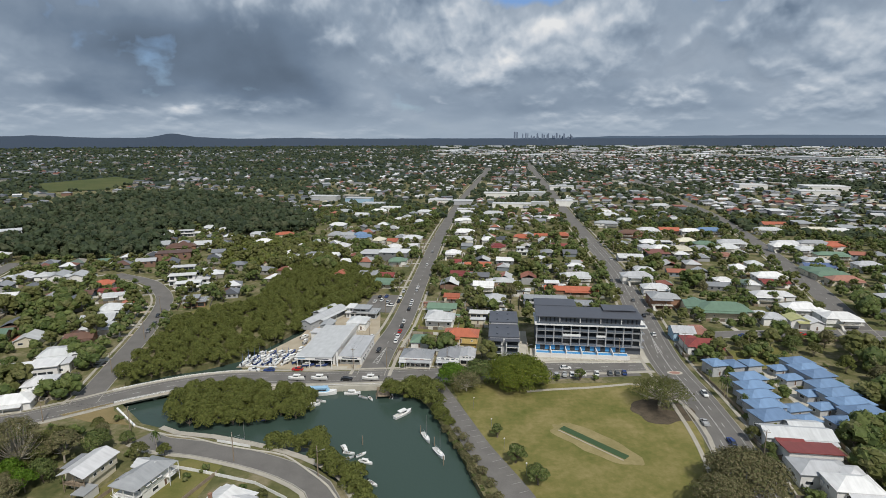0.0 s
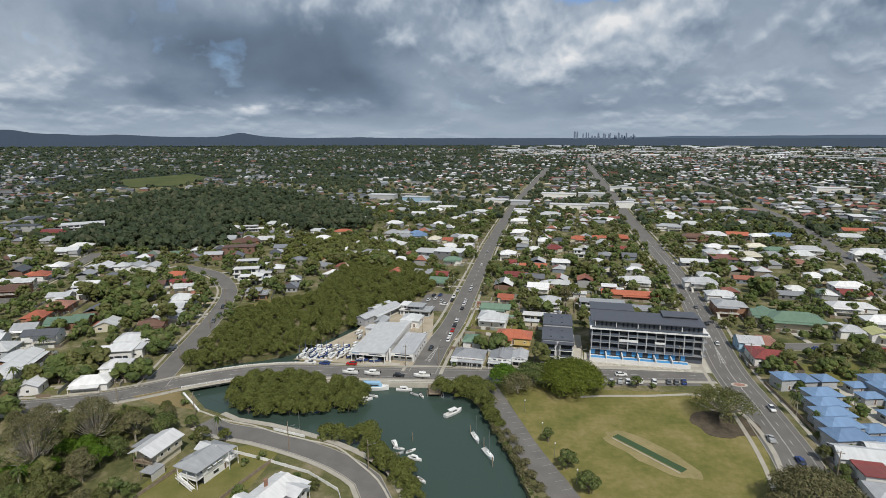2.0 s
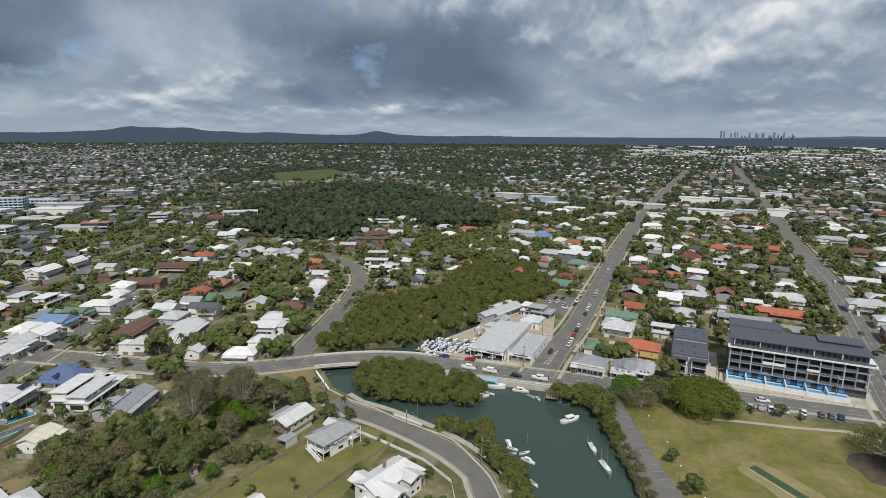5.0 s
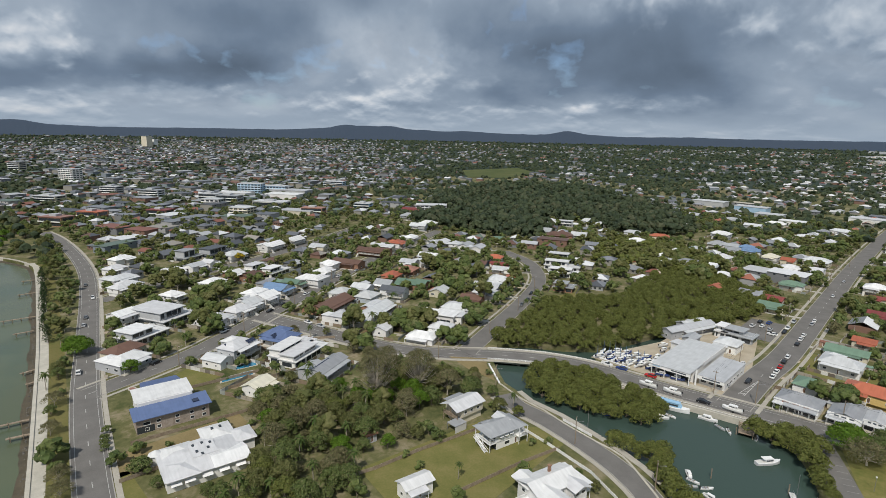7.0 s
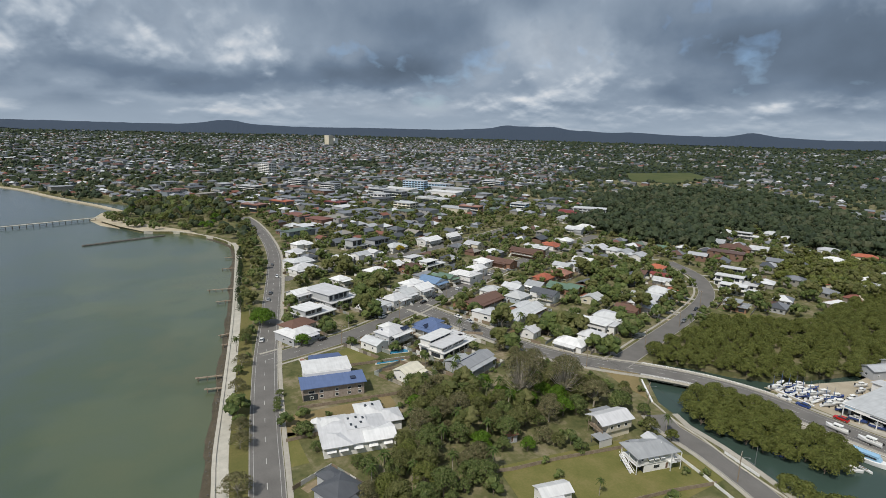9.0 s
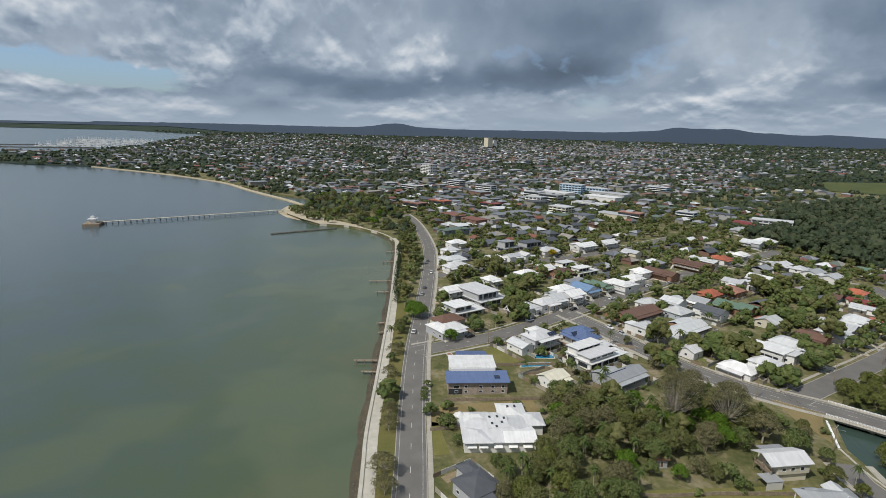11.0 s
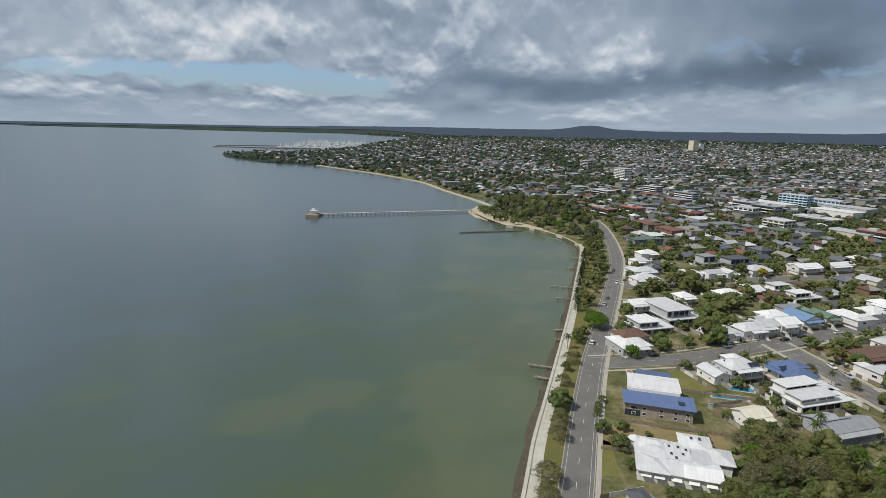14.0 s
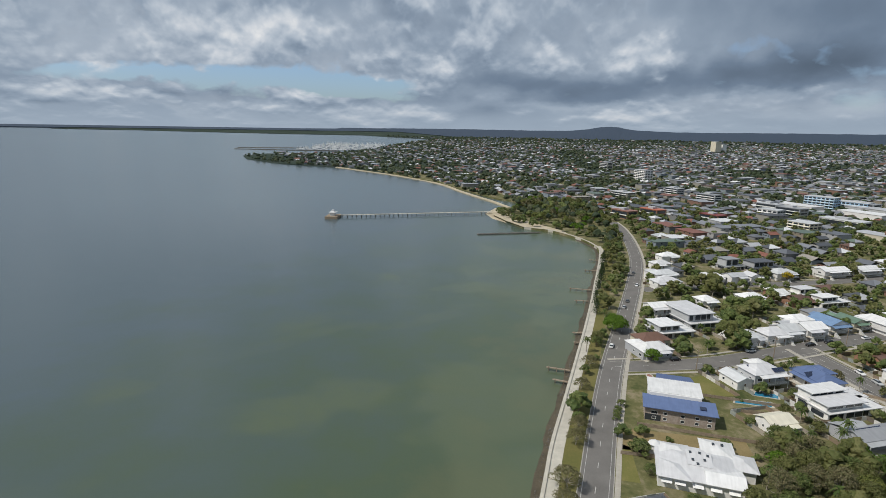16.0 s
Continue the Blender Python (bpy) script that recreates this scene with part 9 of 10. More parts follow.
    for x, y, kind, k in ((3, 262, "shrub", 1.3), (11, 260, "small", 1.1), (-3, 272, "shrub", 1.1), (24, 282, "palm", 0.5), (46, 300, "palm", 0.7), (50, 306, "small", 1.0), (52, 330, "broad", 1.1), (58, 340, "broad", 1.1), (47, 336, "broad", 0.9), (4, 338, "broad", 0.9), (12, 345, "palm", 0.8), (20, 342, "small", 1.1), (56, 282, "small", 0.9), (80, 300, "small", 0.8),
                          (120, 232, "small", 0.8), (119, 214, "palm", 0.6), (120, 206, "palm", 0.7), (118, 198, "palm", 0.8), (120, 190, "palm", 0.8), (117, 182, "small", 0.8), (121, 176, "broad", 0.7), (136, 196, "small", 0.8), (141, 205, "palm", 0.6), (146, 226, "small", 0.8), (139, 213, "small", 0.8), (160, 232, "palm", 0.8), (166, 236, "palm", 0.8), (172, 246, "broad", 1.0), (178, 240, "broad", 1.0), (176, 252, "broad", 1.2),
                          (150, 246, "broad", 0.8), (160, 250, "small", 1.2), (142, 262, "broad", 0.7), (148, 285, "broad", 0.7), (156, 284, "shrub", 1.6), (170, 284, "broad", 0.7), (180, 286, "broad", 0.8), (128, 290, "broad", 0.7), (126, 298, "small", 0.9), (150, 330, "palm", 0.9), (176, 342, "broad", 1.0), (186, 330, "broad", 1.1), (196, 340, "palm", 1.0), (205, 345, "palm", 1.0), (180, 222, "broad", 1.1), (186, 212, "broad", 1.1), (182, 200, "palm", 1.1), (190, 192, "broad", 1.1), (178, 190, "palm", 1.0),
                          (172, 176, "broad", 1.0), (165, 172, "palm", 0.9), (150, 170, "broad", 0.9), (158, 164, "broad", 1.0), (148, 160, "broad", 1.0), (142, 152, "broad", 0.9), (136, 146, "broad", 0.9), (112, 170, "broad", 0.6), (113, 162, "small", 1.0), (110, 156, "small", 1.0), (190, 250, "broad", 1.1), (200, 246, "broad", 1.1), (210, 240, "palm", 1.0), (205, 256, "small", 1.0)):
        plant(kind, x, y, k, rng, "garden trees")


foreshore()


# ---- yards ----
M["fencewood"] = varied("garden_fence_boards", [(0.22, 0.17, 0.12, 3), (0.32, 0.29, 0.24, 3), (0.14, 0.12, 0.10, 2), (0.58, 0.57, 0.54, 2), (0.25, 0.27, 0.25, 2)], rough=0.85, island=True, grain=0.2)
M["drive"] = varied("driveway_concrete", [(0.42, 0.40, 0.35, 3), (0.34, 0.32, 0.28, 3), (0.26, 0.25, 0.23, 2), (0.40, 0.33, 0.25, 1)], rough=0.9, island=True, grain=0.2, fine=1.0)
M["courts"] = varied("paved_and_planted_yards", [(0.36, 0.33, 0.28, 3), (0.10, 0.13, 0.035, 3), (0.13, 0.15, 0.045, 3), (0.24, 0.19, 0.12, 2), (0.16, 0.11, 0.06, 1)], rough=0.95, island=True, grain=0.25, fine=1.2)


def yards():
    """Board fences between the gardens, driveways to the street, paved and planted courts."""
    rng = random.Random(77)
    fences, drives, courts = Shape(), Shape(), Shape()
    sheds = 0
    for x, y, w, d, rot, street in PLOTS:
        if street == "blue townhouses" or (street == "creek houses" and x > -110):
            continue
        z = rise(x, y)
        c, q = math.cos(radians(rot)), math.sin(radians(rot))
        at = lambda u, v: (x + u * c - v * q, y + u * q + v * c)
        a, b, f = w / 2 + rng.uniform(2.5, 4.5), d / 2 + rng.uniform(5, 9), d / 2 + rng.uniform(3, 6)
        ring = [(-a, -f), (a, -f), (a, b), (-a, b)]
        for (u0, v0), (u1, v1) in zip(ring, ring[1:] + ring[:1]):
            if v0 == v1 == -f and rng.random() < 0.6:
                continue
            n = max(1, int(math.dist((u0, v0), (u1, v1)) / 2.4))
            for k in range(n):
                p, r = at(u0 + (u1 - u0) * k / n, v0 + (v1 - v0) * k / n), at(u0 + (u1 - u0) * (k + 0.97) / n, v0 + (v1 - v0) * (k + 0.97) / n)
                if free_land(*p, 1) and not near_road(*p, 1.5) and not near_road(*r, 1.5) and clear(*p, -1.0) and clear(*r, -1.0):
                    strip_box(fences, p, r, 0.05, z - 0.1, z + rng.uniform(1.45, 1.6))
        # courts beside and behind the house
        for _ in range(3):
            u, v, cw, cd = rng.uniform(-a, a * 0.5), rng.choice((rng.uniform(d / 2, b - 2), rng.uniform(-f, -d / 2 - 1))), rng.uniform(2.5, 6), rng.uniform(2.5, 5)
            pts = [at(u, v), at(u + cw, v), at(u + cw, v + cd), at(u, v + cd)]
            if all(free_land(*p, 1) and not near_road(*p, 1.0) for p in pts):
                h = 0.022 + 0.012 * rng.random()
                courts.slab([(*p, z + h) for p in pts], 0.05)
        gap = (ROAD_POINTS[:, 0] - x) ** 2 + (ROAD_POINTS[:, 1] - y) ** 2
        near = int(gap.argmin())
        far, half = math.sqrt(gap[near]), ROAD_POINTS[near, 2]
        if d / 2 + half + 2 < far < 32:
            to = Vector((ROAD_POINTS[near, 0] - x, ROAD_POINTS[near, 1] - y)).normalized()
            side = Vector((-to.y, to.x)) * rng.choice((-1, 1)) * min(w, d) * 0.45
            s0, s1 = Vector((x, y)) + side + to * (d / 2 - 1), Vector((x, y)) + side + to * (far - half - 0.2)
            if free_land(*s0, 1) and free_land(*s1, 1):
                strip_box(drives, s0, s1, 1.5, z - 0.05, z + 0.042)
        if sheds < 18 and w > 9:
            p = at(rng.choice((-a + 2.2, a - 2.2)), b - 2.0)
            if clear(*p, 2.2) and free_land(*p, 3) and not near_road(*p, 4):
                sheds += 1
                sw, sd = rng.uniform(2.4, 4.0), rng.uniform(2.2, 3.2)
                shed = thing("shed", "small sheet-metal garden shed behind a house", "shed", "garden sheds", at=pose(*p, z, 0, 0, rot))
                part("wall", Shape().box(-sw / 2, -sd / 2, 0, sw / 2, sd / 2, 2.1), M["walls"], shed)
                rs, _ = roof_shape(sw, sd, 2.12, "gable", 0.3, 0.2, 0.08)
                part("roof", rs, M["roofs"], shed)
                part("door", DOOR, None, shed, at=pose(0, -sd / 2, 0))
                stand(*p, 2.2)
    solid("garden_fences", fences, M["fencewood"], "timber and sheet-metal fences between the gardens", "fence", kind="stuff")
    solid("driveways", drives, M["drive"], "concrete driveways from the houses to the streets", "driveway", kind="structure")
    solid("garden_courts", courts, M["courts"], "paved courts and planted beds of the gardens", "garden bed", kind="stuff")


yards()


def dinghy_rows():
    """Small sailing boats stored in rows on the yard, each with a mast and a rolled blue sail."""
    rng = random.Random(14)
    M["sailcloth"] = plain("rolled_blue_sailcloth", (0.07, 0.12, 0.24), rough=0.8)
    for j in range(2):
        for k in range(8):
            x, y = -76 + k * 2.5 + rng.uniform(-0.2, 0.2), 230.5 + j * 7.0 + k * 0.15
            root = thing("sailing_dinghy", "small white sailing dinghy with a rolled blue sail", "boat", "stored dinghies", at=pose(x, y, 0.45, 0, 0, 82 + rng.uniform(-6, 6)))
            part("hull", hull(4.4, 1.5, 0.8), M["white"], root)
            part("mast", Shape().tube((0.5, 0, 0.4), (0.5, 0, 5.2), 0.05, 0.03), M["rail"], root)
            part("sail", Shape().tube((0.4, 0, 1.1), (-1.9, 0, 1.0), 0.14, 0.1).tube((0.45, 0, 1.2), (0.42, 0, 4.2), 0.13, 0.07), M["sailcloth"], root)


dinghy_rows()
for x, y, rot, paint in ((-30, 323, 80, "white"), (-26, 326, 80, "white"), (-22, 322, 80, "silver"), (-28, 333, 80, "black"), (-24, 334, 80, "blue"), (-20, 315, 175, "white")):
    car(x, y, rot, paint, False, "cars in the yard behind the workshop")
patch("parking_yard", [(-36, 305), (-17, 303), (-15, 338), (-33, 338)], 0.052, M["asphalt"], "asphalt parking yard behind the workshop", "car park")

# ---- landmarks of the distance ----
def block(x, y, w, d, h, rot, wall, label, floors, name="apartment_building", roof="roof_pale"):
    root = thing(name, label, "building", at=pose(x, y, rise(x, y), 0, 0, rot))
    part("wall", Shape().box(-w / 2, -d / 2, -1, w / 2, d / 2, h), M[wall], root)
    part("roof", Shape().box(-w / 2 - 0.4, -d / 2 - 0.4, h, w / 2 + 0.4, d / 2 + 0.4, h + 0.5), M[roof], root)
    if floors:
        step = h / floors
        for k in range(floors):
            for side, length, turn, off in ((0, w, 0, d / 2), (1, d, 90, w / 2), (2, d, 270, w / 2)):
                n = max(2, int(length / 5))
                for j in range(n):
                    q = (j + 0.5 - n / 2) * length / n
                    part("window", Shape().box(q - length / n * 0.36, -off - 0.06, k * step + 0.9, q + length / n * 0.36, -off + 0.02, k * step + step * 0.8), M["glass"], root, at=pose(0, 0, 0, 0, 0, turn))
                if side == 0:
                    part("balcony", Shape().box(-w / 2, -off - 1.4, k * step, w / 2, -off, k * step + 0.25), M["white"], root)
    stand(x, y, max(w, d) / 2)
    return root


block(-735, 474, 36, 18, 17, 35, "wall_blue", "blue and white five-storey apartment block", 5)
block(-735, 515, 40, 20, 11, 35, "wall_blue", "long pale-blue three-storey building", 3)
block(-640, 360, 24, 16, 11, 30, "wall_white", "white three-storey apartment block", 3)
block(-560, 352, 24, 18, 9, 25, "wall_cream", "cream three-storey apartment block", 3)
block(-1087, 345, 34, 18, 22, 20, "wall_white", "white seven-storey apartment slab", 7)
block(-2150, 930, 26, 26, 42, 20, "wall_cream", "cream high-rise tower on the ridge", 0)
block(-2170, 965, 18, 18, 30, 20, "wall_white", "white high-rise tower on the ridge", 0)
block(-424, 530, 38, 18, 9, 38, "wall_grey", "grey modern apartment block before the woods", 3)


def midrise(x, y, w, d, h, rot, wall, label, floors, roof):
    """A block of the town centre: walls, a parapet roof with a plant room, a band of glass and a balcony slab on each floor."""
    root = thing("apartment_building" if floors > 1 else "shop_building", label, "building", "town centre blocks", at=pose(x, y, rise(x, y), 0, 0, rot))
    part("wall", Shape().box(-w / 2, -d / 2, -1, w / 2, d / 2, h), M[wall], root)
    part("roof", Shape().box(-w / 2 - 0.5, -d / 2 - 0.5, h, w / 2 + 0.5, d / 2 + 0.5, h + 0.45), M[roof], root)
    part("plant_room", Shape().box(-w * 0.2, -d * 0.2, h + 0.45, w * 0.1, d * 0.25, h + 2.4), M["wall_grey"], root)
    step = h / floors
    for k in range(floors):
        z = k * step
        band = Shape()
        band.box(-w / 2 + 0.6, -d / 2 - 0.07, z + 0.8, w / 2 - 0.6, -d / 2 + 0.02, z + step * 0.82)
        for sg in (-1, 1):
            band.box(min(sg * w / 2, sg * (w / 2 + 0.07)), -d * 0.36, z + 0.9, max(sg * w / 2, sg * (w / 2 + 0.07)), d * 0.36, z + step * 0.8)
        part("ribbon_glazing", band, M["glass"], root)
        if k:
            part("balcony", Shape().box(-w / 2, -d / 2 - 1.5, z, w / 2, -d / 2, z + 0.22).box(-w / 2, -d / 2 - 1.5, z + 0.2, w / 2, -d / 2 - 1.42, z + 1.0), M["white"], root)
    stand(x, y, max(w, d) / 2)


midrise(-732.8, 522.6, 40, 20, 10, 28, "wall_grey", "grey three-storey office block", 3, "roof_grey")
midrise(-696.3, 387.1, 26, 16, 11, 28, "wall_grey", "pale grey three-storey apartment block", 3, "roof_pale")
midrise(-661.8, 395.3, 30, 17, 11, 28, "wall_grey", "pale grey three-storey apartment block", 3, "roof_grey")
midrise(-605.4, 421.8, 44, 20, 6, 28, "wall_white", "low white shop building with a flat roof", 1, "roof_pale")
midrise(-1349.6, 334.2, 26, 18, 18, 28, "wall_cream", "cream six-storey apartment block", 5, "roof_pale")
midrise(-782.1, 347.4, 30, 16, 12, 28, "wall_white", "white four-storey apartment block", 4, "roof_grey")
midrise(-863.8, 326.9, 26, 16, 12, 28, "wall_grey", "grey four-storey apartment block", 4, "roof_pale")
midrise(-820.2, 237.0, 34, 18, 9, 28, "wall_cream", "cream three-storey apartment block", 3, "roof_pale")
midrise(-608.7, 280.6, 24, 15, 8, 28, "wall_brick", "red-roofed brick apartment block", 2, "roof_maroon")
midrise(-620.4, 185.7, 26, 16, 9, 28, "wall_brick", "red-brick apartment block in the town centre", 2, "roof_rust")
midrise(-635.5, 222.7, 26, 15, 9, 28, "wall_brick", "red-brick apartment block in the town centre", 2, "roof_orange")
midrise(-507.4, 412.4, 26, 14, 8, 28, "wall_brick", "brick apartment block with a red roof", 2, "roof_rust")
midrise(-492.8, 478.4, 20, 14, 9, 28, "wall_blue", "pale-blue three-storey house block", 3, "roof_pale")
midrise(-749.0, 648.5, 36, 18, 9, 28, "wall_blue", "teal-grey three-storey building in the town centre", 3, "roof_pale")
for x, y, w, d, h, key in ((107, 926, 56, 22, 7, "wall_white"), (163, 945, 43, 20, 6, "wall_grey"), (108, 783, 54, 18, 6, "wall_white"), (151, 798, 25, 16, 6, "wall_grey"), (6, 825, 34, 20, 7, "wall_white"), (40, 820, 29, 18, 6, "wall_grey"), (233, 1039, 44, 18, 7, "wall_white"), (187, 800, 24, 14, 8, "wall_white"),
                              (-90, 790, 30, 20, 6, "wall_grey"), (-120, 850, 40, 20, 7, "wall_blue"), (-180, 880, 44, 22, 7, "wall_grey"),
                              (-60, 740, 26, 16, 6, "wall_white"), (40, 720, 22, 14, 6, "wall_white"), (700, 1000, 70, 40, 8, "wall_white"), (640, 930, 60, 30, 7, "wall_white"), (590, 1040, 50, 30, 8, "wall_white"), (-660, 480, 50, 24, 7, "wall_white"), (-700, 520, 60, 26, 7, "wall_grey"), (-720, 440, 44, 24, 7, "wall_white"), (-520, 400, 40, 20, 5, "wall_cream")):
    block(x, y, w, d, h, -8 if x > -250 else 25, key, "low flat-roofed commercial building", 0, "shop_building", "roof_white" if key == "wall_white" else "roof_pale")
for x, y, w in ((1225, 1880, 150), (1270, 1800, 150), (1330, 1730, 140)):
    block(x, y, w, 50, 12, -55, "wall_white", "huge white flat-roofed warehouse", 0, "warehouse", "roof_white")


def city():
    rng = random.Random(17)
    for k in range(22):
        az = 7.6 + 5.4 * (k / 21) + rng.uniform(-0.1, 0.1) if k > 1 else 7.2 + 0.25 * k
        r = 4600 + rng.uniform(-40, 60)
        h = rng.uniform(110, 140) if k > 1 else rng.uniform(142, 152)
        x, y = 12 + r * math.sin(radians(az)), 9 + r * math.cos(radians(az))
        w = rng.uniform(7, 15)
        s = Shape().box(-w / 2, -8, 60, w / 2, 8, h).box(-w / 4, -5, h, w / 4, 5, h + rng.uniform(2, 6))
        solid("city_tower", s, M["hazy"], "hazy grey-blue high-rise of the distant city", "tower", "city skyline", at=pose(x, y, 0, 0, 0, -az))


# the haze before the city is put into the towers' grey-blue colour
M["hazy"] = plain("hazy_city_grey", (0.16, 0.20, 0.27), rough=0.9)
city()


def marina():
    """Masts and hulls of the far marina, too small to tell apart."""
    rng = random.Random(6)
    s = Shape()
    for k in range(420):
        x, y = -1960 - rng.random() * 480, -640 + rng.random() * 260
        z = rise(x, y) - 1.6
        s.box(x - 2, y - 4.5, z, x + 2, y + 4.5, z + 1.6)
        s.box(x - 0.25, y - 0.25, z + 1.6, x + 0.25, y + 0.25, z + rng.uniform(8, 13))
    solid("marina_boats", s, M["white"], "white yachts crowded in the distant marina", "boats", kind="stuff")


marina()


# ---- the suburb beyond ----
def in_town(x, y):
    """The dense town centre along the bay."""
    return x < -420 and -0.45 * x - 330 < y < -0.95 * x + 30


def leafy(x, y):
    """How thickly treed a tract of the suburb is: parks and creek lines above nought, built-up blocks below."""
    return 0.75 * noise.noise(Vector((x / 230, y / 230, 7.0))) + 0.45 * noise.noise(Vector((x / 90, y / 90, 3.0)))


def in_valley(x, y):
    """The wooded valley inland of the mangroves."""
    return x < 30 and y > 560 and not in_town(x, y)


def suburb():
    rng = random.Random(5)
    models = []
    for k in range(10):
        w, d = rng.uniform(9, 14), rng.uniform(9, 13)
        raised = k % 3 == 0
        models.append(house("weatherboard house with a sheet-metal roof", w, d, 2.8, 2.3 if raised else 0.4, rng.choice(("hip", "hip", "gable")),
                            rng.uniform(0.3, 0.48), porch=True, wing=rng.choice((0, 1, -1)), seed=k, group="suburban houses", at=pose(0, 0, -60)))
    used = [False] * 10
    far_v, far_f, far_i = [], [], []
    things = 0
    spots = []
    for side, turn in ((0, 17.0), (1, -8.0)):
        c, s = math.cos(radians(turn)), math.sin(radians(turn))
        for i in range(-230, 231):
            for j in range(-110, 111):
                u, v = i * 17.5, j * 27.0 + (j % 2) * 6
                x, y = u * c - v * s, u * s + v * c
                dist = math.hypot(x - 12, y - 9)
                if dist > 3350 or dist < 60:
                    continue
                west = x < -75 - 0.12 * y
                if west != (side == 0):
                    continue
                spots.append((dist, x + rng.uniform(-2, 2), y + rng.uniform(-3, 3), turn + rng.choice((0, 90, 180, 270)) + rng.uniform(-3, 3)))
    spots.sort()
    for dist, x, y, turn in spots:
        jx, jy = x + rng.gauss(0, 110), y + rng.gauss(0, 110)
        gone = 0.16 if in_town(jx, jy) else 0.60 + 0.2 * min(1, (dist - 560) / 1500) if in_valley(jx, jy) else 0.16 + 0.22 * min(1, max(0, (dist - 350) / 1300))
        gone += 1.9 * max(0.0, leafy(x, y) - 0.02) * (dist > 560)
        if dist > 2400 and x < 250:
            gone = max(gone, min(1, (dist - 2400) / 600) * 0.9)
        if rng.random() < gone:
            continue
        if not free_land(x, y, 9) or near_road(x, y, 11) or not clear(x, y, 8.5):
            continue
        if inside(HOME, x, y) or inside(CENTRE, x, y):
            continue
        seen = y > -60 + 0.45 * abs(x + 100) * (x > -100) - 0.55 * max(0, -x - 700) and (x < 12 or y > 0.72 * (x - 12))
        if not seen and dist < 3000:
            continue
        if things < 24 and dist < 560:
            k = rng.randrange(10)
            m = pose(x, y, rise(x, y), 0, 0, turn)
            if used[k]:
                copy_thing(models[k], m)
            else:
                models[k].matrix_basis, used[k] = m, True
            things += 1
        else:
            big = rng.random() < (0.16 if in_town(x, y) else 0.05)
            w, d, h = (rng.uniform(16, 30), rng.uniform(12, 20), rng.uniform(5, 8)) if big else (rng.uniform(9, 14), rng.uniform(8, 12), rng.choice((2.9, 3.1, 4.6)))
            rs, top = roof_shape(w, d, h, "flat" if big else rng.choice(("hip", "hip", "gable")), 0.42, 0.5, 0.1)
            m = pose(x, y, rise(x, y), 0, 0, turn)
            n = len(far_v)
            block = Shape().box(-w / 2, -d / 2, -1, w / 2, d / 2, h)
            if dist < 900:
                for q in (-0.3, 0.0, 0.3):
                    for sg in (-1, 1):
                        block.box(q * w - 0.7, sg * d / 2 - 0.05, h - 1.9, q * w + 0.7, sg * d / 2 + 0.05, h - 0.8, 1)
            # eastern roofs take the lit palette, all others the shaded one
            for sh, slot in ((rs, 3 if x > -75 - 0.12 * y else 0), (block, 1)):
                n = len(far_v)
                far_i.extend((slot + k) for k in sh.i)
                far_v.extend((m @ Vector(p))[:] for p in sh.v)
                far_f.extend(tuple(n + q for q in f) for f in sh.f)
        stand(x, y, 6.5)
    tagged(new("far_houses", mesh_of("far_houses", far_v, far_f, [M["farroofs"], M["farwalls"], M["glass"], M["eastroofs"]], far_i)), "crowded roofs of the distant suburb, toned for haze and cloud shade", "houses", kind="stuff")
    for k in range(10):
        if not used[k]:
            for o in (*models[k].children_recursive, models[k]):
                bpy.data.objects.remove(o)


suburb()


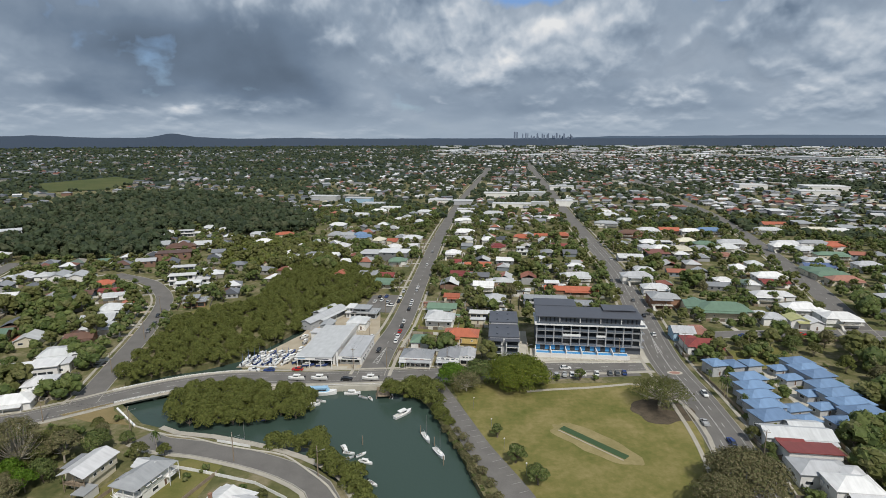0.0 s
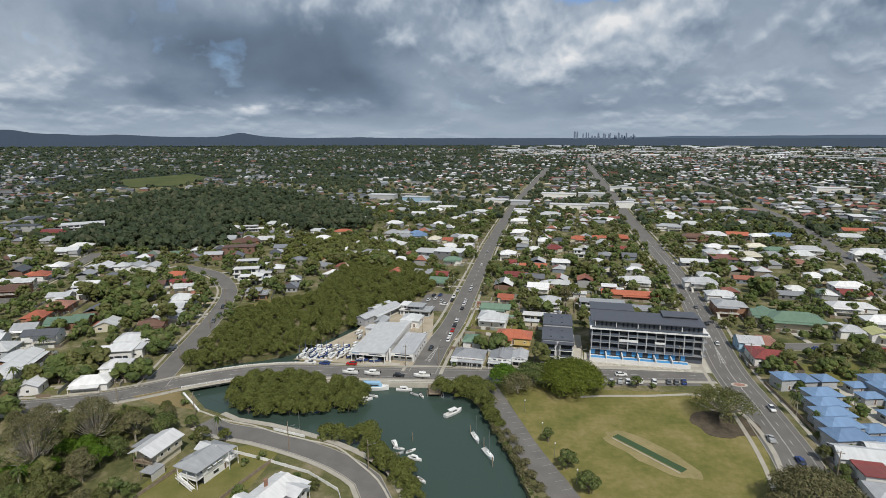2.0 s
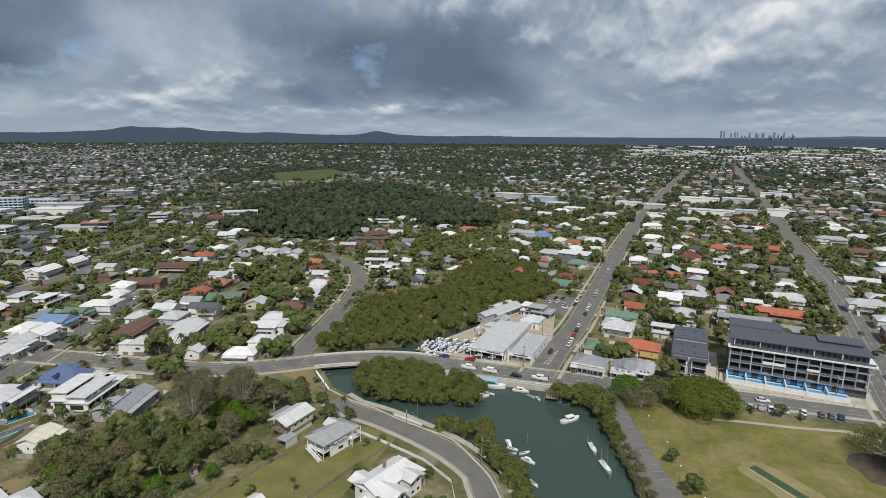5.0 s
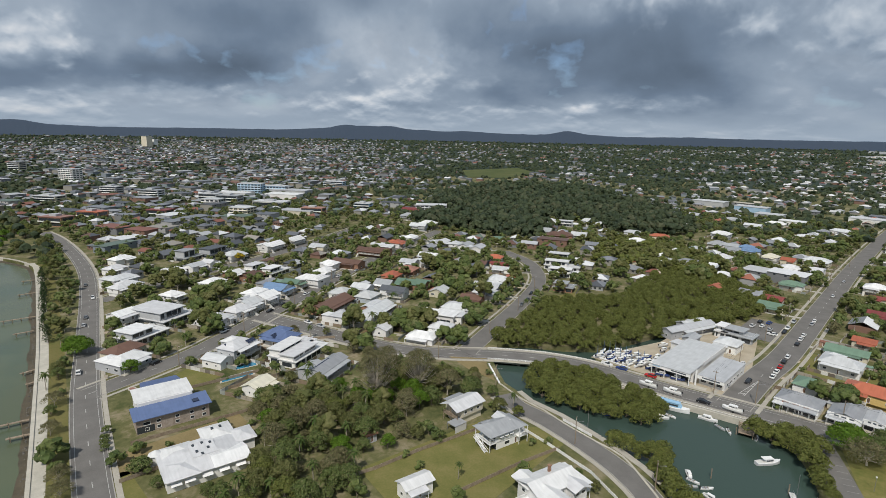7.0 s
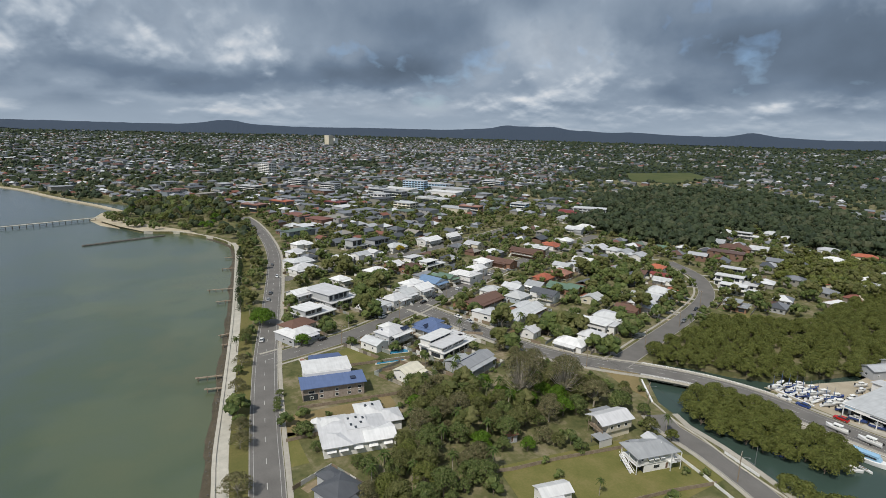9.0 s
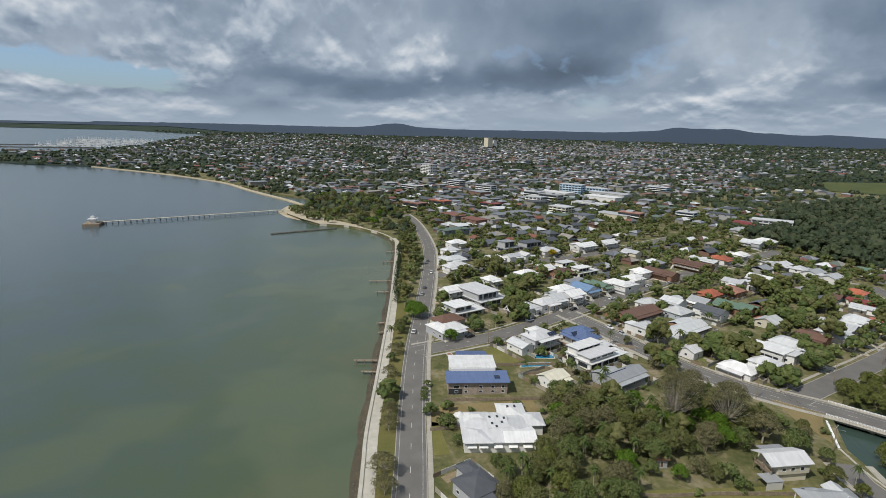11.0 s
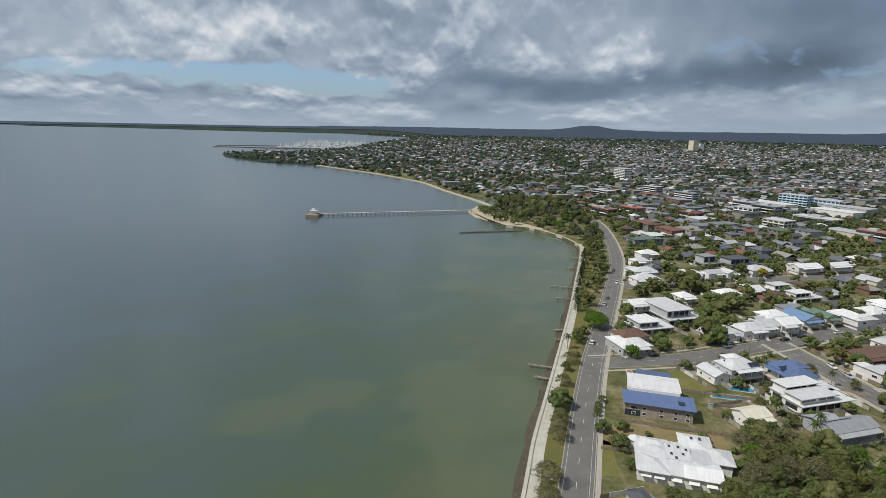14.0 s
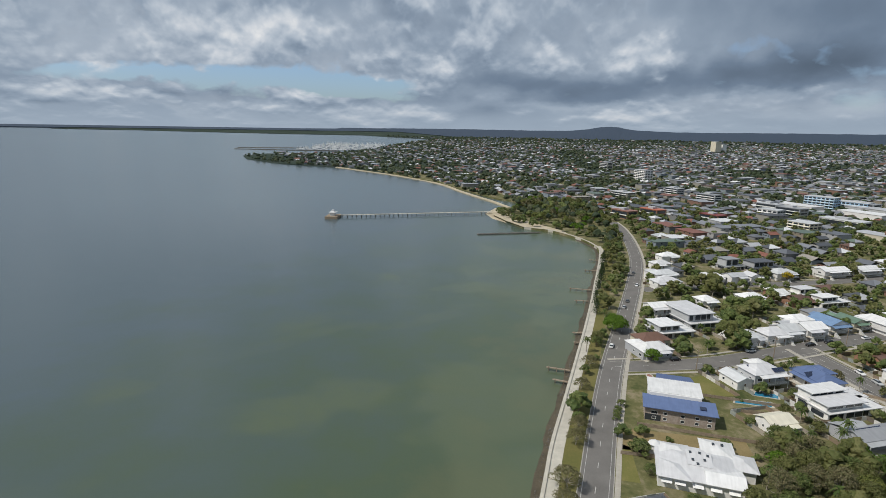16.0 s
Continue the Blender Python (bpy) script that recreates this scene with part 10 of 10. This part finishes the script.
def far_trees():
    """Trees of the distance, one or two rough clumps each."""
    balls = {}
    for sub in (1, 2):
        iv, fi = clump_ball(sub)
        keep = iv[:, 2] > (-0.75 if sub == 1 else -0.45)
        order = np.cumsum(keep) - 1
        balls[sub] = iv[keep], np.array([[order[q] for q in f] for f in fi if all(keep[q] for q in f)])
    rng = np.random.default_rng(9)
    vs, fs, n = [], [], 0
    prng = random.Random(3)

    def clump(x, y, z, r, h, sub=1):
        nonlocal n
        iv, fi = balls[sub]
        jit = iv * (1 + (0.26 if sub == 1 else 0.17) * rng.normal(size=(len(iv), 1))).clip(0.55, 1.5) * np.array([r, r, h]) + np.array([x, y, z])
        vs.append(jit)
        fs.append(fi + n)
        n += len(iv)

    for zone, count in ((WOODS, 5200), (GROVE, 120)):
        xs, ys = [p[0] for p in zone], [p[1] for p in zone]
        placed = 0
        while placed < count:
            x, y = prng.uniform(min(xs), max(xs)), prng.uniform(min(ys), max(ys))
            if inside(zone, x, y):
                placed += 1
                if not clear(x, y, 2.0):
                    continue
                tall = prng.random() < 0.25
                r = prng.uniform(2.6, 4.2) if tall else prng.uniform(1.6, 3.2)
                clump(x, y, rise(x, y) + (prng.uniform(6, 10) if tall else prng.uniform(2, 5.5)), r, r * 1.1, 2 if math.hypot(x - 12, y - 9) < 800 else 1)
    placed = 0
    while placed < 54000:
        d = 640 + 2800 * prng.random() ** 1.05
        az = prng.uniform(-118, 52)
        x, y = 12 + d * math.sin(radians(az)), 9 + d * math.cos(radians(az))
        placed += 1
        # the town centre has few trees, the valley behind the woods many, the eastern streets some
        jx, jy = x + prng.gauss(0, 110), y + prng.gauss(0, 110)
        share = 0.86 if in_town(jx, jy) else 1.0 if in_valley(jx, jy) else 1.08
        if prng.random() > share * max(0.32, min(1.2, 0.72 + 1.5 * leafy(x, y))):
            continue
        if d < 1000 and not clear(x, y, 1.5):
            continue
        if not inside(LAND, x, y) or inside(FIELD, x, y) or (-600 > x > -720 and 880 < y < 990) or near_road(x, y, 2):
            continue
        r = prng.uniform(1.9, 4.2) * (1 + d / 7000)
        z = rise(x, y)
        clump(x, y, z + r * 0.75, r, r * 0.9)
        if d < 1300:
            clump(x + prng.uniform(-r, r), y + prng.uniform(-r, r), z + r * 0.6, r * 0.75, r * 0.7)
    tagged(new("far_trees", mesh_of("far_trees", np.concatenate(vs).tolist(), np.concatenate(fs).tolist(), [M["farleaf"]])), "dark green trees of the distant suburb", "trees", kind="stuff")


far_trees()


def scatter_trees():
    rng = random.Random(12)
    for zone, kinds, gap, most, group, z in ((MANGROVES, ("mangrove",), 5.4, 290, "mangrove forest", -0.6), (ISLAND, ("mangrove",), 4.6, 60, "mangrove island", -2.0),
                                             (BUSH, ("broad", "broad", "palm", "broad", "small", "bright", "broad", "dryshrub", "palm", "small", "gum", "near_gum", "broad", "dryshrub"), 3.9, 118, "bush block", None)):
        xs, ys = [p[0] for p in zone], [p[1] for p in zone]
        made, tries = [], 0
        while len(made) < most and tries < 9000:
            tries += 1
            x, y = rng.uniform(min(xs), max(xs)), rng.uniform(min(ys), max(ys))
            if inside(zone, x, y) and not near_road(x, y, 1.5) and all((x - a) ** 2 + (y - b) ** 2 > gap * gap for a, b in made):
                made.append((x, y))
                plant(rng.choice(kinds), x, y, 1.0, rng, group, z)
    joined, taken = [], {}
    for p, q, _ in PLANTED:
        for i in (-1, 0, 1):
            for j in (-1, 0, 1):
                taken.setdefault((int(p // 6) + i, int(q // 6) + j), []).append((p, q))
    for _ in range(120000):
        if len(joined) >= 3000:
            break
        d, a = 90 + 680 * rng.random() ** 0.6, radians(rng.uniform(38, 196))
        x, y = 12 + d * math.cos(a), 9 + d * math.sin(a)
        if not free_land(x, y, 3) or near_road(x, y, 2.5) or not clear(x, y, 0.3):
            continue
        small_only = inside(HOME, x, y) or (inside(CENTRE, x, y) and y < 230)
        if any((x - p) ** 2 + (y - q) ** 2 < 12 for p, q in taken.get((int(x // 6), int(y // 6)), ())):
            continue
        kinds = ("near_shrub", "near_shrub", "near_small") if small_only else ("near_broad", "near_small", "near_small", "near_broad", "near_gum", "near_gum", "near_small", "palm", "near_shrub", "near_shrub", "near_broad", "near_broad") if d < 300 else ("light_broad", "light_broad", "light_small", "light_gum", "light_broad", "light_small", "light_gum")
        kind = rng.choice(kinds)
        k = rng.uniform(0.8, 1.15)
        for i in (-1, 0, 1):
            for j in (-1, 0, 1):
                taken.setdefault((int(x // 6) + i, int(y // 6) + j), []).append((x, y))
        joined.append((kind, x, y, k, rng.uniform(0, math.tau)))
    # the near edge of the woods
    for _ in range(900):
        x, y = rng.uniform(-540, -128), rng.uniform(440, 760)
        if inside(WOODS, x, y) and clear(x, y, 1):
            joined.append(("wood", x, y, rng.uniform(0.9, 1.6), rng.uniform(0, math.tau)))
    for _ in range(700):
        x, y = rng.uniform(-235, -40), rng.uniform(400, 540)
        if inside(LINK, x, y) and clear(x, y, 1) and not near_road(x, y, 2):
            joined.append((rng.choice(("marsh", "marsh", "marsh", "light_gum")), x, y, rng.uniform(0.9, 1.4), rng.uniform(0, math.tau)))
    # thickets of large trees between the streets
    for x, y, reach, count in ((-222, 315, 12, 9), (-190, 270, 9, 6), (-165, 257, 7, 4), (-233, 306, 8, 4), (-197, 306, 7, 4), (-141, 230, 5, 3), (-133, 203, 3, 1), (-155, 203, 6, 3), (-110, 408, 10, 6), (-125, 390, 9, 5), (-104, 449, 9, 5), (-76, 408, 9, 5), (-71, 449, 9, 5), (-55, 472, 8, 4),
                               (9, 390, 7, 4), (14, 498, 8, 4), (65, 427, 7, 4), (70, 389, 7, 4), (187, 407, 10, 6), (166, 407, 7, 4), (182, 358, 8, 4), (-184, 186, 6, 3), (-167, 194, 5, 3), (-161, 168, 5, 3), (-214, 335, 8, 5), (-280, 160, 8, 5), (-262, 146, 8, 5), (-233, 135, 7, 4), (-222, 147, 6, 3), (-320, 155, 9, 5), (190, 175, 14, 9), (200, 205, 14, 9), (200, 225, 10, 6), (250, 300, 10, 6), (180, 265, 7, 4), (173, 192, 7, 6), (150, 162, 9, 9), (137, 146, 6, 5), (166, 170, 8, 6), (196, 227, 9, 7), (180, 150, 12, 8), (160, 140, 10, 8)):
        for _ in range(count):
            a, q = rng.uniform(0, math.tau), reach * rng.random() ** 0.5
            p = (x + q * math.cos(a), y + q * math.sin(a))
            if clear(*p, 0.3) and not near_road(*p, 2.0):
                joined.append((rng.choice(("near_broad", "near_broad", "near_gum")), *p, rng.uniform(1.0, 1.5), a))
    # garden trees among the houses: one joined mesh for trunks and crowns
    vs, fs, ms, n = [], [], [], 0
    slots = [M["bark"], M["palebark"], M["leaf"], M["olive"], M["frond"], M["farleaf"], M["mangrove"]]
    for kind, x, y, k, turn in joined:
        for me in rng.choice(TREES[kind]):
            co = np.empty(len(me.vertices) * 3)
            me.vertices.foreach_get("co", co)
            co = co.reshape(-1, 3) * k
            c, s = math.cos(turn), math.sin(turn)
            vs.append(np.stack([co[:, 0] * c - co[:, 1] * s + x, co[:, 0] * s + co[:, 1] * c + y, co[:, 2] + rise(x, y)], 1))
            fs += [tuple(n + i for i in p.vertices) for p in me.polygons]
            ms += [slots.index(me.materials[0])] * len(me.polygons)
            n += len(me.vertices)
    tagged(new("garden_trees", mesh_of("garden_trees", np.concatenate(vs).tolist(), fs, slots, ms)), "green garden trees and palms between the houses", "trees", kind="stuff")


scatter_trees()


# ---- hills and city on the skyline ----
def skyline():
    hill = bpy.data.materials.new("distant_hills_haze_glow")
    hill.use_nodes = True
    N, L = nodes_of(hill.node_tree)
    out, p = N.new("ShaderNodeOutputMaterial"), N.new("ShaderNodeBsdfPrincipled")
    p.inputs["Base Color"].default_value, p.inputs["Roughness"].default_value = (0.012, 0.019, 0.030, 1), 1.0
    # a blue glow puts the haze of distance into the hills
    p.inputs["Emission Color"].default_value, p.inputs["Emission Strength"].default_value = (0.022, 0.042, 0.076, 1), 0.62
    L.new(p.outputs[0], out.inputs[0])
    s = Shape()
    hills = ((-26.1, 26, 1.3), (-26, 16, 4), (-36.5, 10, 2.5), (-32, 6, 2), (-15, 8, 3), (-48.8, 36, 1.3), (-46.6, 34, 1.5), (-44.2, 40, 1.6), (-51, 20, 3), (-45, 12, 6), (-41, 20, 2), (-36, 14, 3), (-60, 10, 8), (-76.7, 30, 1.8), (-77, 12, 4), (-73, 6, 3), (-92, 5, 8))
    n = 480
    v = []
    for k in range(n + 1):
        az = -150 + 210 * k / n
        a = radians(az)
        top = 98 + 3.0 * noise.noise(Vector((az * 0.8, 0, 0))) + 2.2 * noise.noise(Vector((az * 2.2, 3, 0))) + 1.2 * noise.noise(Vector((az * 6, 5, 0)))
        for c, h, wd in hills:
            top += h * math.exp(-(((az - c) / wd) ** 2))
        if az < -104:
            top = 92 - 2.5 * min(1, (-104 - az) / 4)
        x, y = math.sin(a), math.cos(a)
        # the haze-glowing wooded foothills begin nearer over land than over the bay
        near = 4250 - 850 * min(1, max(0, (az + 98) / 6))
        v += [(12 + near * x, 9 + near * y, rise(12 + near * x, 9 + near * y) + 3), (12 + 4790 * x, 9 + 4790 * y, top), (12 + 4800 * x, 9 + 4800 * y, 30)]
    f = []
    for k in range(n):
        q = 3 * k
        f += [(q, q + 3, q + 4, q + 1), (q + 1, q + 4, q + 5, q + 2)]
    s.add(v, f)
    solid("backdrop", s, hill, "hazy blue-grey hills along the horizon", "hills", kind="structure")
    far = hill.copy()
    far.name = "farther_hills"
    # the farther range glows paler blue, as thicker haze
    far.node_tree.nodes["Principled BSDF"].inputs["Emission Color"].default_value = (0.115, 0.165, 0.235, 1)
    v = []
    for k in range(161):
        az = -12 + 76 * k / 160
        top = 99 + 22 * math.exp(-(((az - 31) / 14) ** 2)) + 8 * math.exp(-(((az - 17) / 4) ** 2)) + 4.0 * noise.noise(Vector((az * 0.5, 8, 0))) + 1.5 * noise.noise(Vector((az * 2, 9, 0)))
        x, y = math.sin(radians(az)), math.cos(radians(az))
        v += [(12 + 4815 * x, 9 + 4815 * y, 60), (12 + 4835 * x, 9 + 4835 * y, min(top, 97 + 4 * max(0, az + 12)))]
    ridge = Shape().add(v, [(2 * k, 2 * k + 2, 2 * k + 3, 2 * k + 1) for k in range(160)])
    solid("backdrop", ridge, far, "mountain range beyond the city, glowing pale blue as haze", "hills", kind="structure")


skyline()


def industry():
    """Long pale sheds of the industrial plain, far off."""
    rng = random.Random(23)
    s = Shape()
    for k in range(170):
        az, d = radians(rng.uniform(-1, 42)), rng.uniform(2300, 3380)
        x, y = 12 + d * math.sin(az), 9 + d * math.cos(az)
        m = pose(x, y, rise(x, y), 0, 0, -math.degrees(az) + rng.uniform(-18, 18))
        w, dp, h = rng.uniform(30, 95), rng.uniform(14, 34), rng.uniform(4, 8)
        one = Shape().box(-w / 2, -dp / 2, -2, w / 2, dp / 2, h)
        rs, _ = roof_shape(w, dp, h + 0.05, "gable", 0.12, 0.5, 0.3)
        for sh in (one, rs):
            s.add([(m @ Vector(p))[:] for p in sh.v], sh.f)
    solid("industrial_sheds", s, M["sheds"], "long pale sheds of the distant industrial plain", "sheds", kind="stuff")


M["sheds"] = varied("pale_shed_cladding", [(0.66, 0.67, 0.68, 4), (0.45, 0.46, 0.47, 3), (0.30, 0.32, 0.34, 3), (0.52, 0.49, 0.42, 2)], rough=0.6, island=True, grain=0.1)
industry()
